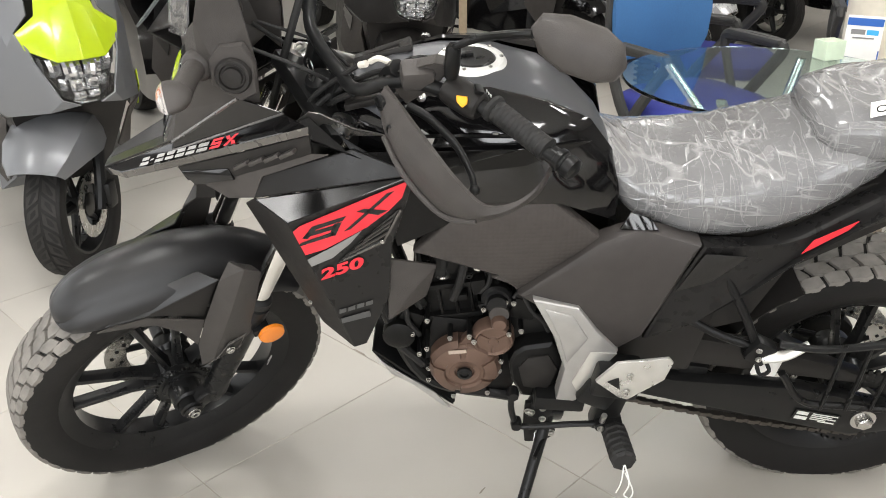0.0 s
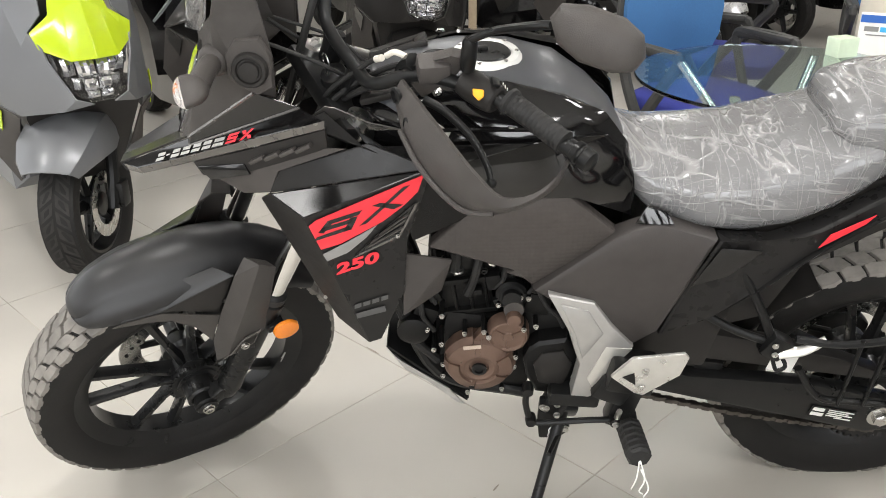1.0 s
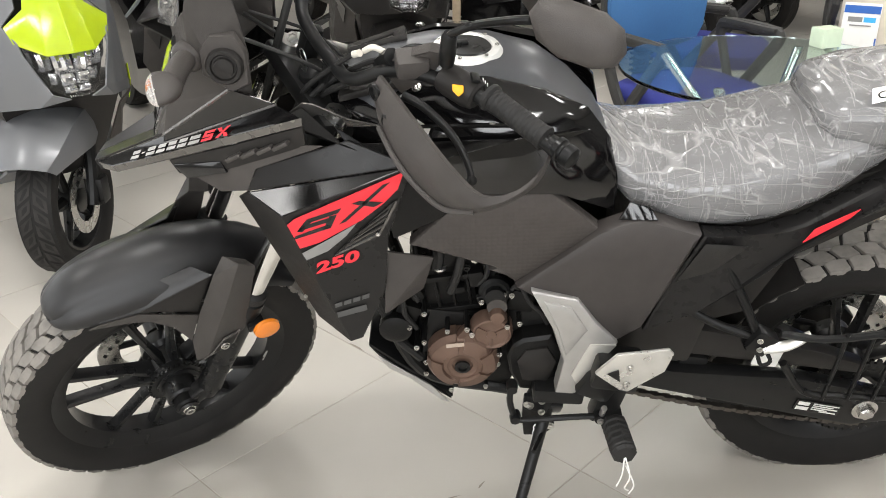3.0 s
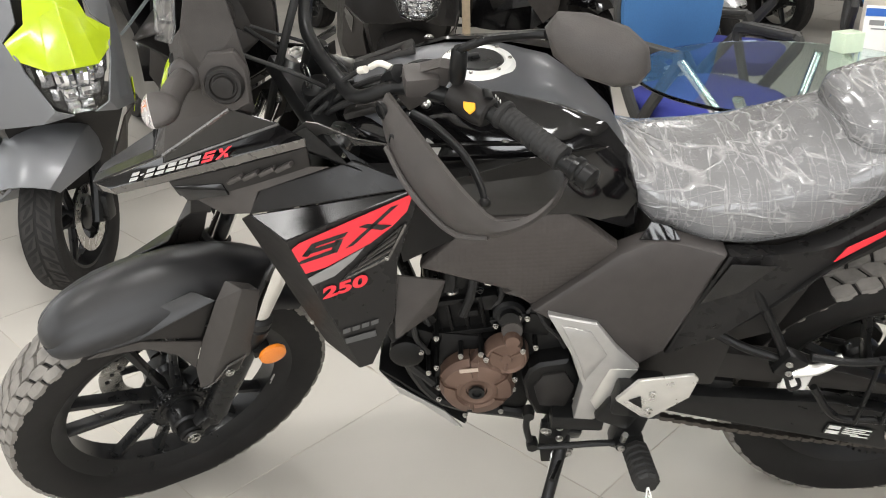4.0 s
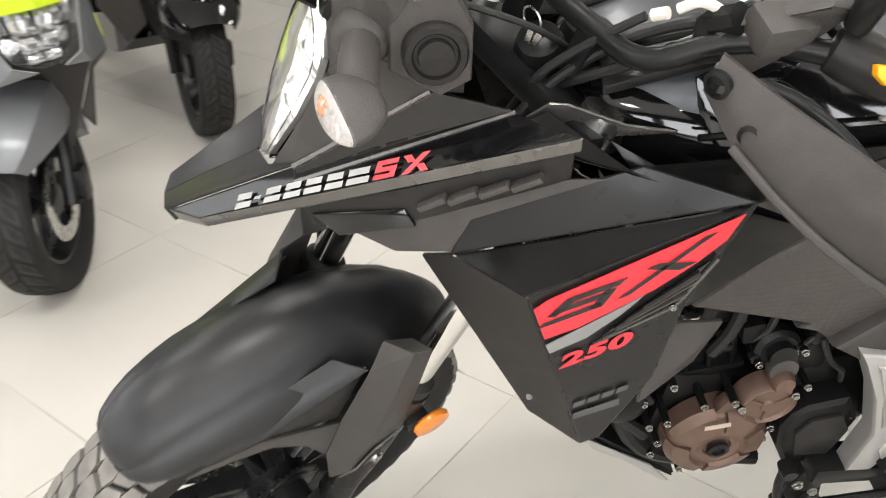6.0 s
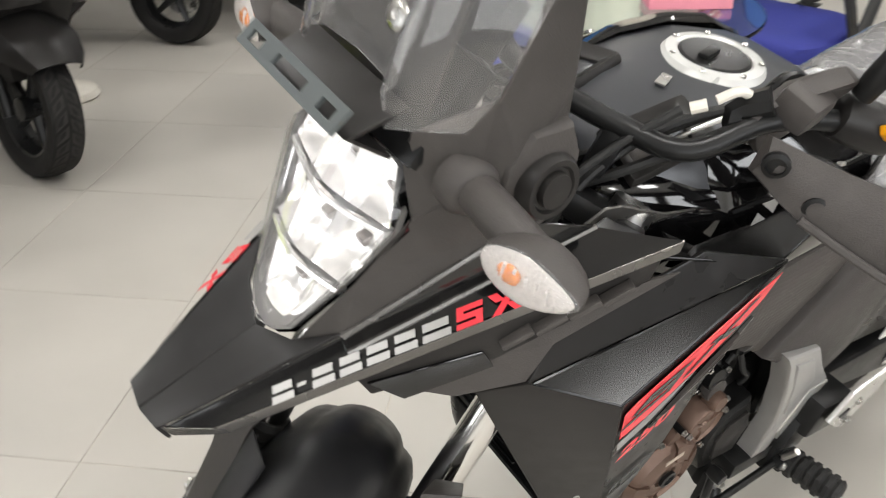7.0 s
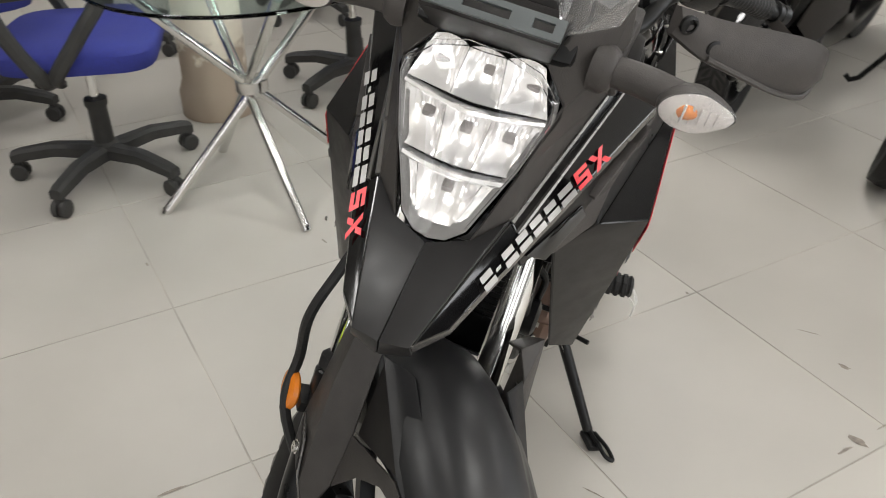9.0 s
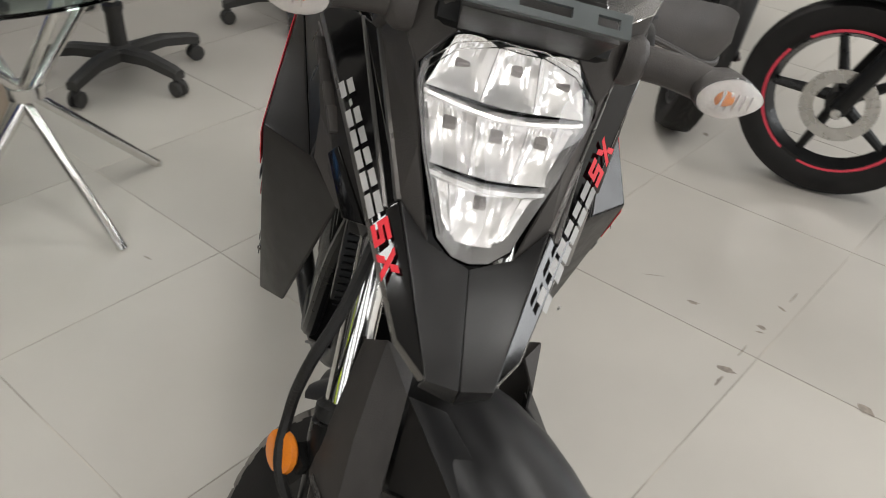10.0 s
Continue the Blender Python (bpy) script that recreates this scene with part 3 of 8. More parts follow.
# brake caliper and hose on the right leg, sensor ring on the left
bm = bmn()
box(bm, (-1.335, 0.075, 0.40), (0.10, 0.05, 0.055), (0, -55, 0), 0.012)
box(bm, (-1.345, 0.052, 0.42), (0.07, 0.03, 0.07), (0, -55, 0), 0.01)
cal = part("brake_caliper", bm, BLACKMETAL, bike, "black brake caliper", m=FORK)
bm = bmn()
tube(bm, [(-1.33, 0.095, 0.44), (-1.27, 0.15, 0.52), (-1.232, 0.150, 0.58), (-1.238, 0.168, 0.66), (-1.225, 0.155, 0.74), (-1.17, 0.12, 0.83), (-1.12, 0.10, 0.90)], 0.007, 8)
part("brake_hose", bm, GRIPRUB, cal, "black rubber brake hose", m=FORK)
bm = lathe(bmn(), [(0.038, -0.055), (0.055, -0.055), (0.055, -0.051), (0.038, -0.051)], AX, (0, 1, 0), 36, closed=True)
for k in range(36):
    t = 2 * math.pi * k / 36
    box(bm, AX + Vector((0.058 * math.cos(t), -0.053, 0.058 * math.sin(t))), (0.006, 0.004, 0.004), (0, -math.degrees(t), 0))
part("sensor_ring", bm, BLACKMETAL, fw, "toothed speed sensor ring", m=FORK)
bm = lathe(bmn(), [(0.030, -0.10), (0.034, -0.095), (0.034, -0.055), (0.046, -0.045), (0.046, 0.0)], AX, (0, 1, 0), 28)
part("hub_boss", bm, BLACKMETAL, fw, "black hub boss", m=FORK)
bm = lathe(bmn(), [(0.022, -0.122), (0.026, -0.118), (0.026, -0.098), (0.02, -0.096)], AX, (0, 1, 0), 24)
part("axle_spacer", bm, ENGINE, fw, "", m=FORK)
# triple clamps, stem
bm = bmn()
box(bm, (-1.155, 0, 0.80), (0.075, 0.25, 0.035), (0, 27, 0), 0.01)
box(bm, (-1.075, 0, 0.99), (0.08, 0.24, 0.03), (0, 27, 0), 0.01)
cyl(bm, (-1.12, 0, 0.77), (-1.0, 0, 1.005), 0.028)
clamp = part("triple_clamp", bm, BLACKMETAL, bike, "black fork clamps", m=STEER)
bm = bmn()
for s in (-1, 1):
    bm = cyl(bmn(), (-1.085, 0.098 * s, 0.985), (-1.068, 0.098 * s, 1.018), 0.024, 0.022, 20)
    part("fork_cap", bm, STEEL, clamp, "steel fork cap", m=STEER)

# ---- front cowl ----
T0, TU, TL, TD = (-1.472, 0, 0.850), (-1.466, 0, 0.830), (-1.468, -0.031, 0.852), (-1.460, -0.033, 0.838)
B0, BM, A1, A1E = (-1.362, 0, 0.898), (-1.347, -0.043, 0.909), (-1.318, -0.076, 0.932), (-1.180, -0.124, 1.040)
A2, A2E, W1 = (-1.318, -0.086, 0.920), (-1.106, -0.140, 1.021), (-1.058, -0.198, 1.030)
H0, H1, E0, E1, E3 = (-1.432, -0.058, 0.858), (-1.300, -0.107, 0.918), (-1.424, -0.060, 0.847), (-1.300, -0.106, 0.903), (-1.058, -0.197, 1.015)
LL, L2, L1, ST = (-1.304, -0.071, 0.986), (-1.270, -0.089, 1.050), (-1.262, -0.058, 1.088), (-1.236, -0.113, 1.084)
bm = bmn()
shell(bm, [T0, TL, BM, B0, A1, TD, TU], [(0, 1, 2, 3), (1, 4, 2), (0, 6, 5, 1)], 0.004, 0.003, True)
beak = part("beak", bm, BEAKM, bike, "matt black beak below the headlight", sharp=20)
BAND = [Vector(p) for p in ((-1.385, -0.079, 0.8815), (-1.300, -0.1085, 0.9195), (-1.180, -0.154, 0.974), (-1.10, -0.184, 1.012))]
PALEIN = mat("pale_reflector", (0.72, 0.69, 0.66), 0.3, vary=0.25, scale=500)


def on_band(d):
    """Point and tangent at a distance along the lettered band of the cowl."""
    for a, b in zip(BAND, BAND[1:]):
        L = (b - a).length
        if d <= L or b is BAND[-1]:
            u = (b - a).normalized()
            return a + u * d, u
        d -= L


def band_bar(bm, d0, d1, h, lean, s, z0=0.0, lift=0.0035):
    q = []
    for d, z in ((d0, z0), (d1, z0), (d1 + lean, h), (d0 + lean, h)):
        p, u = on_band(d)
        v = Vector((-0.05, 0.9, 0.43))
        v = (v - u * v.dot(u)).normalized()
        n = u.cross(v).normalized()
        n = n if n.z > 0 else -n
        q.append(p + v * z + n * lift)
    bm.faces.new([bm.verts.new((p.x, p.y * s, p.z)) for p in q])


for s in (1, -1):
    f = lambda L: [(x, y * s, z) for x, y, z in L]
    # gloss band that carries the lettering, and its gloss arrow above
    bm = bmn()
    shell(bm, f([TL, A2, H1, H0, A2E, W1, A1]), [(0, 1, 2, 3), (1, 4, 5, 2), (0, 6, 1)], 0.004, 0.002)
    cowl = part("side_cowl", bm, GLOSS, bike, "gloss black side cowl with silver and red lettering bars", sharp=12)
    bm = bmn()
    shell(bm, f([A1, A1E, A2E, A2]), [(0, 1, 2, 3)], 0.004, 0.0025)
    part("cowl_arrow", bm, GLOSS, cowl, "gloss black arrow facet", sharp=12)
    # gloss lower edge, its bright reflection put into a grey colour
    bm = bmn()
    shell(bm, f([TD, TL, H0, E0, H1, E1, W1, E3]), [(0, 1, 2, 3), (2, 4, 5, 3), (4, 6, 7, 5)], 0.003, 0.0015)
    part("cowl_lower_edge", bm, EDGEGREY, cowl, "lower edge of the cowl, its reflection set as satin grey", sharp=14)
    # matt panel between the headlight and the arrow, with its bevelled lower edge
    bm = bmn()
    shell(bm, f([BM, A1, A1E, LL, L2, ST]), [(0, 1, 3), (1, 2, 3), (3, 2, 4), (2, 5, 4)], 0.004, 0.002)
    lamp_side = part("lamp_side_panel", bm, COWLPLASTIC, bike, "matt charcoal panel beside the headlight", sharp=24)
    bm = bmn()
    a, b = Vector(f([A1])[0]), Vector(f([A1E])[0])
    tube(bm, [a, a.lerp(b, 0.5), b], (0.0042, 0.0030), 6, 1)
    a, b = Vector(f([A2])[0]), Vector(f([A2E])[0])
    tube(bm, [a, a.lerp(b, 0.5), b], (0.0034, 0.0026), 6, 1)
    part("cowl_bevel", bm, EDGEGREY, cowl, "satin grey bevelled ridges")
    # lettering as plain slanted bars, read from the front on one side and from the rear on the other
    words = [(w_, 0) for w_ in (0.020, 0.008, 0.0205, 0.0205, 0.021, 0.021, 0.026)] + [(0.028, 1), (0.030, 2)]
    d = 0.0
    for w_, red in (words if s > 0 else words[::-1]):
        bm = bmn()
        if red:
            if red == 1:
                # an S of three bars and two short links
                for z_ in (0.001, 0.0078, 0.0146):
                    band_bar(bm, d + 0.36 * z_, d + w_ - 0.004 + 0.36 * z_, z_ + 0.0046, 0.0017, s, z_)
                for z_, e in ((0.0056, (s > 0)), (0.0124, (s < 0))):
                    o_ = d + 0.36 * z_ + (w_ - 0.0105 if e else 0.0)
                    band_bar(bm, o_, o_ + 0.0065, z_ + 0.0022, 0.0008, s, z_)
            else:
                # an X of one long stroke and two short ones
                band_bar(bm, d, d + 0.0085, 0.0192, 0.0236, s, 0.001)
                band_bar(bm, d + 0.0205, d + 0.029, 0.0085, -0.0045, s, 0.001)
                band_bar(bm, d + 0.0075, d + 0.016, 0.0192, -0.0045, s, 0.0117)
        else:
            band_bar(bm, d, d + w_, 0.0105 if w_ < 0.01 else 0.0072, 0.002, s, 0.0075 if w_ < 0.01 else 0.001)
            if w_ > 0.01:
                band_bar(bm, d + 0.003, d + w_ + 0.001, 0.0165, 0.002, s, 0.0098)
        part("red_letter" if red else "lettering_bar", bm, RED if red else WHITEDECAL, cowl, "red cut letter" if red else "silver lettering bar")
        d += w_ + 0.0045
    # vent under the cowl
    bm = bmn()
    shell(bm, f([(-1.315, -0.094, 0.893), (-1.20, -0.140, 0.945), (-1.06, -0.186, 1.008), (-1.06, -0.180, 0.968), (-1.20, -0.145, 0.905), (-1.30, -0.10, 0.868)]), [(0, 1, 4, 5), (1, 2, 3, 4)], 0.006, 0.003)
    vent = part("cowl_vent", bm, PLASTIC, bike, "ribbed black vent panel under the cowl")
    for k in range(4):
        t = k / 3.5
        bm = box(bmn(), (-1.185 + 0.10 * t, (-0.150 - 0.032 * t) * s, 0.932 + 0.044 * t), (0.032, 0.012, 0.007), (0, -32, -18 * s), 0.002)
        part("vent_rib", bm, PLASTIC2, vent)
    bm = bmn()
    shell(bm, f([(-1.307, -0.102, 0.889), (-1.280, -0.123, 0.874), (-1.203, -0.149, 0.901), (-1.212, -0.140, 0.918)]), [(0, 1, 2, 3)], 0.006, 0.002)
    part("cowl_scoop", bm, GLOSS, bike, "small gloss black scoop below the cowl")
    # link panel down to the shroud
    bm = bmn()
    shell(bm, f([(-1.295, -0.098, 0.878), (-1.06, -0.182, 0.972), (-1.03, -0.190, 0.975), (-1.150, -0.165, 0.918), (-1.170, -0.162, 0.874), (-1.225, -0.128, 0.850)]), [(0, 1, 2, 3, 4, 5)], 0.004, 0.002)
    part("inner_cowl", bm, PLASTIC2, bike, "matt inner cowl panel")
    # upper cowl beside the screen
    Q = f([L1, L2, ST, A1E, (-1.148, -0.106, 1.022), (-1.142, -0.113, 1.095), (-1.150, -0.117, 1.165), (-1.160, -0.119, 1.240), (-1.228, -0.123, 1.168), (-1.268, -0.074, 1.124), (-1.200, -0.131, 1.098), (-1.205, -0.128, 1.235), (-1.135, -0.112, 1.30), (-1.165, -0.124, 1.315)])
    bm = bmn()
    shell(bm, Q, [(9, 0, 1, 2), (9, 2, 8), (2, 10, 8), (2, 3, 10), (3, 4, 5, 10), (10, 5, 6), (10, 6, 8), (8, 6, 7, 11), (11, 7, 12, 13)], 0.005, 0.003)
    up = part("upper_cowl", bm, COWLPLASTIC, bike, "charcoal plastic upper cowl", sharp=18)
    # moulded collar round the socket, set proud of the cowl
    c = Vector((-1.176, -0.124 * s, 1.086))
    bm = bmn()
    P = [c + Vector((x, (-0.004 + 0.10 * max(0, -x)) * s, z)) for x, z in ((-0.040, -0.020), (-0.038, 0.024), (-0.018, 0.048), (0.020, 0.050), (0.034, 0.020), (0.032, -0.034), (0.004, -0.048))]
    pillow(bm, P, 0.006, 0.008, 0.06)
    part("socket_collar", bm, PLASTIC2, up, "moulded collar round the socket", sharp=30)
    bm = bmn()
    lathe(bm, [(0.029, -0.002), (0.029, 0.008), (0.026, 0.013), (0.021, 0.013), (0.019, 0.010), (0.016, 0.010), (0.015, 0.016), (0.0001, 0.017)], c + Vector((0, -0.008 * s, 0)), (0.02, -s, 0.1), 28)
    part("socket_cap", bm, PLASTIC, up, "round rubber socket cap")
    # indicator
    st = Vector((-1.236, -0.108 * s, 1.092))
    bc = Vector((-1.255, -0.213 * s, 1.087))
    bm = bmn()
    lathe(bm, [(0.026, -0.006), (0.026, 0.008), (0.021, 0.016), (0.017, 0.018)], st, (-0.12, -s, 0.0), 18)
    tube(bm, [st, st.lerp(bc, 0.45) + Vector((0.004, 0, 0.003)), bc + Vector((0.012, 0.012 * s, 0))], (0.0165, 0.0185), 12, 4)
    ind = part("indicator", bm, PLASTIC2, bike, "front indicator on a black stalk")
    tilt = Euler((0, radians(-8), radians(17) * s)).to_matrix().to_4x4()
    bm = bmn()
    blob(bm, (0, 0, 0), (0.034, 0.0415, 0.0235), 3)
    bmesh.ops.bisect_plane(bm, geom=bm.verts[:] + bm.edges[:] + bm.faces[:], plane_co=(-0.004, 0, 0), plane_no=(-1, 0, 0), clear_outer=True)
    for vv in bm.verts:
        vv.co.z *= 1 - 0.45 * max(0, -vv.co.y * s) / 0.0415
    bm.transform(Matrix.Translation(bc) @ tilt)
    part("indicator_body", bm, PLASTIC2, ind)
    bm = bmn()
    blob(bm, (0, 0, 0), (0.020, 0.0420, 0.0238), 3)
    bmesh.ops.bisect_plane(bm, geom=bm.verts[:] + bm.edges[:] + bm.faces[:], plane_co=(-0.003, 0, 0), plane_no=(1, 0, 0), clear_outer=True)
    for vv in bm.verts:
        vv.co.z *= 1 - 0.45 * max(0, -vv.co.y * s) / 0.0415
    bm.transform(Matrix.Translation(bc) @ tilt)
    part("indicator_lens", bm, INDLENS, ind, "clear white indicator lens")
    bm = bmn()
    blob(bm, (0, 0, 0), (0.012, 0.0385, 0.021), 3)
    bmesh.ops.bisect_plane(bm, geom=bm.verts[:] + bm.edges[:] + bm.faces[:], plane_co=(-0.0005, 0, 0), plane_no=(1, 0, 0), clear_outer=True)
    for vv in bm.verts:
        vv.co.x *= 0.25
        vv.co.z *= 1 - 0.45 * max(0, -vv.co.y * s) / 0.0415
    bm.transform(Matrix.Translation(bc + Vector((-0.0045, 0, 0))) @ tilt)
    part("indicator_reflector", bm, PALEIN, ind, "white inner reflector")
    # amber bulb in a pleated bowl
    for k in range(5):
        bm = box(bmn(), (-0.0095, (0.016 - 0.0085 * k) * s, 0.0005), (0.003, 0.0022, 0.020 - 0.002 * k), (0, 0, 0), 0.0005)
        bm.transform(Matrix.Translation(bc) @ tilt)
        part("lens_pleat", bm, PALEIN, ind)
    bm = bmn()
    blob(bm, bc + Vector((-0.0105, 0.010 * s, 0.001)), (0.005, 0.011, 0.0075), 2)
    part("bulb", bm, AMBER, ind, "amber bulb")

# headlight: dark tub, facetted reflector rows, clear cover
lampL = [(-1.356, 0.0, 0.903), (-1.354, -0.018, 0.906), (-1.346, -0.036, 0.919), (-1.308, -0.066, 0.985), (-1.281, -0.085, 1.040), (-1.275, -0.083, 1.056), (-1.266, -0.058, 1.080), (-1.280, -0.022, 1.092), (-1.283, 0.0, 1.092)]
outline = [Vector(p) for p in lampL] + [Vector((x, -y, z)) for x, y, z in lampL[-2:0:-1]]
ctr = sum(outline, Vector()) / len(outline)
bm = bmn()
loft(bm, [[p + Vector((0.006, 0, 0)) + (p - ctr) * 0.05 for p in outline], [p + Vector((0.05, 0, -0.01)) for p in outline]], caps=False)
bm.faces.new([bm.verts.new(p + Vector((0.05, 0, -0.01))) for p in outline])
lamp = part("headlight", bm, GLOSS, bike, "large clear multi-chamber headlight")


def lamp_x(y, z):
    return -1.358 + 0.41 * (z - 0.905) + 0.45 * abs(y) ** 1.3


def bowl(y0, y1, z0, z1, yc0, yc1, deep, flutes, off=0.007):
    """A smooth scooped bowl between four corners, its upper half finely fluted."""
    bm, nu, nv = bmn(), 20, 10
    g = []
    for j in range(nv + 1):
        v = j / nv
        row = []
        for i in range(nu + 1):
            u = i / nu
            y = (y0 + (y1 - y0) * u) * (1 - v) + (yc0 + (yc1 - yc0) * u) * v
            z = z0 + (z1 - z0) * v + 0.005 * (1 - (2 * u - 1) ** 2) * v
            d = deep * (1 - (2 * u - 1) ** 4) * (1 - (2 * v - 1) ** 4) * (0.55 + 0.45 * v)
            if flutes and v > 0.55:
                d += 0.0011 * (i % 2) * flutes
            row.append(bm.verts.new((lamp_x(y, z) + off + d, y, z)))
        g.append(row)
    for a, b in zip(g, g[1:]):
        for i in range(nu):
            bm.faces.new((a[i], a[i + 1], b[i + 1], b[i]))
    return part("reflector_bowl", bm, REFLECT, lamp, "bright fluted reflector bowl", sharp=14)


for k in range(3):
    bowl(-0.077 + 0.0513 * k, -0.0262 + 0.0513 * k, 1.038, 1.084, -0.060 + 0.040 * k, -0.0205 + 0.040 * k, 0.022, 0.6)
for k in range(3):
    bowl(-0.060 + 0.040 * k, -0.0205 + 0.040 * k, 0.976, 1.029, -0.076 + 0.0507 * k, -0.0258 + 0.0507 * k, 0.026, 1.0)
bowl(-0.022, 0.022, 0.917, 0.966, -0.036, 0.036, 0.026, 0.5)
for s in (1, -1):
    bowl(0.0225 * s, 0.031 * s, 0.924, 0.966, 0.037 * s, 0.055 * s, 0.006, 1.0)
for s in (1, -1):
    bm = bmn()
    edge = [Vector((x, y * s, z)) for x, y, z in lampL[:6]]
    loft(bm, [[p + Vector((-0.001, 0, 0)), p.lerp(ctr, 0.07) + Vector((0.006, 0, 0.003)), p.lerp(ctr, 0.09) + Vector((0.012, 0, 0.004)), p + Vector((0.006, 0, 0))] for p in edge])
    part("lens_rim", bm, mat("smoked_lens_edge", (0.13, 0.125, 0.12), 0.2, vary=0.15, scale=200), lamp, "smoky grey lens edge")
for y_, z_, w_, h_ in ((-0.052, 1.058, 0.018, 0.010), (-0.004, 1.064, 0.014, 0.012), (0.046, 1.058, 0.018, 0.010), (-0.045, 1.006, 0.016, 0.010), (0.0, 1.006, 0.016, 0.010), (0.045, 1.006, 0.016, 0.010), (0.0, 0.946, 0.016, 0.010)):
    bm = bmn()
    box(bm, (lamp_x(y_, z_) + 0.027, y_, z_), (0.012, w_ * 0.8, h_ * 0.8), (0, -18, 0), 0.002)
    part("light_cell", bm, LEDCELL, lamp, "grey lamp cell")
bm = bmn()
for z, hw_, th_ in ((1.0335, 0.077, 0.0028), (0.971, 0.057, 0.0034)):
    bm = bmn()
    loft(bm, [[Vector((lamp_x(y, z) + 0.003 + dx, y, z - 0.006 * (1 - (y / 0.08) ** 2) + dz)) for dx, dz in ((0.002, -th_), (0, 0), (0.002, th_), (0.012, th_), (0.012, -th_))] for y in [hw_ * (k / 8 - 1) for k in range(17)]])
    part("light_bar", bm, REFLECT, lamp, "curved chrome divider bar")
bm = bmn()
rings = []
for sc, bul in ((1.0, 0.004), (0.97, -0.004), (0.6, -0.010), (0.2, -0.012)):
    rings.append([Vector((p.x * 0 + lamp_x(ctr.y + (p.y - ctr.y) * sc, ctr.z + (p.z - ctr.z) * sc) * 1 + bul, (p.y - ctr.y) * sc + ctr.y, (p.z - ctr.z) * sc + ctr.z)) for p in outline])
loft(bm, rings, caps=False)
bm.faces.new(bm.verts[-len(outline):])
bmesh.ops.recalc_face_normals(bm, faces=bm.faces)
bmesh.ops.solidify(bm, geom=bm.faces[:], thickness=0.002)
o = part("lens", bm, LENS, lamp, "clear moulded headlight cover", sharp=40)
o.visible_shadow = False

# number plate bracket with slots
bm = bmn()
M = look((-1.326, 0.003, 1.147), (-1.59, 0.003, 1.437))
for c, sz in (((0, 0.0082, 0), (0.150, 0.0065, 0.004)), ((0, -0.0082, 0), (0.150, 0.0065, 0.004)), ((-0.070, 0, 0), (0.010, 0.0105, 0.004)), ((0.070, 0, 0), (0.010, 0.0105, 0.004)), ((-0.034, 0, 0), (0.022, 0.0105, 0.004)), ((0.034, 0, 0), (0.022, 0.0105, 0.004))):
    box(bm, c, sz)
bm.transform(M)
part("plate_bracket", bm, mat("grey_bracket_plastic", (0.065, 0.074, 0.075), 0.42, vary=0.15), bike, "slotted grey number plate bracket")
bm = bmn()
shell(bm, [(-1.322, -0.070, 1.130), (-1.322, 0.070, 1.130), (-1.268, 0.072, 1.146), (-1.268, -0.072, 1.146), (-1.276, 0.062, 1.094), (-1.276, -0.062, 1.094)], [(0, 1, 2, 3), (0, 5, 4, 1)], 0.004, 0.002)
part("bracket_base", bm, PLASTIC, bike, "black panel under the screen")
# screen
bm = bmn()
secs = []
COLS = (-1, -0.93, -0.72, -0.55, -0.45, -0.41, -0.2, 0, 0.2, 0.41, 0.45, 0.55, 0.72, 0.93, 1)


def lerp_table(v, table):
    for (a, x), (b, y) in zip(table, table[1:]):
        if v <= b:
            return x + (y - x) * max(0, (v - a) / (b - a))
    return table[-1][1]


for v in (0, 0.04, 0.1, 0.2, 0.35, 0.5, 0.65, 0.8, 0.92, 1.0):
    row = []
    for u in COLS:
        low = lerp_table(abs(u), ((0, 1.158), (0.45, 1.154), (0.55, 1.129), (0.93, 1.142), (1, 1.168)))
        z = low + (lerp_table(abs(u), ((0, 1.445), (0.5, 1.44), (1, 1.40))) - low) * v
        hw = lerp_table(z, ((1.12, 0.122), (1.168, 0.124), (1.23, 0.139), (1.29, 0.132), (1.36, 0.116), (1.445, 0.088)))
        x = lerp_table(z, ((1.12, -1.292), (1.21, -1.272), (1.29, -1.236), (1.36, -1.192), (1.445, -1.132)))
        row.append(Vector((x + 0.046 * max(0, (abs(u) - 0.5) / 0.5) ** 1.25 + (0.012 if abs(u) < 0.43 else 0), hw * u, z)))
    secs.append(row)
loft(bm, secs, closed=False, caps=False)
bmesh.ops.recalc_face_normals(bm, faces=bm.faces)
bmesh.ops.solidify(bm, geom=bm.faces[:], thickness=0.0035)
scr = part("windscreen", bm, SCREEN, bike, "clear plastic windscreen", sharp=55)
scr.visible_shadow = False
bm = bmn()
for s in (-1, 1):
    bm = lathe(bmn(), [(0.012, 0), (0.012, 0.003), (0.0085, 0.005), (0.004, 0.005), (0.003, 0.003), (0.0001, 0.003)], (-1.266, 0.046 * s, 1.205), (-1, 0, 0.40), 16)
    part("screen_screw", bm, STEEL, scr, "steel screen screw")
bm = bmn()
shell(bm, [(-1.262, -0.082, 1.130), (-1.262, 0.082, 1.130), (-1.240, 0.080, 1.205), (-1.240, -0.080, 1.205), (-1.190, 0.066, 1.305), (-1.190, -0.066, 1.305)], [(0, 1, 2, 3), (3, 2, 4, 5)], 0.005, 0.002)
part("screen_mount", bm, PLASTIC, bike, "black mounting panel behind the screen")
bm = bmn()
box(bm, (-1.235, 0, 1.13), (0.03, 0.17, 0.10), (0, 35, 0), 0.012)
box(bm, (-1.20, 0, 1.17), (0.025, 0.14, 0.10), (0, 35, 0), 0.006)
part("instrument_panel", bm, BLACKMETAL, bike, "dark instrument panel behind the screen")
bm = bmn()
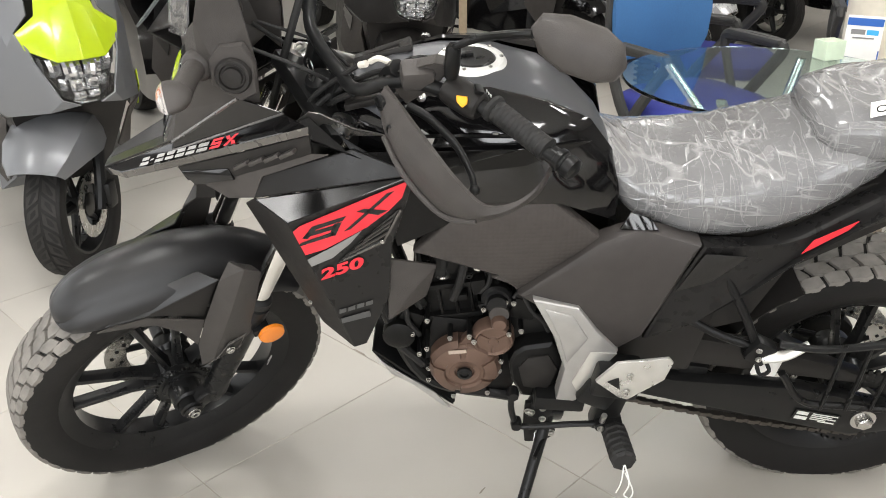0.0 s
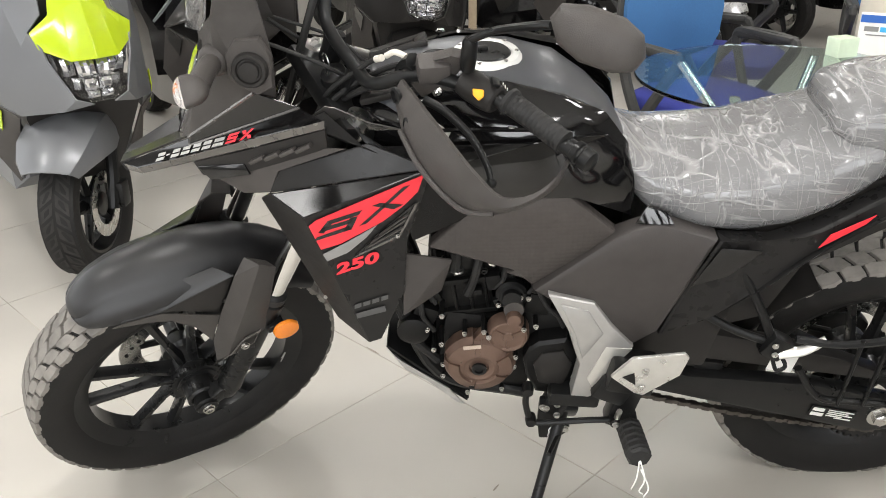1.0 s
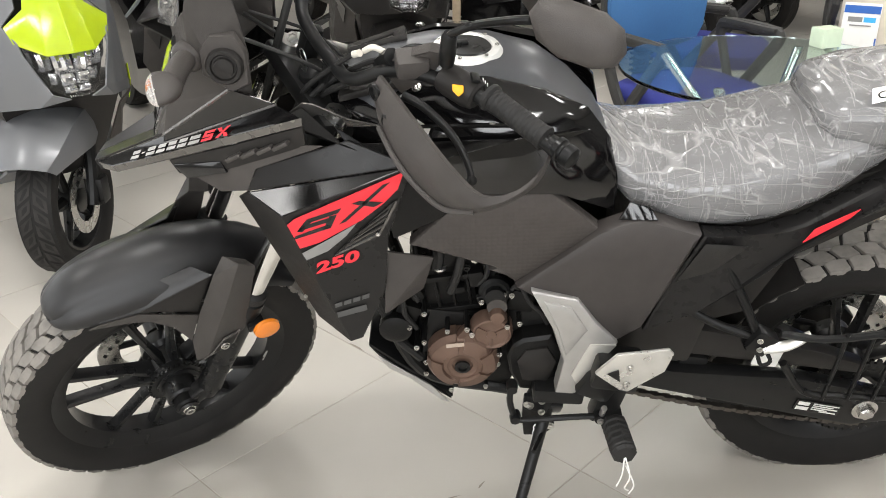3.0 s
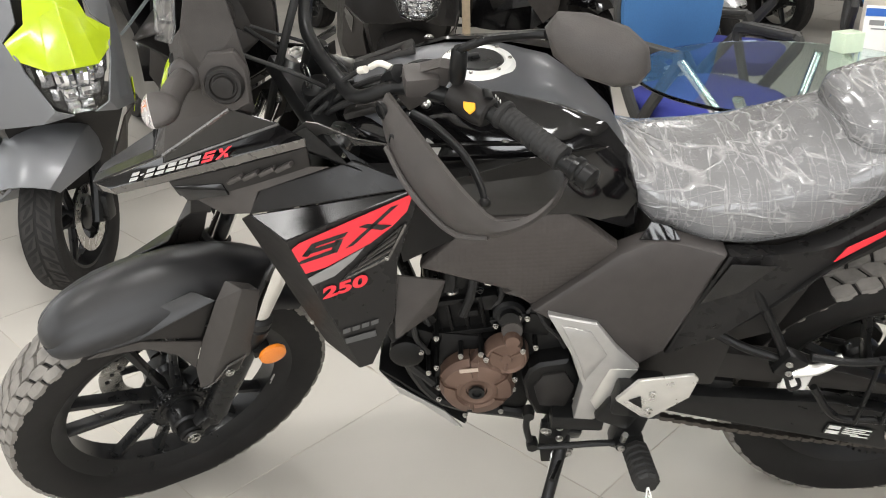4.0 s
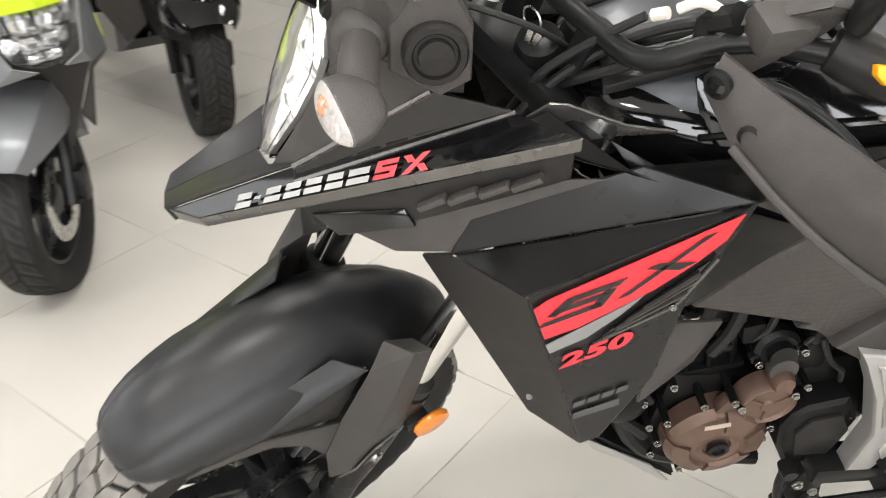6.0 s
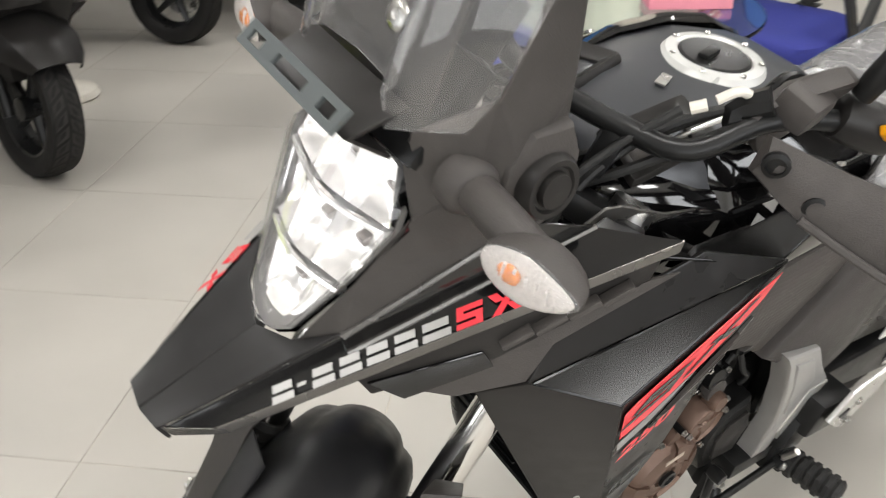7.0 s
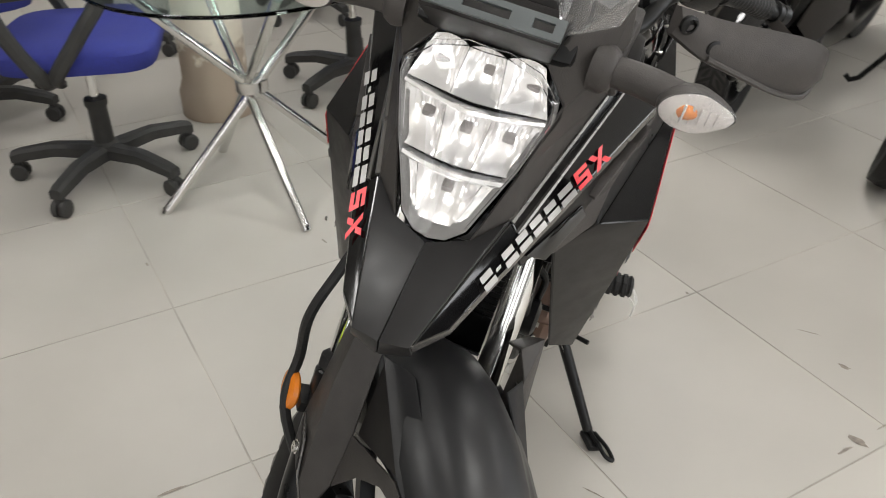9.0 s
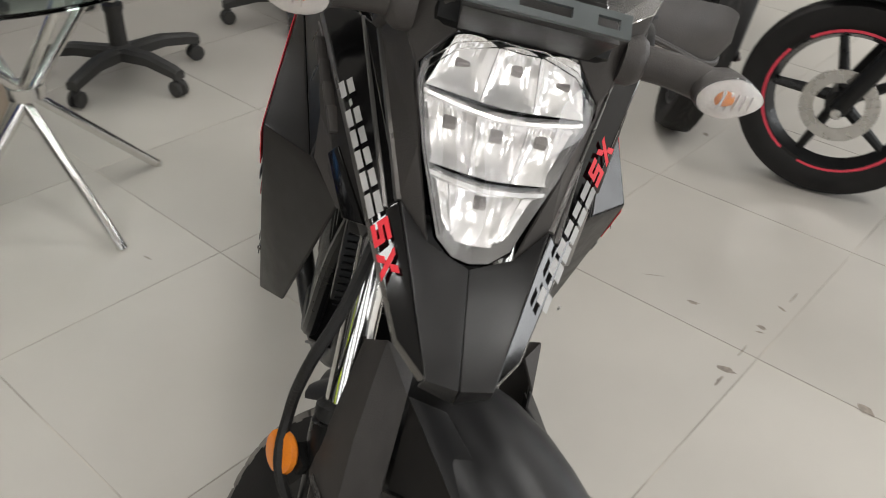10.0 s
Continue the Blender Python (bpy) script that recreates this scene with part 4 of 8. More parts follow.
tube(bm, [(-1.17, -0.06, 1.10), (-1.08, -0.06, 1.06), (-1.02, -0.02, 1.00)], 0.0035, 8)
tube(bm, [(-1.17, 0.04, 1.10), (-1.06, 0.05, 1.05), (-0.99, 0.03, 0.98)], 0.003, 8)
tube(bm, [(-1.19, 0.08, 1.08), (-1.10, 0.09, 1.0), (-1.05, 0.07, 0.9)], 0.0035, 8)
part("wiring", bm, GRIPRUB, bike, "black cables behind the instruments")

# ---- shrouds ----
SH = dict(fc=(-1.171, -0.166, 0.875), t1=(-1.151, -0.158, 0.917), rg=(-0.995, -0.184, 0.981), tl=(-0.893, -0.217, 0.954), dl=(-1.105, -0.226, 0.866), b1=(-0.938, -0.211, 0.810), b2=(-0.950, -0.203, 0.689), b3=(-0.998, -0.198, 0.571), tip=(-1.022, -0.199, 0.562), f1=(-1.064, -0.214, 0.72), i1=(-1.198, -0.125, 0.838), i2=(-1.082, -0.165, 0.595))
PA, PB, PC = Vector(SH["dl"]), Vector(SH["tl"]), Vector(SH["tip"])
_n = (PB - PA).cross(PC - PA).normalized()


def on_side(x, z):
    """The point of the shroud's side plane at x, z."""
    return Vector((x, PA.y - (_n.x * (x - PA.x) + _n.z * (z - PA.z)) / _n.y, z))


def sticker(bm, poly, s, lift=0.003, thick=0.0008):
    pts = [on_side(x, z) for x, z in poly]
    n = _n if _n.y < 0 else -_n
    a = [bm.verts.new((p + n * lift)) for p in pts]
    b = [bm.verts.new((p + n * (lift + thick))) for p in pts]
    k = len(a)
    bm.faces.new(b)
    bm.faces.new(a[::-1])
    for i in range(k):
        bm.faces.new((a[i], a[(i + 1) % k], b[(i + 1) % k], b[i]))
    if s < 0:
        bm.transform(Matrix.Diagonal((1, -1, 1, 1)))
    return bm


def text_on_side(txt, p0, p1, height, shear, s, name, material, parent, label):
    c = bpy.data.curves.new(name, 'FONT')
    c.body, c.size, c.shear, c.extrude = txt, 1.0, shear, 0.0
    c.space_character = 1.05
    c.offset = 0.045
    o = new(name, c)
    me = bpy.data.meshes.new_from_object(o.evaluated_get(bpy.context.evaluated_depsgraph_get()))
    bpy.data.objects.remove(o)
    xs = [v.co.x for v in me.vertices]
    ys = [v.co.y for v in me.vertices]
    a, b = Vector(p0), Vector(p1)
    w = max(xs) - min(xs)
    h = max(ys) - min(ys)
    d = b - a
    up = Vector((0, 0, 1)) - d.normalized() * d.normalized().z
    up = up.normalized()
    n = (_n if _n.y < 0 else -_n)
    for v in me.vertices:
        q = a + d * ((v.co.x - min(xs)) / w) + up * height * ((v.co.y - min(ys)) / h)
        q = on_side(q.x, q.z) + n * 0.0035
        v.co = (q.x, q.y * s, q.z)
    me.materials.append(material)
    o = new(name, me)
    o.parent = parent
    return tagged(o, label)


for s in (1, -1):
    keys = list(SH)
    V = [(x, y * s, z) for x, y, z in SH.values()]
    ix = {k: i for i, k in enumerate(keys)}
    F = lambda t: tuple(ix[k] for k in t.split())
    bm = bmn()
    shell(bm, V, [F("dl tl b1 b2 b3 tip f1")], 0.005, 0.0025)
    bmesh.ops.delete(bm, geom=[v for v in bm.verts if not v.link_faces], context='VERTS')
    sh = part("shroud", bm, SATIN, bike, "angular black side shroud with red decals", sharp=15)
    bm = bmn()
    shell(bm, V, [F("fc dl f1 i2 i1"), F("f1 tip i2")], 0.005, 0.0025)
    bmesh.ops.delete(bm, geom=[v for v in bm.verts if not v.link_faces], context='VERTS')
    part("shroud_front", bm, PLASTIC, sh, "matt front face of the shroud", sharp=15)
    bm = bmn()
    shell(bm, V, [F("fc t1 rg tl")], 0.005, 0.0025)
    bmesh.ops.delete(bm, geom=[v for v in bm.verts if not v.link_faces], context='VERTS')
    part("shroud_top", bm, SATIN, sh, "satin black upper facet", sharp=15)
    bm = bmn()
    shell(bm, V, [F("fc tl dl")], 0.005, 0.0025)
    bmesh.ops.delete(bm, geom=[v for v in bm.verts if not v.link_faces], context='VERTS')
    part("shroud_gloss", bm, DEEPGLOSS, sh, "gloss black lower facet", sharp=15)
    part("red_flash", sticker(bmn(), [(-1.0977, 0.8516), (-1.0843, 0.8637), (-0.906, 0.9465), (-0.9168, 0.9139), (-0.9396, 0.8879), (-0.9763, 0.8557), (-1.0493, 0.8117), (-1.0835, 0.8002)], s), RED, sh, "red flash decal")
    for q in (((-1.0653, 0.8626), (-1.0077, 0.8822), (-1.0146, 0.8721), (-1.0613, 0.8553)), ((-1.0653, 0.8626), (-1.0585, 0.8565), (-1.0751, 0.8363), (-1.0839, 0.8377)), ((-1.0832, 0.8376), (-1.0765, 0.8481), (-1.0234, 0.8655), (-1.0298, 0.8552)),
              ((-1.0287, 0.8667), (-1.0162, 0.8695), (-1.029, 0.8417), (-1.041, 0.8397)), ((-1.093, 0.8199), (-1.0871, 0.8287), (-1.0317, 0.85), (-1.0283, 0.8426)),
              ((-1.0153, 0.849), (-1.0032, 0.8537), (-0.9281, 0.9288), (-0.94, 0.9245)), ((-0.9915, 0.8895), (-0.9783, 0.8952), (-0.9409, 0.8897), (-0.9569, 0.881))):
        bm = bmn()
        n = (_n if _n.y < 0 else -_n)
        pts = [on_side(*w_) for w_ in q]
        bm.faces.new([bm.verts.new((p.x + n.x * 0.0046, (p.y + n.y * 0.0046) * s, p.z + n.z * 0.0046)) for p in pts])
        part("black_stroke", bm, BLACKDECAL, sh)
    part("grey_flash", sticker(bmn(), [(-1.0816, 0.7892), (-1.0385, 0.8148), (-0.9865, 0.8482), (-1.0065, 0.8221), (-1.039, 0.7914), (-1.0762, 0.7736)], s), GREYDECAL, sh, "grey flash decal")
    slot = part("gloss_vent", sticker(bmn(), [(-1.0293, 0.7822), (-0.9925, 0.8236), (-0.9357, 0.8785), (-0.9232, 0.8908), (-0.9513, 0.8244), (-1.0144, 0.7899)], s), GLOSS, sh, "gloss black finned vent")
    part("vent_rim", sticker(bmn(), [(-1.0312, 0.7804), (-1.0146, 0.7884), (-0.950, 0.8228), (-0.9186, 0.8884), (-0.9215, 0.892), (-0.9525, 0.8262), (-1.0141, 0.7920)], s, 0.003, 0.003), EDGEGREY, slot, "satin grey rim of the vent")
    for q in (((-1.008, 0.8036), (-0.9425, 0.8457), (-0.9445, 0.8413), (-1.0101, 0.7991)), ((-0.9965, 0.816), (-0.9383, 0.8611), (-0.9395, 0.8571), (-1.0004, 0.8107)), ((-0.9814, 0.8321), (-0.9343, 0.8719), (-0.9355, 0.8676), (-0.9852, 0.8273))):
        part("vent_fin", sticker(bmn(), q, s, 0.0035, 0.004), PLASTIC2, slot)
    if s > 0:
        text_on_side("250", (-1.0637, 0, 0.7400), (-0.9825, 0, 0.7700), 0.0235, 0.3, s, "number_250", RED, sh, "red number 250 decal")
    else:
        text_on_side("250", (-0.9825, 0, 0.7700), (-1.0637, 0, 0.7400), 0.0235, -0.3, s, "number_250", RED, sh, "red number 250 decal")
    bm = bmn()
    for k in range(4):
        x, z = -1.0405 + 0.0162 * k, 0.6565 + 0.0056 * k
        sticker(bm, [(x, z), (x + 0.0125, z + 0.0044), (x + 0.0135, z + 0.0144), (x + 0.001, z + 0.0100)], 1)
    sticker(bm, [(-1.038, 0.6315), (-0.985, 0.6470), (-0.986, 0.6610), (-1.0385, 0.6440)], 1)
    if s < 0:
        bm.transform(Matrix.Diagonal((1, -1, 1, 1)))
    part("faint_marking", bm, DARKDECAL, sh, "faint grey marking bars")
    for c_, a_ in ((on_side(-0.9534, 0.8245) + Vector((0, -0.006, 0)), (0, -1, 0)), (Vector((-1.09, -0.205, 0.68)), (-0.5, -1, 0))):
        bm = bolt(bmn(), c_, a_, 0.003, 0.003)
        if s < 0:
            bm.transform(Matrix.Diagonal((1, -1, 1, 1)))
        part("fastener", bm, STEEL, sh)
    bm = bmn()
    W_ = [(-1.12, -0.116, 0.979), (-1.07, -0.120, 1.006), (-1.006, -0.155, 0.958), (-0.72, -0.184, 0.982), (-0.61, -0.145, 0.972), (-0.72, -0.178, 0.945), (-0.905, -0.212, 0.944), (-1.005, -0.185, 0.976)]
    shell(bm, [(x, y * s, z) for x, y, z in W_], [(0, 1, 2, 7), (2, 3, 6, 7), (3, 4, 5, 6)], 0.005, 0.003)
    wing = part("tank_wing", bm, DEEPGLOSS, bike, "gloss black wing panel beside the tank", sharp=20)
    # added reflection sliver, and the thin edge strip with two screws beside the tank
    bm = bmn()
    shell(bm, [(x, y * s, z) for x, y, z in ((-1.108, -0.108, 0.978), (-1.07, -0.118, 1.011), (-1.053, -0.121, 1.01), (-0.998, -0.131, 0.988), (-0.946, -0.131, 0.975), (-0.998, -0.12, 0.968), (-1.078, -0.107, 0.978))], [(0, 1, 6), (1, 2, 5, 6), (2, 3, 5), (3, 4, 5)], 0.003, 0.001)
    part("reflection_sliver", bm, EDGEGREY, wing, "added grey sliver that stands for a gloss reflection")
    part("edge_strip", tube(bmn(), [(-0.94, -0.163 * s, 0.992), (-0.82, -0.168 * s, 0.996), (-0.70, -0.164 * s, 0.992)], 0.0035, 6, 4), DEEPGLOSS, wing)
    for x_ in (-0.885, -0.768):
        part("strip_screw", lathe(bmn(), [(0.005, 0), (0.005, 0.002), (0.0001, 0.003)], (x_, -0.167 * s, 0.998), (0, 0.3 * s, 1), 12), STEEL, wing)
    # inner grey duct behind the shroud
    bm = bmn()
    shell(bm, [(x, y * s, z) for x, y, z in ((-0.95, -0.195, 0.77), (-0.865, -0.17, 0.735), (-0.885, -0.165, 0.66), (-0.955, -0.19, 0.62), (-0.90, -0.185, 0.70))], [(0, 1, 4), (1, 2, 4), (2, 3, 4), (3, 0, 4)], 0.006, 0.003)
    part("air_duct", bm, PLASTIC2, bike, "charcoal air duct behind the shroud", sharp=18)
bm = bmn()
box(bm, (-1.02, 0, 0.70), (0.03, 0.20, 0.22), (0, 20, 0), 0.004)
rad = part("radiator", bm, BLACKMETAL, bike, "black oil cooler between the shrouds")
bm = bmn()
for k in range(22):
    box(bm, (-1.037 + 0.0036 * (k - 10.5) * 0.9, 0, 0.70 + 0.0098 * (k - 10.5)), (0.004, 0.19, 0.002), (0, 20, 0))
part("cooling_fin", bm, BLACKMETAL, rad, m=Matrix.Translation((-0.003, 0, 0)), kind="stuff")

# ---- tank ----


def ring_section(x, hw, zt, zl, p=2.6, n=22, flat=0.0):
    """A rounded closed section across the bike at x, between heights zl and zt."""
    out = []
    zc, hh = (zt + zl) / 2, (zt - zl) / 2
    for k in range(n):
        t = 2 * math.pi * k / n
        c, s = math.cos(t), math.sin(t)
        out.append(Vector((x, hw * math.copysign(abs(c) ** (2 / p), c), zc + hh * math.copysign(abs(s) ** (2 / p), s))))
    return out


def dome(bm, V, F, s, thick=0.006):
    """A softly rounded shell through the corners V, its outer side towards -y * s."""
    vs = [bm.verts.new(p) for p in V]
    for q in F:
        bm.faces.new([vs[i] for i in q])
    bmesh.ops.triangulate(bm, faces=[q for q in bm.faces if len(q.verts) > 4])
    bmesh.ops.subdivide_edges(bm, edges=bm.edges[:], cuts=4, use_grid_fill=True)
    rim = {v for e in bm.edges if e.is_boundary for v in e.verts}
    for _ in range(5):
        bmesh.ops.smooth_vert(bm, verts=[v for v in bm.verts if v not in rim], factor=0.5, use_axis_x=True, use_axis_y=True, use_axis_z=True)
    bmesh.ops.recalc_face_normals(bm, faces=bm.faces)
    bm.normal_update()
    if sum(q.normal.y * q.calc_area() for q in bm.faces) * s > 0:
        bmesh.ops.reverse_faces(bm, faces=bm.faces)
    bm.normal_update()
    for v, n in [(v, v.normal.copy()) for v in bm.verts if v not in rim]:
        v.co += n * 0.011
    bmesh.ops.solidify(bm, geom=bm.faces[:], thickness=thick)
    bmesh.ops.recalc_face_normals(bm, faces=bm.faces)


bm = bmn()
loft(bm, [ring_section(*a, p=3.1) for a in ((-1.02, 0.05, 1.005, 0.93), (-1.0, 0.085, 1.024, 0.88), (-0.94, 0.125, 1.040, 0.85), (-0.86, 0.15, 1.048, 0.83), (-0.77, 0.148, 1.047, 0.82), (-0.69, 0.128, 1.030, 0.81), (-0.63, 0.106, 0.990, 0.80), (-0.585, 0.082, 0.945, 0.79), (-0.555, 0.065, 0.89, 0.78))])
smooth_mesh(bm, 1)
tank = part("fuel_tank", bm, TANKGREY, bike, "dark grey metallic fuel tank", sharp=60)
bm = bmn()
lathe(bm, [(0.042, 0.0), (0.042, 0.007), (0.045, 0.009), (0.056, 0.007), (0.061, 0.0)], (-0.806, 0.0, 1.044), (0.03, 0, 1), 40)
cap = part("filler_ring", bm, RINGPAINT, tank, "pale alloy filler ring")
bm = bmn()
for k in range(7):
    t = 2 * math.pi * k / 7
    lathe(bm, [(0.0035, 0), (0.0035, 0.002), (0.0001, 0.002)], (-0.806 + 0.051 * math.cos(t), 0.051 * math.sin(t), 1.052), (0.03, 0, 1), 8)
part("ring_bolts", bm, STEEL, cap, kind="stuff")
bm = bmn()
lathe(bm, [(0.0415, 0.0), (0.0415, 0.006), (0.038, 0.009), (0.0001, 0.010)], (-0.806, 0.0, 1.044), (0.03, 0, 1), 36)
box(bm, (-0.818, 0.0, 1.056), (0.03, 0.013, 0.008), (0, 0, 12), 0.003)
part("filler_cap", bm, BLACKMETAL, tank, "black filler cap with a keyhole flap")
bm = bmn()
box(bm, (-0.90, -0.012, 1.049), (0.02, 0.012, 0.0015), (0, -8, 20))
part("tank_badge", bm, ALUM, tank, "small pale badge bar")
for s in (1, -1):
    bm = bmn()
    shell(bm, [(x, y * s, z) for x, y, z in ((-1.015, -0.098, 1.012), (-0.915, -0.108, 1.042), (-0.910, -0.046, 1.054), (-1.010, -0.036, 1.034), (-0.998, -0.082, 1.016), (-0.935, -0.092, 1.034), (-0.930, -0.056, 1.042), (-0.995, -0.048, 1.028))], [(0, 1, 5, 4), (1, 2, 6, 5), (2, 3, 7, 6), (3, 0, 4, 7)], 0.012, 0.003)
    cover = part("tank_front_cover", bm, PLASTIC, tank, "matt black cover ahead of the cap")
    bm = bmn()
    shell(bm, [(x, y * s, z) for x, y, z in ((-0.998, -0.082, 1.013), (-0.935, -0.092, 1.030), (-0.930, -0.056, 1.038), (-0.995, -0.048, 1.024))], [(0, 1, 2, 3)], 0.004, 0.001)
    part("cover_inset", bm, PLASTIC2, cover, "sunk grey inset")
bm = bmn()
loft(bm, [ring_section(*a, p=3.1) for a in ((-1.045, 0.050, 0.985, 0.90), (-1.022, 0.090, 1.004, 0.87), (-0.985, 0.117, 1.014, 0.85), (-0.94, 0.138, 1.018, 0.84), (-0.88, 0.157, 1.014, 0.83), (-0.80, 0.158, 0.995, 0.83))])
smooth_mesh(bm, 1)
part("tank_nose", bm, GLOSS, bike, "gloss black nose of the tank", sharp=60)
for s in (1, -1):
    f = lambda L: [(x, y * s, z) for x, y, z in L]
    bm = bmn()
    V = f([(-0.93, -0.112, 1.022), (-0.86, -0.102, 1.046), (-0.776, -0.100, 1.046), (-0.682, -0.102, 1.024), (-0.612, -0.106, 0.992), (-0.553, -0.125, 0.80), (-0.655, -0.168, 0.865), (-0.80, -0.172, 0.87), (-0.92, -0.155, 0.90), (-0.70, -0.158, 0.980), (-0.83, -0.152, 0.99), (-0.572, -0.114, 0.940), (-0.556, -0.118, 0.87)])
    dome(bm, V, [(0, 1, 10, 8), (1, 2, 9, 10), (2, 3, 4, 9), (9, 4, 11, 12, 5, 6), (10, 9, 6, 7), (8, 10, 7)], s)
    tc = part("tank_side", bm, GLOSS, bike, "gloss black rounded tank side panel", sharp=50)
    if s > 0:
        bm = bmn()
        for k in range(2):
            flat_shape(bm, [(0.03 * k, 0), (0.03 * k + 0.02, 0), (0.03 * k + 0.026, 0.026), (0.03 * k + 0.006, 0.026)], (-0.884, -0.168, 0.945), (0.40, 0.10, 0.90), (-0.88, 0.10, 0.40), 0.004)
        part("tank_marking", bm, WHITEDECAL, tc, "pale lettering bars")
    bm = bmn()
    bolt(bm, (-0.887, -0.117 * s, 1.037), (0, -0.6 * s, 0.8), 0.007, 0.004)
    part("tank_screw", bm, STEEL, tc)
    # matt panel between tank and shroud
    bm = bmn()
    shell(bm, f([(-1.02, -0.15, 0.99), (-0.90, -0.175, 0.915), (-0.80, -0.175, 0.87), (-0.85, -0.17, 0.82), (-0.93, -0.20, 0.80), (-0.95, -0.19, 0.90)]), [(0, 1, 5), (1, 2, 3, 4, 5)], 0.005, 0.002)
    part("tank_lower_panel", bm, DEEPGLOSS, bike, "black lower tank panel")


for s in (1, -1):
    f = lambda L: [(x, y * s, z) for x, y, z in L]
    bm = pillow(bmn(), f([(-0.907, -0.165, 0.763), (-0.847, -0.168, 0.828), (-0.798, -0.168, 0.862), (-0.667, -0.165, 0.868), (-0.579, -0.15, 0.782), (-0.605, -0.15, 0.752), (-0.721, -0.152, 0.666), (-0.762, -0.155, 0.704)]), 0.012)
    part("side_cover", bm, LATTICE, bike, "black side cover with a fine moulded lattice", sharp=30)
    bm = pillow(bmn(), f([(-0.77, -0.16, 0.70), (-0.715, -0.158, 0.725), (-0.655, -0.155, 0.728), (-0.72, -0.155, 0.676)]), 0.006, 0.01)
    part("cover_recess", bm, PLASTIC2, bike, "grey corner of the side cover")
    bm = pillow(bmn(), f([(-0.721, -0.168, 0.668), (-0.583, -0.166, 0.786), (-0.552, -0.165, 0.80), (-0.512, -0.163, 0.812), (-0.408, -0.165, 0.778), (-0.45, -0.172, 0.67), (-0.489, -0.176, 0.575), (-0.532, -0.175, 0.540), (-0.56, -0.175, 0.557), (-0.60, -0.172, 0.60), (-0.66, -0.17, 0.625)]), 0.014, 0.03)
    part("frame_cover", bm, SIDEPLASTIC, bike, "large matt black frame cover", sharp=30)
    bm = bmn()
    shell(bm, f([(-0.552, -0.16, 0.805), (-0.535, -0.155, 0.838), (-0.50, -0.155, 0.828), (-0.485, -0.165, 0.806), (-0.512, -0.168, 0.81)]), [(0, 1, 2, 3, 4)], 0.004, 0.002)
    part("seat_corner_trim", bm, GLOSS, bike, "small gloss trim below the seat")
    bm = pillow(bmn(), f([(-0.404, -0.168, 0.776), (-0.314, -0.162, 0.768), (-0.24, -0.155, 0.79), (-0.162, -0.14, 0.830), (-0.10, -0.125, 0.858), (0.08, -0.10, 0.925), (0.20, -0.085, 0.95), (0.20, -0.085, 0.915), (0.05, -0.115, 0.865), (-0.094, -0.14, 0.829), (-0.18, -0.16, 0.785), (-0.241, -0.168, 0.745), (-0.333, -0.175, 0.662), (-0.415, -0.176, 0.596), (-0.485, -0.176, 0.565), (-0.455, -0.175, 0.66)]), 0.012, 0.03, 0.12)
    tail = part("tail_panel", bm, SATIN, bike, "satin black tail panel", sharp=30)
    bm = bmn()
    shell(bm, f([(-0.238, -0.176, 0.765), (-0.222, -0.172, 0.79), (-0.15, -0.16, 0.822), (-0.165, -0.163, 0.806)]), [(0, 1, 2, 3)], 0.002, 0.0)
    part("red_tail_flash", bm, RED, tail, "red flash decal on the tail")
    bm = bmn()
    shell(bm, f([(-0.405, -0.186, 0.772), (-0.33, -0.184, 0.765), (-0.385, -0.19, 0.715), (-0.445, -0.188, 0.69)]), [(0, 1, 2, 3)], 0.003, 0.001)
    part("tail_gloss", bm, GLOSS, tail, "gloss patch on the tail panel")

# seats under clear wrap


def wrapped(name, secs, label, amp, seed):
    bm = bmn()
    loft(bm, [ring_section(*a, p=3.0, n=28) for a in secs])
    smooth_mesh(bm, 3)
    bm.normal_update()
    for v in bm.verts:
        q = v.co
        d = noise.ridged_multi_fractal(Vector((q.x * 9 + seed, q.y * 7, q.z * 16 + q.x * 10)), 1.0, 2.2, 3, 1.0, 2.0) - 1.0
        d2 = noise.noise(Vector((q.x * 45, q.y * 45, q.z * 45 + seed)))
        v.co = q + v.normal * (d * amp + d2 * amp * 0.35)
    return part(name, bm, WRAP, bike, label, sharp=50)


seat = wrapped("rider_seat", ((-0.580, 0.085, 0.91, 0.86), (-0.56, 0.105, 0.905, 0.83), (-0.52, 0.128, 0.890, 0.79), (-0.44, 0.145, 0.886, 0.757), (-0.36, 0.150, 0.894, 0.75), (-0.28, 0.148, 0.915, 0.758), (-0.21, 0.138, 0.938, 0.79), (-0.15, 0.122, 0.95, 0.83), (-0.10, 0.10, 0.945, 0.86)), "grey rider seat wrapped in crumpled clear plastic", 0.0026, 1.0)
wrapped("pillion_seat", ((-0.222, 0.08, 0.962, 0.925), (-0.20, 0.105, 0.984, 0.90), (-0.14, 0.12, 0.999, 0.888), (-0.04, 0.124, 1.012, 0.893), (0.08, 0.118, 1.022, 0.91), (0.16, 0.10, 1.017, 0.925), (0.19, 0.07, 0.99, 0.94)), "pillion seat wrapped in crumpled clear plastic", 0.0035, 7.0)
bm = bmn()
flat_shape(bm, [(0, 0), (0.05, 0.0), (0.055, 0.03), (0.004, 0.032)], (-0.160, -0.106, 0.988), (0.97, 0.08, 0.2), (0.15, 0.92, 0.33), 0.003)
tag = part("sticker", bm, PAPER, bike, "white paper sticker on the seat wrap")
c = bpy.data.curves.new("sticker_word", 'FONT')
c.body = "OK"
o = new("sticker_word", c)
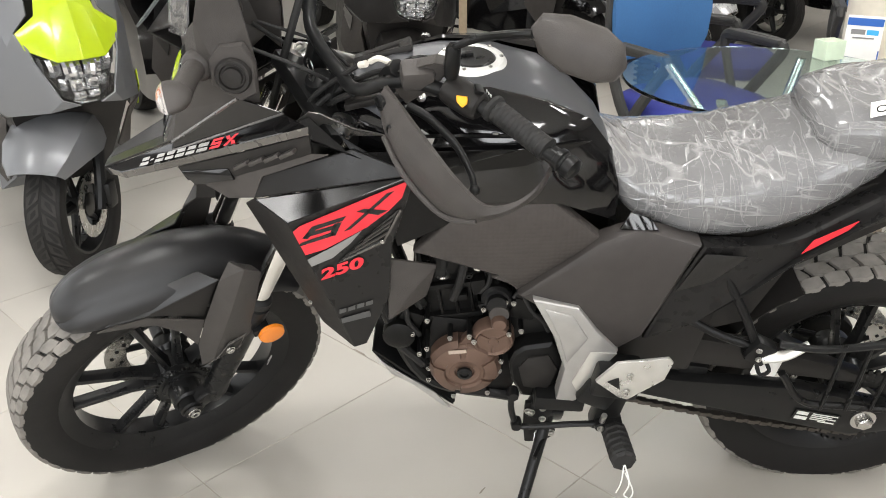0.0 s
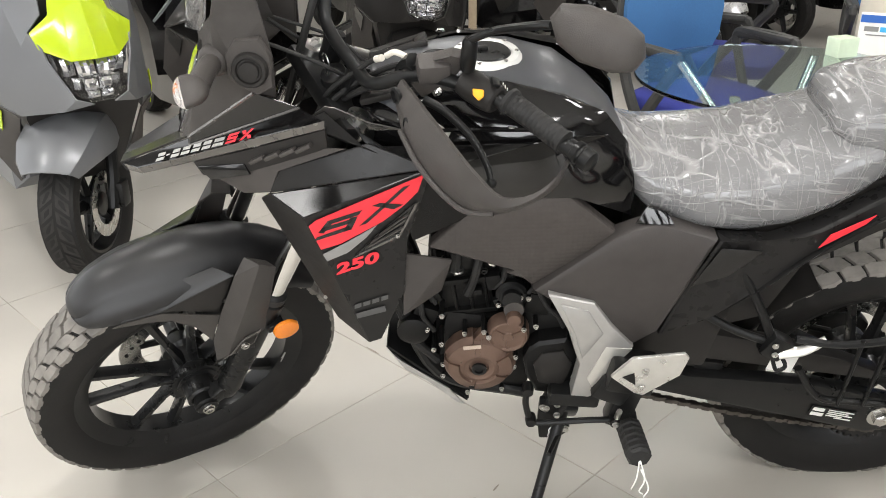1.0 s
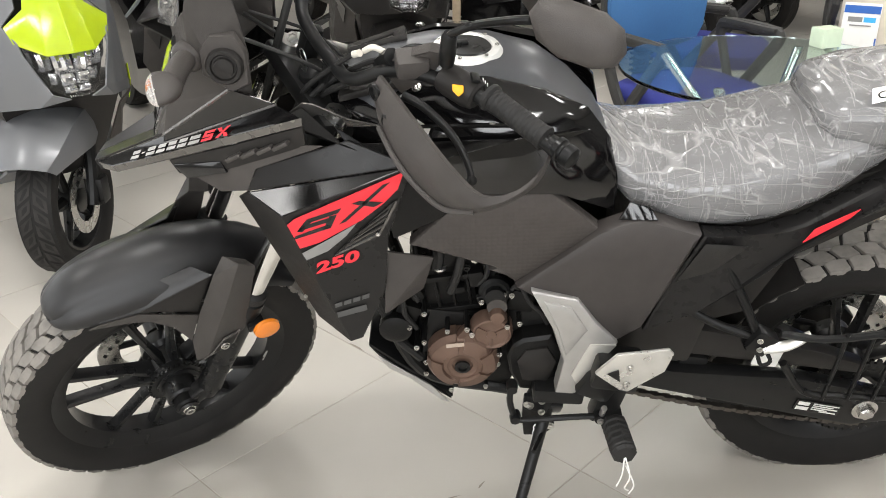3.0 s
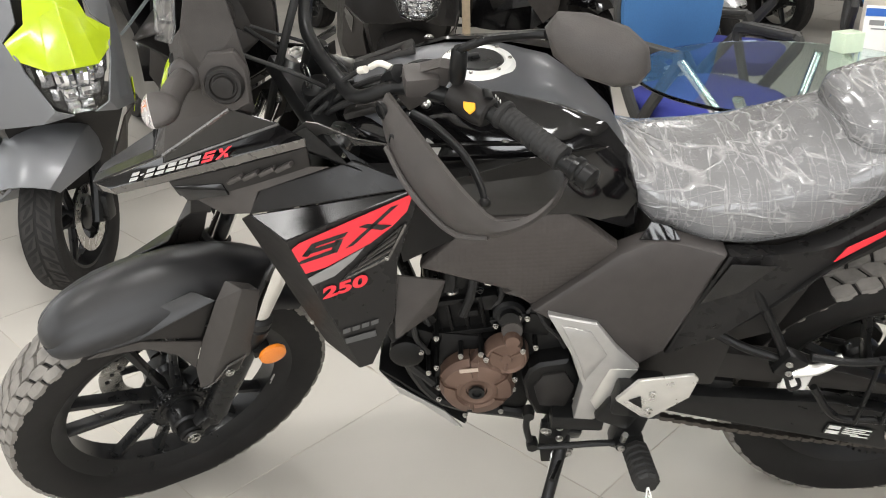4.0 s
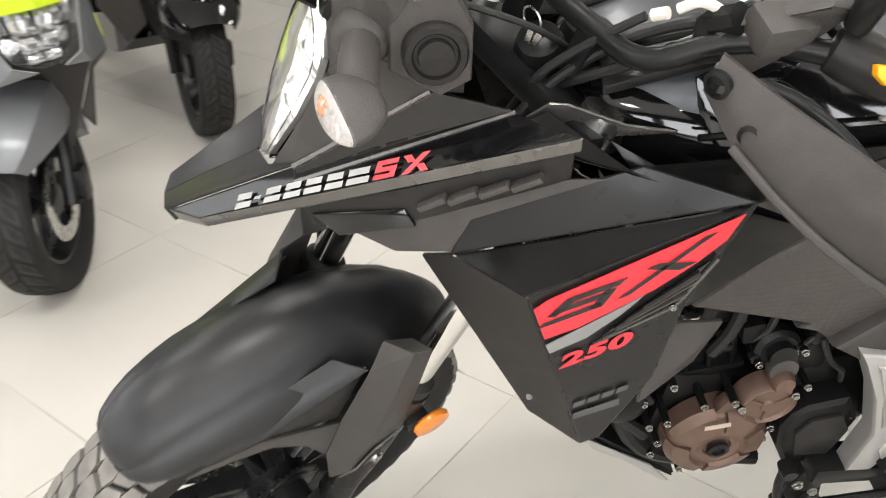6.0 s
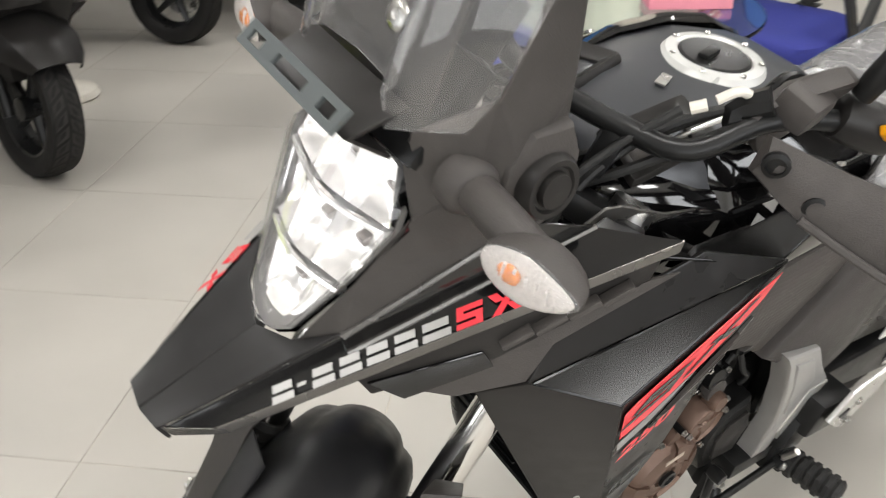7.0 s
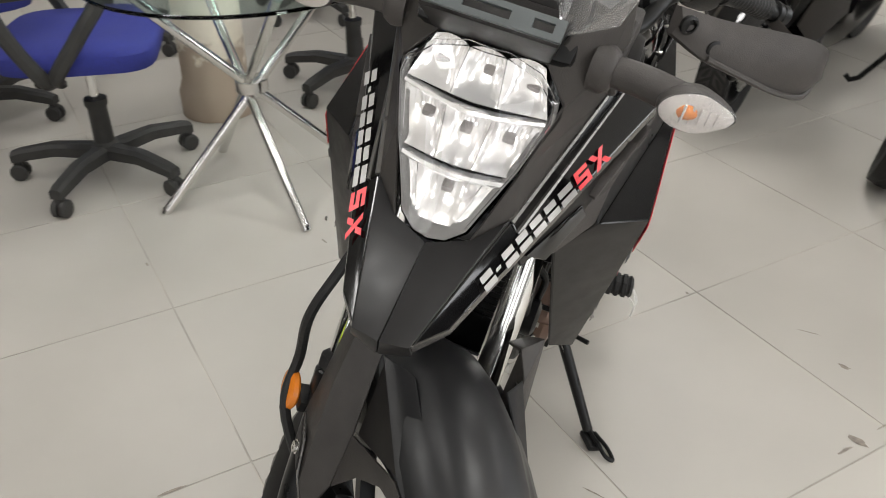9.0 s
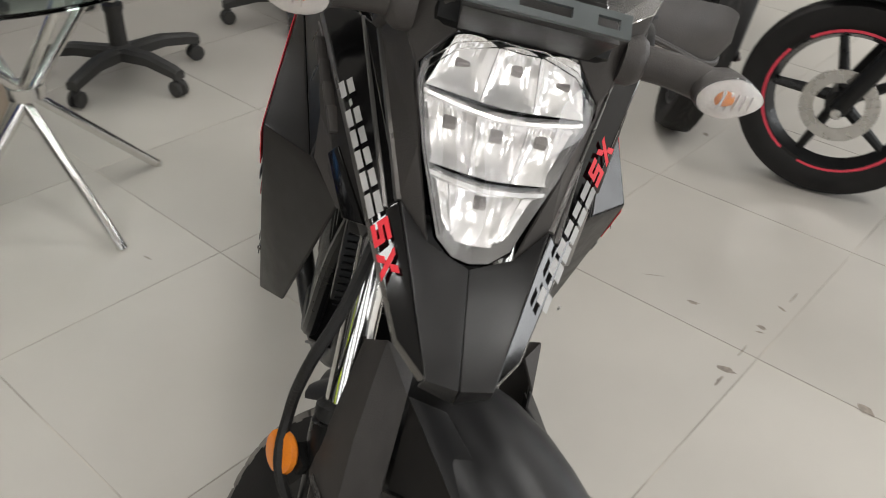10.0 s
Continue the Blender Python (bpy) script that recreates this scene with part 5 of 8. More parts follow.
me = bpy.data.meshes.new_from_object(o.evaluated_get(bpy.context.evaluated_depsgraph_get()))
bpy.data.objects.remove(o)
for v in me.vertices:
    v.co = Vector((-0.150, -0.100, 0.992)) + Vector((0.97, 0.08, 0.2)) * v.co.x * 0.026 + Vector((0.15, 0.92, 0.33)) * v.co.y * 0.022 + Vector((-0.0008, -0.0016, 0.0048))
me.materials.append(BLACKDECAL)
o = new("sticker_word", me)
o.parent = tag
bm = bmn()
for s in (-1, 1):
    tube(bm, [(-0.02, 0.15 * s, 0.90), (0.12, 0.15 * s, 0.96), (0.26, 0.12 * s, 0.99), (0.30, 0.0, 1.0)], 0.014, 10)
box(bm, (0.24, 0, 0.985), (0.12, 0.2, 0.014), (0, -6, 0), 0.005)
part("rear_rack", bm, BLACKMETAL, bike, "black rear luggage rack")
bm = bmn()
box(bm, (0.17, 0, 0.90), (0.16, 0.16, 0.05), (0, -12, 0), 0.02)
part("tail_light", bm, RED, bike, "red tail light")
bm = bmn()
loft(bm, [[(x, y * w, z) for y, z in ((-1, z0), (-1, z1), (1, z1), (1, z0))] for x, w, z0, z1 in ((-0.52, 0.10, 0.56, 0.80), (-0.40, 0.12, 0.52, 0.78), (-0.28, 0.12, 0.56, 0.80), (-0.22, 0.10, 0.67, 0.83), (0.0, 0.09, 0.80, 0.88), (0.2, 0.07, 0.86, 0.93))])
part("rear_inner_mudguard", bm, PLASTIC, bike, "matt black inner mudguard")

# ---- engine ----
bm = bmn()
box(bm, (-0.80, 0, 0.455), (0.20, 0.235, 0.20), (0, 8, 0), 0.03)
box(bm, (-0.66, 0, 0.49), (0.18, 0.24, 0.17), (0, 0, 0), 0.03)
box(bm, (-0.84, 0, 0.41), (0.12, 0.20, 0.12), (0, 0, 0), 0.03)
eng = part("crankcase", bm, ENGINE, bike, "black engine crankcase")
bm = box(bmn(), (-0.85, 0, 0.60), (0.12, 0.19, 0.13), (0, -8, 0), 0.014)
cylb = part("cylinder", bm, ENGINE, bike, "black engine cylinder with cast webs")
for k in range(4):
    bm = box(bmn(), (-0.894 + 0.030 * k, -0.098, 0.590 + 0.004 * k), (0.006, 0.014, 0.075), (0, -8, 0), 0.002)
    part("cast_web", bm, ENGINE, cylb)
for z_, dx in ((0.556, 0.0), (0.632, -0.006)):
    bm = box(bmn(), (-0.846 + dx, 0, z_), (0.130, 0.215, 0.012), (0, -8, 0), 0.003)
    part("gasket_flange", bm, ENGINE, cylb)
bm = bmn()
box(bm, (-0.848, 0, 0.672), (0.120, 0.20, 0.072), (0, -8, 0), 0.014)
box(bm, (-0.846, -0.085, 0.690), (0.070, 0.06, 0.05), (0, -8, 0), 0.012)
head = part("cylinder_head", bm, ENGINE, bike, "black cylinder head")
for x_, z_ in ((-0.892, 0.650), (-0.808, 0.662), (-0.862, 0.704), (-0.822, 0.712)):
    part("head_bolt", bolt(bmn(), (x_, -0.108, z_), (0, -1, 0), 0.006, 0.006), BLACKMETAL, head)
bm = bmn()
CC = Vector((-0.817, -0.118, 0.460))
lathe(bm, [(0.066, 0.0), (0.066, 0.026), (0.062, 0.036), (0.056, 0.041), (0.052, 0.042), (0.030, 0.046), (0.026, 0.044), (0.020, 0.044), (0.018, 0.040), (0.0001, 0.040)], CC, (0, -1, 0), 48)
cover = part("clutch_cover", bm, BRONZE, bike, "bronze clutch cover")
# raised flange segments with gaps, cut like petals
for a0, a1, r1 in ((100, 158, 0.072), (170, 250, 0.069), (262, 330, 0.069), (-20, 28, 0.072), (42, 86, 0.070)):
    bm = bmn()
    loft(bm, [[CC + Vector((r * math.cos(radians(a)), y_, r * math.sin(radians(a)))) for r, y_ in ((0.036, -0.043), (0.040, -0.050), (r1 - 0.008, -0.043), (r1, -0.030), (r1, -0.004), (0.040, -0.004))] for a in [a0 + (a1 - a0) * k / 8 for k in range(9)]])
    part("cover_segment", bm, BRONZE, cover, sharp=25)
bm = flat_shape(bmn(), [(0, 0), (0.034, 0), (0.034, 0.009), (0, 0.009)], CC + Vector((-0.030, -0.050, 0.056)), (1, 0, 0.12), (-0.12, 0, 1), 0.002)
part("cover_plate", bm, mat("pale_bronze_print", (0.42, 0.34, 0.28), 0.45, vary=0.3, scale=900), cover, "small pale plate")
bm = bmn()
lathe(bm, [(0.015, 0.0), (0.015, 0.005), (0.009, 0.006), (0.008, 0.002), (0.0001, 0.002)], CC + Vector((0, -0.046, 0)), (0, -1, 0), 18)
part("cover_plug", bm, BLACKMETAL, cover)
C2 = Vector((-0.762, -0.128, 0.537))
bm = lathe(bmn(), [(0.041, 0.0), (0.041, 0.022), (0.037, 0.030), (0.034, 0.031), (0.031, 0.027), (0.029, 0.0265), (0.011, 0.028), (0.009, 0.031), (0.0001, 0.031)], C2, (0, -1, 0), 36)
box(bm, C2 + Vector((-0.040, -0.012, -0.028)), (0.06, 0.022, 0.05), (0, 35, 0), 0.008)
sc_ = part("small_cover", bm, BRONZE, bike, "small round bronze cover")
for k in range(3):
    t = 2 * math.pi * k / 3 + 0.5
    part("cover_spoke", box(bmn(), C2 + Vector((0.018 * math.cos(t), -0.0275, 0.018 * math.sin(t))), (0.026, 0.006, 0.005), (0, -math.degrees(t), 0), 0.002), BRONZE, sc_)
# sensor plug above the covers, in its collar with two bolt arms
bm = lathe(bmn(), [(0.030, 0.0), (0.030, 0.014), (0.024, 0.020), (0.018, 0.020), (0.018, 0.034), (0.0001, 0.035)], (-0.756, -0.110, 0.612), (0, -1, 0.15), 24)
box(bm, (-0.771, -0.124, 0.606), (0.04, 0.012, 0.014), (0, -20, 0), 0.003)
box(bm, (-0.738, -0.124, 0.616), (0.03, 0.012, 0.014), (0, 10, 0), 0.003)
plug = part("oil_filler", bm, BLACKMETAL, bike, "black plug collar above the covers")
part("plug_band", lathe(bmn(), [(0.0185, 0.010), (0.0195, 0.014), (0.0195, 0.022), (0.0185, 0.026)], (-0.752, -0.122, 0.594), (0, -1, 0.1), 24), PLASTIC2, plug)
bm = lathe(bmn(), [(0.0155, 0), (0.0155, 0.018), (0.0125, 0.024), (0.0001, 0.025)], (-0.752, -0.138, 0.580), (0, -1, 0.1), 20)
part("brass_cap", bm, BRONZE, plug, "bronze plug cap")
for x_, z_, y_ in ((-0.888, 0.576, -0.140), (-0.918, 0.532, -0.130), (-0.890, 0.512, -0.150), (-0.906, 0.483, -0.135), (-0.889, 0.443, -0.135), (-0.845, 0.540, -0.150), (-0.808, 0.549, -0.155), (-0.799, 0.540, -0.160), (-0.748, 0.452, -0.150), (-0.746, 0.483, -0.155), (-0.733, 0.560, -0.160), (-0.709, 0.554, -0.145), (-0.781, 0.600, -0.135), (-0.740, 0.618, -0.135), (-0.725, 0.616, -0.135), (-0.890, 0.400, -0.125), (-0.840, 0.352, -0.125), (-0.770, 0.362, -0.125)):
    bm = bmn()
    cyl(bm, (x_, y_ + 0.05, z_), (x_, y_, z_), 0.0052, seg=10)
    part("bolt_boss", bm, ENGINE, eng)
    part("engine_bolt", bolt(bmn(), (x_, y_, z_), (0, -1, 0), 0.0042, 0.005), STEEL, eng)
# sprocket cover: sunk rim round a raised boss
bm = pillow(bmn(), [(-0.731, -0.148, 0.478), (-0.721, -0.148, 0.507), (-0.702, -0.148, 0.523), (-0.648, -0.148, 0.533), (-0.622, -0.148, 0.478), (-0.645, -0.148, 0.375), (-0.703, -0.148, 0.384), (-0.724, -0.148, 0.429)], 0.012, 0.05, 0.14)
spk = part("sprocket_cover", bm, ENGINE, bike, "black sprocket cover", sharp=25)
bm = pillow(bmn(), [(-0.712, -0.160, 0.472), (-0.695, -0.160, 0.500), (-0.655, -0.160, 0.507), (-0.636, -0.160, 0.470), (-0.652, -0.160, 0.410), (-0.700, -0.160, 0.420)], 0.010, 0.012, 0.25)
part("cover_boss", bm, PLASTIC, spk)
# hoses and pipes round the cylinder
for P, r_ in (([(-0.812, -0.115, 0.745), (-0.818, -0.122, 0.698), (-0.826, -0.124, 0.656), (-0.839, -0.118, 0.612)], 0.0085), ([(-0.862, -0.11, 0.735), (-0.860, -0.118, 0.700), (-0.863, -0.115, 0.668)], 0.012),
              ([(-0.785, -0.10, 0.720), (-0.770, -0.115, 0.690), (-0.772, -0.118, 0.650), (-0.790, -0.115, 0.625)], 0.005), ([(-0.709, -0.135, 0.640), (-0.690, -0.14, 0.600), (-0.668, -0.14, 0.575), (-0.655, -0.13, 0.540)], 0.0045),
              ([(-0.955, -0.10, 0.640), (-0.930, -0.125, 0.600), (-0.925, -0.125, 0.560), (-0.905, -0.12, 0.520)], 0.0055), ([(-0.99, -0.09, 0.60), (-0.965, -0.11, 0.550), (-0.945, -0.115, 0.490), (-0.900, -0.11, 0.430)], 0.010),
              ([(-0.775, -0.11, 0.735), (-0.735, -0.125, 0.700), (-0.712, -0.13, 0.655), (-0.725, -0.13, 0.625)], 0.004), ([(-0.905, -0.10, 0.730), (-0.900, -0.115, 0.680), (-0.912, -0.12, 0.630), (-0.900, -0.12, 0.590)], 0.0045)):
    part("hose", tube(bmn(), P, r_, 8), GRIPRUB, bike, "black rubber hose")
for c, sz, ry_ in (((-0.825, -0.108, 0.612), (0.030, 0.02, 0.016), -8), ((-0.905, -0.105, 0.610), (0.026, 0.03, 0.040), -22), ((-0.790, -0.105, 0.640), (0.030, 0.03, 0.035), -10), ((-0.705, -0.11, 0.590), (0.050, 0.03, 0.05), 10), ((-0.690, -0.12, 0.640), (0.06, 0.03, 0.03), 0)):
    part("engine_boss", box(bmn(), c, sz, (0, ry_, 0), 0.006), ENGINE, eng)
# pale connector and bright clips among the hoses
part("connector", box(bmn(), (-0.792, -0.118, 0.694), (0.012, 0.014, 0.020), (0, 20, 0), 0.003), CREAM, bike, "small pale plastic connector")
for x_, z_ in ((-0.858, 0.640), (-0.880, 0.662)):
    part("hose_clip", lathe(bmn(), [(0.0125, -0.003), (0.0135, 0), (0.0125, 0.003)], (x_, -0.117, z_ + 0.03), (0, 0, 1), 14), STEEL, eng)
bm = bmn()
box(bm, (-0.93, -0.08, 0.53), (0.05, 0.07, 0.09), (0, 20, 0), 0.012)
lathe(bm, [(0.032, 0), (0.032, 0.02), (0.02, 0.026), (0.0001, 0.026)], (-0.945, -0.11, 0.525), (0, -1, 0), 20)
part("water_pump", bm, ENGINE, bike, "black pump body")
bm = box(bmn(), (-0.73, 0, 0.70), (0.16, 0.16, 0.10), (0, 0, 0), 0.02)
box(bm, (-0.70, 0, 0.62), (0.10, 0.12, 0.10), (0, 0, 0), 0.02)
part("intake_body", bm, ENGINE, bike, "dark intake body")
# frame tubes, belly plate, exhaust
bm = bmn()
tube(bm, [(-1.06, -0.06, 0.86), (-0.98, -0.10, 0.62), (-0.90, -0.11, 0.40), (-0.72, -0.11, 0.34)], 0.014, 10)
tube(bm, [(-1.06, 0.06, 0.86), (-0.98, 0.10, 0.62), (-0.90, 0.11, 0.40), (-0.72, 0.11, 0.34)], 0.014, 10)
tube(bm, [(-1.04, -0.06, 0.92), (-0.80, -0.12, 0.78), (-0.60, -0.12, 0.62), (-0.56, -0.12, 0.42)], 0.018, 10)
tube(bm, [(-1.04, 0.06, 0.92), (-0.80, 0.12, 0.78), (-0.60, 0.12, 0.62), (-0.56, 0.12, 0.42)], 0.018, 10)
part("frame", bm, BLACKMETAL, bike, "black tubular frame")
bm = bmn()
shell(bm, [(-1.005, -0.10, 0.455), (-0.985, -0.105, 0.43), (-0.84, -0.115, 0.312), (-0.86, -0.115, 0.335), (-0.93, -0.11, 0.385)], [(0, 1, 2, 3, 4)], 0.006, 0.002)
shell(bm, [(-1.005, -0.10, 0.455), (-1.005, 0.10, 0.455), (-0.84, 0.11, 0.312), (-0.84, -0.11, 0.312)], [(0, 1, 2, 3)], 0.005, 0.002)
part("belly_plate", bm, BLACKMETAL, bike, "black belly plate below the engine")
bm = bmn()
shell(bm, [(-1.003, -0.100, 0.452), (-0.975, -0.106, 0.420), (-0.880, -0.116, 0.352), (-0.846, -0.118, 0.306), (-0.860, -0.118, 0.312), (-0.925, -0.112, 0.372), (-0.968, -0.106, 0.396)], [(0, 1, 6), (1, 2, 5, 6), (2, 3, 4, 5)], 0.004, 0.001)
part("belly_plate_edge", bm, SILVER, bike, "silver edge of the belly plate")
bm = bmn()
tube(bm, [(-0.97, 0.05, 0.70), (-1.03, 0.06, 0.58), (-0.98, 0.06, 0.42), (-0.80, 0.10, 0.33), (-0.50, 0.17, 0.36)], 0.020, 12)
cyl(bm, (-0.50, 0.17, 0.36), (0.10, 0.22, 0.62), 0.045, 0.06, 20)
part("exhaust", bm, BLACKMETAL, bike, "black exhaust on the far side")

# block added to keep the shaded gap behind the heel plate black
bm = box(bmn(), (-0.46, -0.115, 0.54), (0.20, 0.06, 0.16), (0, 10, 0), 0.012)
part("dark_gap_filler", bm, PLASTIC, bike, "added black block that darkens the gap behind the heel guard")
# silver guard, heel plate, controls
f1 = [(-0.695, -0.19, 0.674), (-0.611, -0.19, 0.653), (-0.575, -0.192, 0.60), (-0.531, -0.192, 0.549), (-0.585, -0.19, 0.442), (-0.603, -0.188, 0.40), (-0.640, -0.188, 0.405), (-0.628, -0.19, 0.50), (-0.655, -0.19, 0.59)]
bm = pillow(bmn(), f1, 0.008, 0.025, 0.12)
sg = part("frame_guard", bm, SILVER, bike, "satin silver frame guard")
bm = pillow(bmn(), [(-0.672, -0.197, 0.655), (-0.622, -0.197, 0.640), (-0.590, -0.198, 0.585), (-0.625, -0.197, 0.52), (-0.645, -0.197, 0.59)], 0.004, 0.008)
part("guard_inlay", bm, SILVER, sg, "paler inlay of the guard")
bm = bmn()
shell(bm, [(-0.583, -0.2, 0.552), (-0.533, -0.2, 0.548), (-0.60, -0.2, 0.445), (-0.612, -0.2, 0.47)], [(0, 1, 2, 3)], 0.004, 0.002)
part("guard_facet", bm, ALUM, sg)
bm = bmn()
HP = [(-0.577, 0.520), (-0.541, 0.567), (-0.449, 0.580), (-0.440, 0.569), (-0.451, 0.525), (-0.513, 0.472), (-0.53, 0.478)]
plate(bm, HP, -0.245, -0.237, 0.003)
hp = part("heel_plate", bm, ALUM, bike, "pale alloy heel plate")
bm = bmn()
plate(bm, [(-0.555, 0.522), (-0.535, 0.532), (-0.53, 0.502)], -0.2475, -0.2452)
part("heel_plate_hole", bm, BLACKMETAL, hp)
for c in ((-0.515, -0.246, 0.537), (-0.518, -0.246, 0.495)):
    bm = bmn()
    bolt(bm, c, (0, -1, 0), 0.006, 0.005)
    part("bolt", bm, STEEL, hp)
hanger = part("footrest_hanger", box(bmn(), (-0.53, -0.20, 0.49), (0.09, 0.06, 0.07), (0, 10, 0), 0.01), BLACKMETAL, bike, "black footrest hanger")
for c, sz, ry_, bv in (((-0.56, -0.19, 0.445), (0.07, 0.05, 0.06), 25, 0.01), ((-0.63, -0.17, 0.400), (0.10, 0.05, 0.035), 5, 0.008), ((-0.53, -0.175, 0.385), (0.05, 0.04, 0.12), 12, 0.008), ((-0.523, -0.195, 0.345), (0.04, 0.035, 0.04), 0, 0.008)):
    part("hanger_block", box(bmn(), c, sz, (0, ry_, 0), bv), BLACKMETAL, hanger)
P0, P1 = Vector((-0.522, -0.185, 0.342)), Vector((-0.514, -0.290, 0.356))
PD = (P1 - P0).normalized()
prof = [(0.011, -0.02), (0.013, 0.020), (0.020, 0.022), (0.025, 0.027)]
for k in range(5):
    prof += [(0.026, 0.030 + 0.016 * k), (0.026, 0.038 + 0.016 * k), (0.022, 0.0405 + 0.016 * k), (0.022, 0.0435 + 0.016 * k)]
prof += [(0.025, 0.110), (0.020, 0.116), (0.008, 0.118), (0.0001, 0.119)]
bm = lathe(bmn(), prof, P0, PD, 8)
peg = part("footpeg", bm, GRIPRUB, bike, "ribbed rubber footpeg tied with white thread")
bm = bmn()
q = P1 + PD * 0.01
tube(bm, [q, q + Vector((0.01, -0.02, -0.035)), q + Vector((0.004, -0.02, -0.07)), q + Vector((0.012, -0.02, -0.08))], 0.0015, 6)
tube(bm, [q, q + Vector((-0.005, -0.018, -0.035)), q + Vector((-0.012, -0.02, -0.065))], 0.0014, 6)
tube(bm, [q + Vector((0.005, 0, -0.03)), q + Vector((0.02, -0.02, -0.06)), q + Vector((0.014, -0.02, -0.09))], 0.0015, 6)
part("thread", bm, PAPER, peg, "white thread tied to the footpeg")
bm = bmn()
tube(bm, [(-0.722, -0.185, 0.425), (-0.725, -0.19, 0.39), (-0.713, -0.19, 0.342), (-0.69, -0.195, 0.338), (-0.60, -0.20, 0.352), (-0.547, -0.20, 0.354)], 0.0065, 10, 4)
lathe(bm, [(0.010, -0.012), (0.012, 0), (0.010, 0.012)], (-0.722, -0.19, 0.43), (0, 1, 0), 14)
lathe(bm, [(0.011, -0.012), (0.013, 0), (0.011, 0.012)], (-0.547, -0.20, 0.354), (0, 1, 0), 14)
lathe(bm, [(0.010, -0.012), (0.012, 0), (0.010, 0.012)], (-0.713, -0.19, 0.342), (0, 1, 0), 14)
box(bm, (-0.665, -0.16, 0.36), (0.05, 0.03, 0.05), (0, 20, 0), 0.006)
sh_ = part("gear_lever", bm, BLACKMETAL, bike, "black gear lever linkage")
for c in ((-0.547, -0.213, 0.354), (-0.69, -0.182, 0.37), (-0.66, -0.18, 0.345)):
    bm = bmn()
    bolt(bm, c, (0, -1, 0), 0.006, 0.005)
    part("bolt", bm, STEEL, sh_)
bm = bmn()
tube(bm, [(-0.545, -0.20, 0.354), (-0.545, -0.22, 0.40)], 0.006, 8)
part("gear_link", bm, STEEL, sh_)
# side stand
bm = bmn()
S0, S1 = Vector((-0.645, -0.155, 0.335)), Vector((-0.722, -0.312, 0.117))
cyl(bm, S0, S1, 0.013, 0.011, 12)
box(bm, S0 + Vector((0.005, 0.01, 0.0)), (0.05, 0.035, 0.06), (30, 0, 0), 0.006)
cyl(bm, S0.lerp(S1, 0.2) + Vector((0.012, 0.012, 0)), S0.lerp(S1, 0.2) + Vector((-0.018, -0.06, 0.012)), 0.005, seg=8)
stand = part("side_stand", bm, BLACKMETAL, bike, "black side stand resting on the floor")
bm = bmn()
FT = S1 + Vector((-0.004, -0.004, -0.010))
tube(bm, [FT + Vector((0.012, 0.006, 0.008)), FT + Vector((-0.02, -0.02, 0.010)), FT + Vector((-0.045, -0.045, 0.004)), FT + Vector((-0.042, -0.062, -0.001)), FT + Vector((-0.015, -0.045, 0.0)), FT + Vector((0.012, -0.012, 0.002))], 0.0045, 8)
box(bm, FT + Vector((-0.008, -0.010, -0.004)), (0.050, 0.034, 0.014), (13, 0, 35), 0.005)
part("stand_foot", bm, BLACKMETAL, stand)
bm = bmn()
plate(bm, [(-0.695, 0.380), (-0.668, 0.382), (-0.630, 0.300), (-0.632, 0.285), (-0.653, 0.264), (-0.692, 0.264), (-0.698, 0.32)], -0.172, -0.160, 0.003)
br_ = part("stand_bracket", bm, BLACKMETAL, stand, "black stand bracket plate")
for c in ((-0.683, -0.174, 0.358), (-0.660, -0.174, 0.372), (-0.640, -0.174, 0.297)):
    part("bracket_bolt", bolt(bmn(), c, (0, -1, 0), 0.007, 0.006), STEEL, br_)
bm = bmn()
pts = [Vector((-0.667, -0.178, 0.30)).lerp(Vector((-0.688, -0.245, 0.212)), k / 80) + Vector((0.006 * math.cos(k * 0.95), 0.004 * math.sin(k * 0.95), 0.004 * math.sin(k * 0.95))) for k in range(81)]
bm = tube(bmn(), pts, 0.0014, 6, 1)
part("stand_spring", bm, STEEL, stand, "steel return spring")

# swingarm, chain, guard bars
bm = bmn()
plate(bm, [(-0.52, 0.47), (-0.404, 0.425), (-0.147, 0.40), (0.05, 0.345), (0.075, 0.32), (0.07, 0.275), (-0.016, 0.262), (-0.384, 0.362), (-0.52, 0.40)], -0.15, -0.115, 0.008)
plate(bm, [(-0.52, 0.47), (-0.404, 0.425), (-0.147, 0.40), (0.05, 0.345), (0.075, 0.32), (0.07, 0.275), (-0.016, 0.262), (-0.384, 0.362), (-0.52, 0.40)], 0.115, 0.15, 0.008)
cyl(bm, (-0.50, -0.15, 0.43), (-0.50, 0.15, 0.43), 0.03)
box(bm, (-0.36, 0, 0.41), (0.06, 0.25, 0.06), (0, 10, 0), 0.01)
sw = part("swingarm", bm, BLACKMETAL, bike, "black box-section swingarm")
bm = bmn()
flat_shape(bm, [(0, 0), (0.095, 0), (0.095, 0.028), (0, 0.028)], (-0.148, -0.151, 0.318), (1, 0, -0.23), (0.23, 0, 1), 0.001)
lab = part("warning_label", bm, BLACKDECAL, sw, "small black and white warning label")
bm = bmn()
for a, b, y0_, y1_ in ((0.004, 0.03, 0.003, 0.012), (0.004, 0.028, 0.016, 0.025), (0.036, 0.09, 0.022, 0.025), (0.036, 0.08, 0.017, 0.02), (0.036, 0.09, 0.012, 0.015), (0.036, 0.07, 0.007, 0.010), (0.055, 0.09, 0.003, 0.006)):
    flat_shape(bm, [(a, y0_), (b, y0_), (b, y1_), (a, y1_)], (-0.148, -0.1525, 0.318), (1, 0, -0.23), (0.23, 0, 1), 0.001, 0.0004)
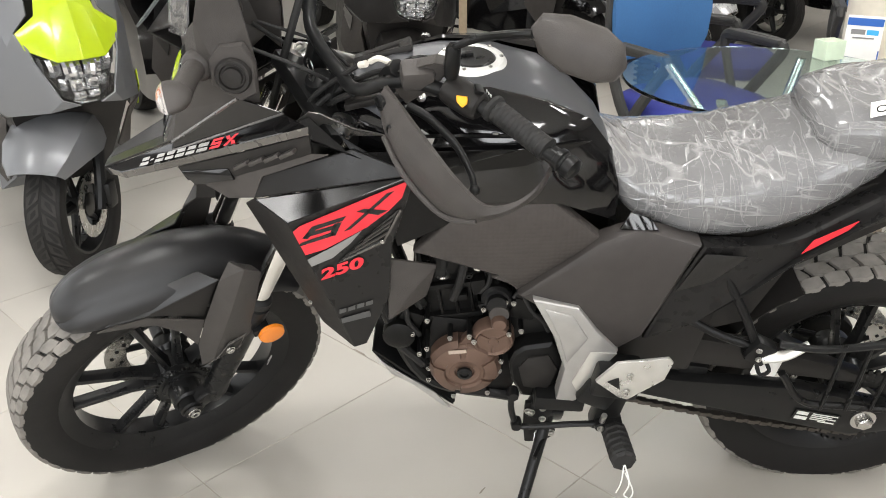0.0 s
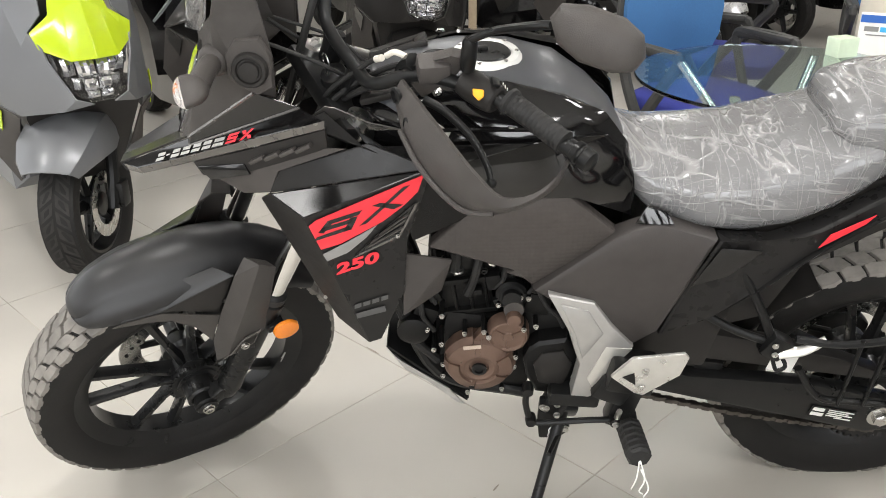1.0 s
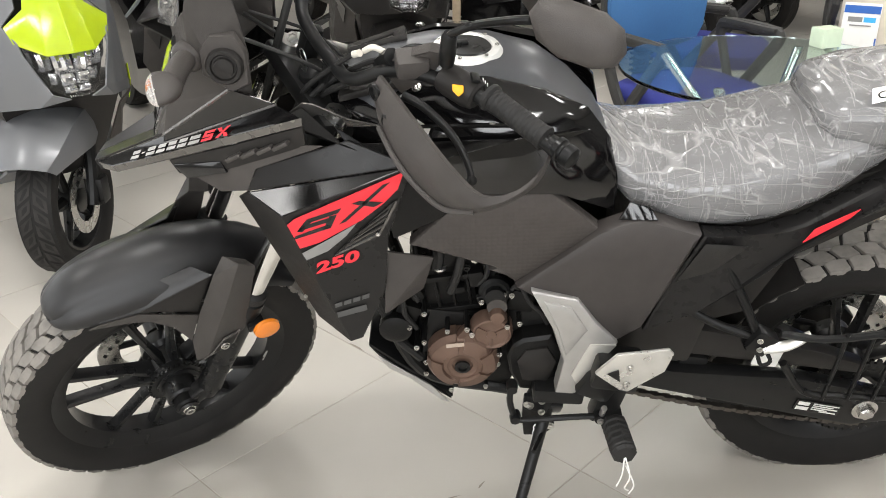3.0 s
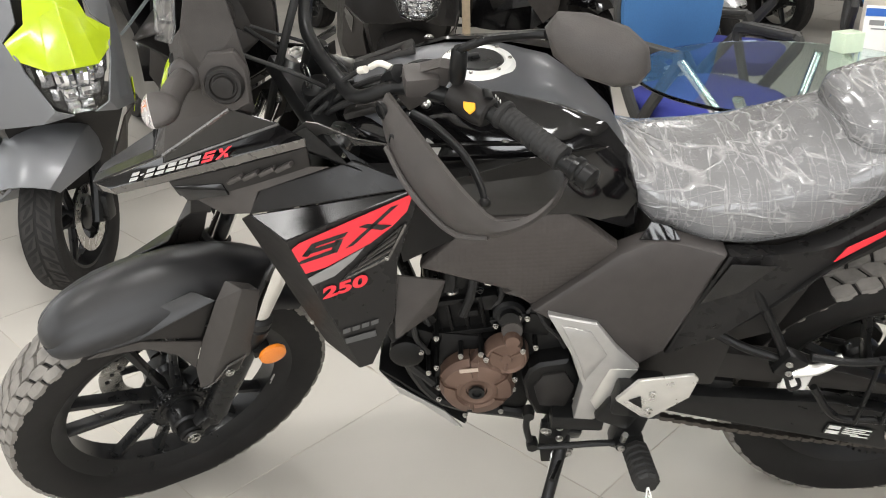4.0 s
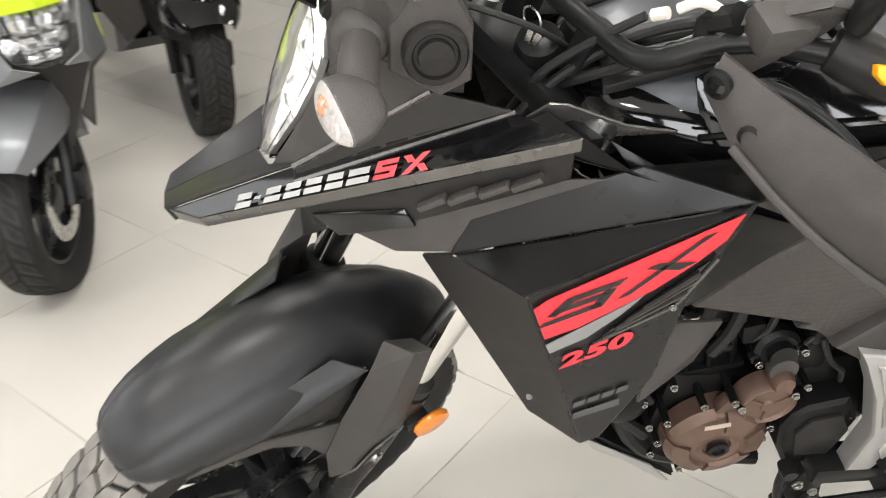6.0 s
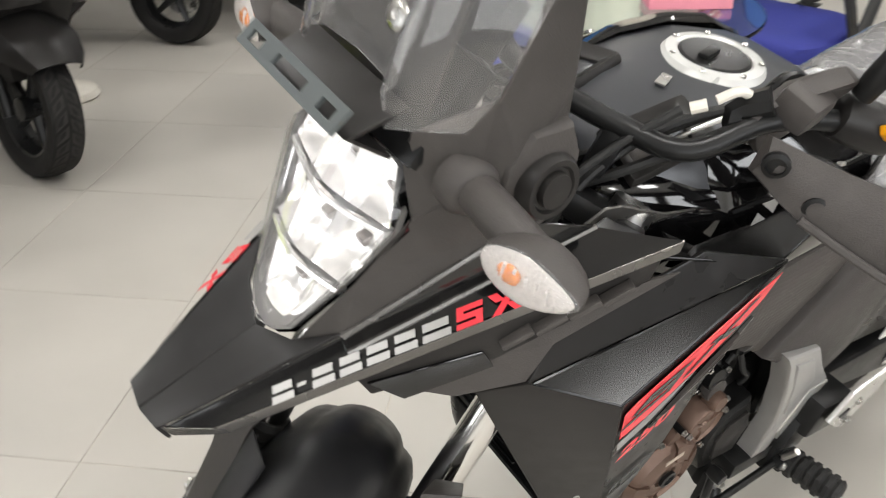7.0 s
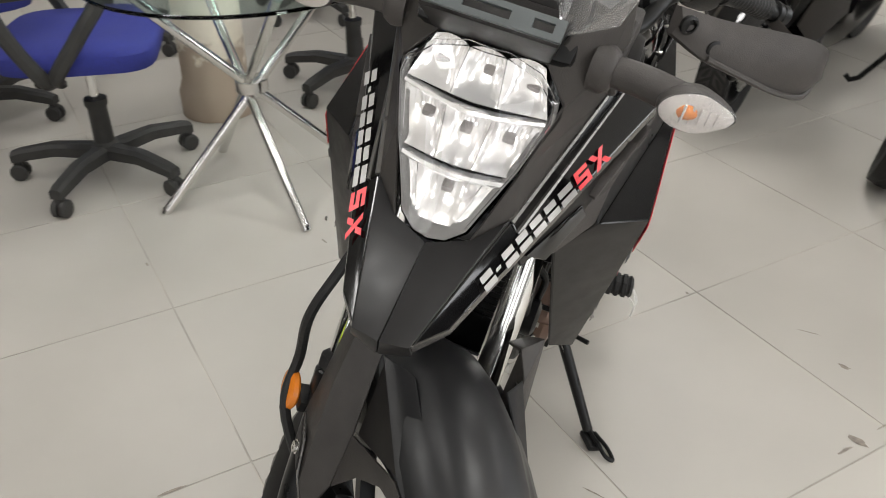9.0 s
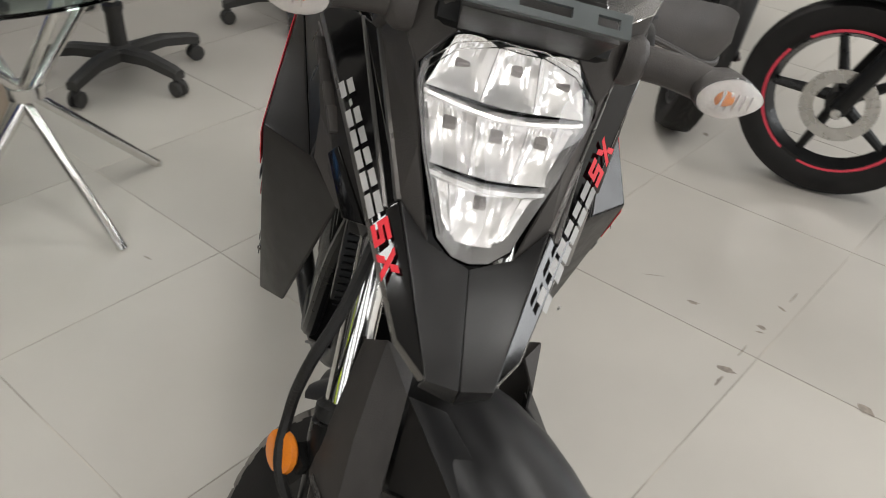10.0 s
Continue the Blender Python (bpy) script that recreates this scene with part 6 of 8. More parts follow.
part("label_bars", bm, WHITE, lab, kind="stuff")
bm = bmn()
lathe(bm, [(0.026, 0), (0.026, 0.004), (0.02, 0.005)], (0, -0.15, 0.314), (0, -1, 0), 24)
lathe(bm, [(0.0165, 0), (0.0165, 0.012), (0.012, 0.015), (0.0001, 0.015)], (0, -0.154, 0.314), (0, -1, 0), 6)
part("axle_nut", bm, STEEL, sw, "steel rear axle nut")
bm = bmn()
box(bm, (-0.23, -0.155, 0.47), (0.05, 0.003, 0.045), (0, 10, 0), 0.001)
part("paper_tag", bm, PAPER, bike, "white paper tag by the chain guard")
bm = bmn()
plate(bm, [(-0.43, 0.50), (-0.37, 0.525), (-0.25, 0.50), (-0.10, 0.455), (-0.02, 0.42), (-0.02, 0.40), (-0.20, 0.43), (-0.41, 0.465)], -0.135, -0.10, 0.006)
part("chain_guard", bm, PLASTIC, bike, "black chain guard")
bm = bmn()
for z0_, z1_ in ((0.365, 0.235),):
    n = 44
    a, b = Vector((-0.56, -0.118, z0_)), Vector((0.02, -0.118, z1_))
    for k in range(n):
        c = a.lerp(b, (k + 0.5) / n)
        c.z -= 0.015 * math.sin(math.pi * (k + 0.5) / n) * (1 if z0_ < 0.4 else 0)
        w = 0.009 if k % 2 else 0.014
        box(bm, c, (0.0165, w, 0.010), (0, 13 if z0_ < 0.4 else 4, 0))
part("chain", bm, mat("chain_steel", (0.10, 0.09, 0.08), 0.45, metal=0.8, vary=0.3), bike, "dark drive chain", kind="stuff")
bm = lathe(bmn(), [(0.06, -0.118), (0.098, -0.118), (0.098, -0.112), (0.06, -0.112)], (0, 0, 0.314), (0, 1, 0), 48, closed=True)
for k in range(40):
    t = 2 * math.pi * k / 40
    box(bm, Vector((0.101 * math.cos(t), -0.115, 0.314 + 0.101 * math.sin(t))), (0.010, 0.006, 0.008), (0, -math.degrees(t), 0))
part("rear_sprocket", bm, BLACKMETAL, rw, "dark rear sprocket")
# passenger footrest and its stays
bm = bmn()
tube(bm, [(-0.36, -0.165, 0.72), (-0.31, -0.175, 0.63), (-0.272, -0.18, 0.55)], 0.0085, 10, 4)
tube(bm, [(-0.45, -0.165, 0.64), (-0.36, -0.172, 0.58), (-0.272, -0.18, 0.545)], 0.0085, 10, 4)
box(bm, (-0.268, -0.185, 0.545), (0.045, 0.03, 0.05), (0, 30, 0), 0.006)
tube(bm, [(-0.27, -0.19, 0.52), (-0.26, -0.20, 0.495), (-0.245, -0.20, 0.505), (-0.255, -0.19, 0.525)], 0.004, 8, 4)
ps = part("passenger_footrest_stay", bm, BLACKMETAL, bike, "black tubular footrest stay")
bm = bmn()
tube(bm, [(-0.262, -0.195, 0.535), (-0.225, -0.205, 0.55), (-0.188, -0.205, 0.578)], (0.012, 0.008), 10, 4, 0.6)
part("passenger_peg", bm, ALUM, ps, "folded alloy passenger peg")
for c in ((-0.275, -0.203, 0.56), (-0.272, -0.203, 0.538)):
    bm = bmn()
    bolt(bm, c, (0, -1, 0), 0.005, 0.004)
    part("bolt", bm, STEEL, ps)
bm = bmn()
tube(bm, [(-0.24, -0.20, 0.575), (-0.16, -0.215, 0.575), (-0.04, -0.22, 0.595), (0.10, -0.22, 0.60), (0.22, -0.21, 0.57), (0.27, -0.20, 0.50), (0.25, -0.20, 0.42), (0.10, -0.205, 0.40), (-0.10, -0.205, 0.415), (-0.17, -0.205, 0.43), (-0.22, -0.20, 0.50)], 0.0075, 8, 5)
gd = part("leg_guard", bm, BLACKMETAL, bike, "black tubular guard beside the rear wheel")
for k in range(8):
    x = -0.13 + 0.048 * k
    bm = bmn()
    tube(bm, [(x, -0.21, 0.41), (x, -0.216, 0.50), (x, -0.219, 0.59)], 0.0045, 6, 2)
    part("guard_bar", bm, BLACKMETAL, gd)
bm = bmn()
secs = []
for th in range(40, 171, 10):
    t = radians(th)
    secs.append([Vector((0.345 * math.cos(t) * (1 - 0.04 * abs(yy)), yy * 0.085, 0.314 + 0.345 * math.sin(t) * (1 - 0.06 * abs(yy)))) for yy in (-1, -0.8, -0.4, 0, 0.4, 0.8, 1)])
loft(bm, secs[8:], closed=False, caps=False)
bmesh.ops.recalc_face_normals(bm, faces=bm.faces)
bmesh.ops.solidify(bm, geom=bm.faces[:], thickness=0.004)
part("tyre_hugger", bm, PLASTIC, bike, "black tyre hugger", sharp=40)
bm = bmn()
cyl(bm, (-0.36, 0, 0.42), (-0.33, 0, 0.72), 0.03)
for k in range(9):
    lathe(bm, [(0.04, -0.006), (0.044, 0), (0.04, 0.006)], (-0.36 + 0.003 * k, 0, 0.45 + 0.026 * k), (0.1, 0, 1), 16)
part("rear_shock", bm, BLACKMETAL, bike, "rear shock absorber")

# ---- handlebar, controls, guards, mirrors: built straight, then turned with the forks ----
bm = bmn()
tube(bm, [(-0.885, 0.42, 1.142), (-0.940, 0.28, 1.163), (-0.985, 0.18, 1.155), (-1.04, 0.10, 1.088), (-1.052, 0.045, 1.074), (-1.052, -0.045, 1.074), (-1.05, -0.11, 1.088), (-0.998, -0.162, 1.127), (-0.936, -0.245, 1.136), (-0.908, -0.34, 1.142), (-0.885, -0.42, 1.142)], 0.011, 12, 6)
hb = part("handlebar", bm, BLACKMETAL, bike, "black tubular handlebar turned to one side", m=STEER)
for s in (-1, 1):
    part("bar_riser", box(bmn(), (-1.053, 0.045 * s, 1.047), (0.034, 0.026, 0.06), (0, 20, 0), 0.008), BLACKMETAL, hb, "", m=STEER)
for s in (-1, 1):
    g0, g1 = Vector((-0.927, 0.294 * s, 1.159)), Vector((-0.887, 0.398 * s, 1.143))
    if s < 0:
        g0 = g1 - (g1 - Vector((-0.922, -0.266, 1.147))).normalized() * 0.112
    d = (g1 - g0).normalized()
    bm = bmn()
    prof = [(0.013, -0.004), (0.021, 0.0), (0.021, 0.006)]
    for k in range(12):
        prof += [(0.0168, 0.009 + 0.0078 * k), (0.0178, 0.0118 + 0.0078 * k), (0.0168, 0.0146 + 0.0078 * k)]
    prof += [(0.0185, 0.106), (0.0185, 0.110), (0.013, 0.112)]
    lathe(bm, prof, g0, d, 20)
    grip = part("grip", bm, GRIPRUB, hb, "ribbed black rubber grip", m=STEER)
    bm = lathe(bmn(), [(0.0125, 0.0), (0.0125, 0.01), (0.017, 0.012), (0.0175, 0.02), (0.015, 0.022), (0.015, 0.026), (0.0165, 0.028), (0.0165, 0.042), (0.010, 0.046), (0.0001, 0.046)], g1 + d * 0.006, d, 20)
    part("bar_end", bm, BLACKMETAL, hb, "black bar end weight", m=STEER)
    sw0 = Vector((-0.943, 0.276, 1.150)) if s > 0 else Vector((-0.935, -0.243, 1.135))
    bm = bmn()
    bd = Vector((0.38, 0.92 * s, -0.05)).normalized()
    lathe(bm, [(0.014, -0.036), (0.022, -0.032), (0.0245, -0.018), (0.0245, 0.016), (0.022, 0.028), (0.018, 0.032)], sw0, bd, 20)
    sg_ = part("switch_housing", bm, PLASTIC, hb, "black switch housing", m=STEER)
    if s < 0:
        bm = bmn()
        plate(bm, [(-0.009, 0.0075), (0.008, 0.007), (0.009, -0.003), (0.002, -0.010), (-0.0075, -0.002)], -0.005, 0.005, 0.002, Matrix.Translation(sw0 + Vector((-0.434, -0.62, 0.654)) * 0.029 + Vector((-0.004, 0, -0.004))) @ Vector((0.434, 0.62, -0.654)).to_track_quat('Y', 'Z').to_matrix().to_4x4())
        part("yellow_switch", bm, YELLOW, sg_, "yellow switch", m=STEER)
        bm = bmn()
        box(bm, sw0 + Vector((0.012, -0.018, 0.027)), (0.013, 0.018, 0.006), (0, 20, -20), 0.002)
        part("dip_switch", bm, BLACKMETAL, sg_, m=STEER)
        bm = bmn()
        for k in range(3):
            box(bm, sw0 + Vector((0.0285, -0.027 + 0.006 * k, 0.014)), (0.001, 0.004, 0.004), (0, 0, -20))
        part("switch_marking", bm, WHITE, sg_, m=STEER, kind="stuff")
    # lever perch: an angular bracket up to the mirror, then the lever
    f = lambda L: [(x, y * s, z) for x, y, z in L]
    bm = bmn()
    shell(bm, f([(-1.024, -0.165, 1.134), (-1.000, -0.190, 1.090), (-0.960, -0.215, 1.135), (-0.946, -0.232, 1.180), (-0.972, -0.222, 1.190), (-1.010, -0.172, 1.145)]) if s > 0 else [(-1.024, -0.165, 1.134), (-1.000, -0.190, 1.090), (-0.960, -0.215, 1.135), (-0.946, -0.232, 1.180), (-0.972, -0.222, 1.190), (-1.010, -0.172, 1.145)], [(0, 1, 2, 3, 4, 5)], 0.022, 0.005)
    if s > 0:
        bm.transform(Matrix.Diagonal((1, -1, 1, 1)))
    box(bm, (-0.985, 0.195 * s, 1.152), (0.05, 0.04, 0.034), (0, 0, 20 * s), 0.008)
    if s > 0:
        bm.free()
        bm = box(bmn(), (-0.985, 0.195, 1.152), (0.04, 0.03, 0.026), (0, 0, 20), 0.008)
    if s < 0:
        bmesh.ops.translate(bm, verts=bm.verts[:], vec=(0.004, 0.018, -0.006))
    perch = part("lever_perch", bm, PLASTIC2, hb, "charcoal lever bracket", m=STEER)
    bm = bmn()
    tube(bm, [(-1.008, 0.20 * s, 1.112), (-0.991, 0.235 * s, 1.110), (-0.972, 0.285 * s, 1.091), (-0.970, 0.33 * s, 1.071), (-0.974, 0.35 * s, 1.058)], (0.0075, 0.0048), 10, 5, 0.7)
    blob(bm, (-0.974, 0.352 * s, 1.056), (0.008, 0.009, 0.008), 2)
    part("lever", bm, BLACKMETAL, hb, "black hand lever", m=STEER)
    # hand guard: one swept strip from the bracket round to the bar end
    top = [(-1.030, 0.165, 1.132), (-1.034, 0.235, 1.140), (-1.042, 0.30, 1.156), (-1.048, 0.36, 1.168), (-1.043, 0.405, 1.162), (-1.018, 0.437, 1.133), (-0.975, 0.447, 1.127), (-0.93, 0.440, 1.134), (-0.885, 0.412, 1.143)]
    bot = [(-1.042, 0.168, 1.098), (-1.058, 0.225, 1.088), (-1.066, 0.29, 1.087), (-1.062, 0.35, 1.084), (-1.050, 0.405, 1.088), (-1.022, 0.437, 1.100), (-0.98, 0.450, 1.110), (-0.932, 0.444, 1.118), (-0.89, 0.416, 1.130)]
    secs = []
    for a, b in zip(smooth_path(top, 3), smooth_path(bot, 3)):
        a, b = Vector((a[0], a[1] * s, a[2])), Vector((b[0], b[1] * s, b[2]))
        m_ = (a + b) / 2 + Vector((-0.007, 0.004 * s, 0.004))
        inn = Vector((0.007, -0.003 * s, -0.004))
        secs.append([a + inn, a, a.lerp(m_, 0.6), m_, b.lerp(m_, 0.5), b, b + inn, (a + b) / 2 + inn])
    bm = bmn()
    loft(bm, secs)
    hg = part("hand_guard", bm, PLASTIC2, hb, "charcoal plastic hand guard", sharp=48, m=STEER)
    lip = [(x - 0.004, y * s, z + 0.004) for x, y, z in bot[1:6]]
    part("guard_lip", tube(bmn(), lip, 0.0045, 8, 4, 0.8), PLASTIC2, hg, "raised lower lip of the guard", m=STEER)
    for c in ((-1.036, 0.180, 1.118), (-1.042, 0.232, 1.104)):
        bm = lathe(bmn(), [(0.013, 0.0), (0.013, 0.005), (0.009, 0.0065), (0.0085, 0.002), (0.003, 0.002), (0.0001, 0.003)], Vector((c[0] - 0.007, c[1] * s, c[2])), (-1, 0.1 * s, 0.1), 16)
        part("guard_bolt", bm, BLACKMETAL, hg, "", m=STEER)
    bm = bmn()
    tube(bm, [(-1.018, 0.15 * s, 1.105), (-1.005, 0.13 * s, 1.12), (-1.0, 0.15 * s, 1.145)], 0.014, 8, 3)
    part("guard_clamp", bm, BLACKMETAL, hg, "", m=STEER)
    # mirror
    bm = bmn()
    lathe(bm, [(0.011, -0.02), (0.0125, 0.0), (0.0115, 0.03), (0.008, 0.036)], (-0.947, 0.220 * s, 1.185), (0.02, 0.0, 1), 14)
    tube(bm, [(-0.947, 0.219 * s, 1.20), (-0.946, 0.222 * s, 1.218), (-0.941, 0.231 * s, 1.230), (-0.921, 0.25 * s, 1.248), (-0.912, 0.32 * s, 1.302), (-0.905, 0.345 * s, 1.318)], 0.0062, 10, 5)
    mir = part("mirror", bm, BLACKMETAL, hb, "black mirror on a bent stem", m=STEER)
    if s < 0:
        # the left mirror is swung round so that its shell faces outward
        MM = STEER.inverted() @ Matrix.Translation((-0.684, -0.42, 1.260)) @ Matrix(((0.30, -0.95, 0.0, 0), (0.95, 0.30, 0.10, 0), (0.05, 0.22, 0.97, 0), (0, 0, 0, 1))) @ Matrix.Scale(0.72, 4)
    else:
        MM = Matrix.Translation((-0.905, 0.41, 1.352)) @ Euler((radians(-18), radians(10), radians(8))).to_matrix().to_4x4()
    bm = bmn()
    ol = [(-0.078, -0.006), (-0.072, 0.026), (-0.04, 0.044), (0.02, 0.046), (0.066, 0.034), (0.082, 0.008), (0.070, -0.026), (0.03, -0.046), (-0.03, -0.046), (-0.064, -0.032)]
    secs = [[Vector((dx, y * k, z * k)) for y, z in ol] for dx, k in ((-0.034, 0.35), (-0.028, 0.7), (-0.014, 0.93), (0.0, 1.0), (0.010, 0.985), (0.011, 0.93))]
    loft(bm, secs)
    smooth_mesh(bm, 1)
    bm.transform(MM)
    part("mirror_shell", bm, PLASTIC2, mir, "moulded charcoal mirror shell", sharp=40, m=STEER)
    bm = bmn()
    bm.faces.new([bm.verts.new((0.0125, y * 0.92, z * 0.92)) for y, z in ol])
    bm.transform(MM)
    part("mirror_glass", bm, mat("mirror_glass", (0.85, 0.86, 0.87), 0.03, metal=1.0, vary=0.0, rvary=0.0), mir, "mirror glass", m=STEER)

# cables with the pale sleeve, clutch cable, brake reservoir
for P, r_ in (([(-1.036, -0.084, 1.112), (-1.065, -0.054, 1.068), (-1.098, -0.031, 1.023), (-1.119, -0.016, 0.959)], 0.0045), ([(-0.991, -0.16, 1.115), (-1.005, -0.123, 1.119), (-1.032, -0.079, 1.079), (-1.078, -0.046, 1.029), (-1.129, -0.036, 0.979)], 0.005),
              ([(-0.99, -0.16, 1.13), (-1.03, -0.12, 1.095), (-1.07, -0.06, 1.03), (-1.07, 0.0, 0.95)], 0.0055), ([(-0.95, 0.17, 1.15), (-1.02, 0.14, 1.13), (-1.09, 0.09, 1.04), (-1.13, 0.10, 0.9)], 0.007),
              ([(-0.96, -0.17, 1.14), (-0.985, -0.12, 1.10), (-1.03, -0.07, 1.06), (-1.04, -0.02, 1.0)], 0.005)):
    part("control_cable", tube(bmn(), P, r_, 8), GRIPRUB, hb, "black control cable", m=STEER)
part("hose_loop", tube(bmn(), [(-1.012, -0.13, 1.112), (-0.983, -0.145, 1.144), (-0.96, -0.154, 1.151), (-0.935, -0.172, 1.144), (-0.922, -0.20, 1.128)], 0.0062, 10, 6), BLACKMETAL, hb, "black looped hose", m=STEER)
part("cable_sleeve", tube(bmn(), [(-1.025, -0.106, 1.132), (-1.015, -0.119, 1.145), (-0.997, -0.134, 1.135), (-0.985, -0.139, 1.117)], 0.0048, 10, 6), CREAM, hb, "cream cable sleeve", m=STEER)
part("cable_band", cyl(bmn(), (-1.03, -0.101, 1.126), (-1.035, -0.09, 1.117), 0.0058, seg=10), CREAM, hb, "", m=STEER)
part("cable_boot", tube(bmn(), [(-0.985, -0.139, 1.117), (-0.977, -0.149, 1.094), (-0.973, -0.154, 1.084)], 0.009, 10, 4), GRIPRUB, hb, "black rubber cable boot", m=STEER)
part("cable_end", tube(bmn(), [(-1.025, -0.084, 1.052), (-1.012, -0.106, 1.082), (-1, -0.129, 1.112)], 0.0026, 8, 4), STEEL, hb, "bright cable end", m=STEER)
bm = lathe(bmn(), [(0.02, -0.03), (0.024, 0.0), (0.024, 0.02), (0.02, 0.024), (0.0001, 0.025)], (-0.99, 0.19, 1.18), (0, 0, 1), 18)
part("brake_reservoir", bm, BLACKMETAL, hb, "", m=STEER)
# ignition lock with keys
bm = lathe(bmn(), [(0.024, -0.06), (0.026, 0.0), (0.022, 0.012), (0.012, 0.016), (0.0001, 0.016)], (-1.070, 0.0, 1.022), (-0.3, 0, 1), 20)
lock = part("ignition_lock", bm, BLACKMETAL, bike, "ignition lock with hanging keys", m=STEER)
bm = lathe(bmn(), [(0.018, -0.004), (0.018, 0.003), (0.015, 0.005)], (-1.062, 0.098, 1.014), (-0.3, 0, 1), 24)
lathe(bm, [(0.0135, 0.003), (0.0135, 0.010), (0.012, 0.012), (0.008, 0.0115), (0.007, 0.008), (0.0001, 0.008)], (-1.062, 0.098, 1.014), (-0.3, 0, 1), 6)
part("stem_nut", bm, STEEL, bike, "chrome stem cap", m=STEER)
bm = bmn()
tube(bm, [Vector((-1.082, 0.006, 1.058)) + Vector((0.0, 0.013 * math.cos(t), 0.013 * math.sin(t))) for t in [k * math.pi / 8 for k in range(17)]], 0.0012, 6, 1)
box(bm, (-1.086, 0.003, 1.032), (0.002, 0.007, 0.045), (8, 0, 0))
box(bm, (-1.084, -0.004, 1.038), (0.002, 0.007, 0.035), (24, 0, 0))
part("keys", bm, STEEL, lock, "steel keys on a ring", m=STEER)

# ---- other vehicles ----
SCGREY = mat("grey_scooter_paint", (0.16, 0.164, 0.172), 0.42, metal=0.4, coat=0.2, vary=0.08, scale=600)
LIME = mat("lime_gloss_paint", (0.43, 0.56, 0.012), 0.2, coat=0.5, vary=0.05)
CELLGLASS = mat("silvered_lamp_cell", (0.62, 0.62, 0.62), 0.16, metal=0.85, vary=0.1, scale=200)
REDPAINT = mat("red_gloss_paint", (0.62, 0.02, 0.025), 0.34, coat=0.1, vary=0.05)
PINKRED = mat("red_rim_tape", (0.75, 0.06, 0.10), 0.35, vary=0.08)
BLUEBLACK = mat("dark_blue_paint", (0.012, 0.015, 0.03), 0.2, coat=0.5, vary=0.1)
SILVERPAINT = mat("silver_scooter_paint", (0.5, 0.5, 0.5), 0.3, metal=0.4, coat=0.2, vary=0.06)


def small_wheel(parent, name, c, R, w, rr, m, stripe=None, disc=1, spokes=5, lugs=0.42):
    """A wheel that rolls along y, axle along x."""
    root = part(name, lathe(bmn(), [(0.02, -0.05), (0.04, -0.048), (0.04, 0.048), (0.02, 0.05)], c, (1, 0, 0), 20), RIMBLACK, parent, m=m)
    prof = [(rr, -0.36 * w), (rr + 0.012, -0.45 * w), (R - 0.045, -0.52 * w)]
    for s in [x / 6 for x in range(-6, 7)]:
        prof.append((R - 0.004 - 0.5 * R * (1 - math.cos(s * 0.5 * w / (0.6 * R))), s * 0.5 * w))
    prof += [(R - 0.045, 0.52 * w), (rr + 0.012, 0.45 * w), (rr, 0.36 * w)]
    ty = part("tyre", lathe(bmn(), prof, c, (1, 0, 0), 48, closed=True), RUBBER, root, "black rubber tyre", m=m)
    bm = bmn()
    n = 30
    for k in range(n):
        for s in (-1, 1):
            q = []
            for ph, u in ((0.08, 0.035), (0.86, 0.05), (1.5, lugs), (0.72, lugs - 0.02)):
                a = (k + ph + (0.5 if s > 0 else 0)) * 2 * math.pi / n
                r = R - 0.004 - 0.5 * R * (1 - math.cos(u * w / (0.6 * R))) + 0.0025
                q.append(Vector((c[0] + s * u * w, c[1] + r * math.cos(a), c[2] + r * math.sin(a))))
            bm.faces.new([bm.verts.new(p) for p in q])
    part("tread", bm, TREADDARK, root, m=m, kind="stuff")
    hw = 0.37 * w
    part("rim", lathe(bmn(), [(rr + 0.01, -hw), (rr - 0.004, -hw + 0.006), (rr - 0.014, 0), (rr - 0.004, hw - 0.006), (rr + 0.01, hw), (rr - 0.008, hw), (rr - 0.028, 0), (rr - 0.008, -hw)], c, (1, 0, 0), 48, closed=True), RIMBLACK, root, m=m)
    if stripe:
        for s in (-1, 1):
            for a0, a1 in ((0.3, 2.2), (2.5, 4.1), (4.4, 6.2)):
                bm = bmn()
                P = [a0 + (a1 - a0) * k / 14 for k in range(15)]
                loft(bm, [[Vector((c[0] + s * (hw + 0.002), c[1] + r * math.cos(a), c[2] + r * math.sin(a))) for r in (rr - 0.004, rr + 0.009)] for a in P], closed=False, caps=False)
                part("rim_tape", bm, stripe, root, "red rim tape", m=m)
    for k in range(spokes):
        t = 2 * math.pi * k / spokes + 0.4
        bm = bmn()
        a, b = Vector((c[0], c[1] + 0.03 * math.cos(t), c[2] + 0.03 * math.sin(t))), Vector((c[0], c[1] + (rr - 0.018) * math.cos(t + 0.15), c[2] + (rr - 0.018) * math.sin(t + 0.15)))
        tube(bm, [a, a.lerp(b, 0.5), b], (0.016, 0.011), 8, 1, 1.3)
        part("spoke", bm, RIMBLACK, root, m=m)
    if disc:
        bm = lathe(bmn(), [(0.07, 0.055 * disc), (0.11, 0.055 * disc), (0.11, 0.059 * disc), (0.07, 0.059 * disc)], c, (1, 0, 0), 36, closed=True)
        part("brake_disc", bm, STEEL, root, "steel brake disc", m=m)
    return root


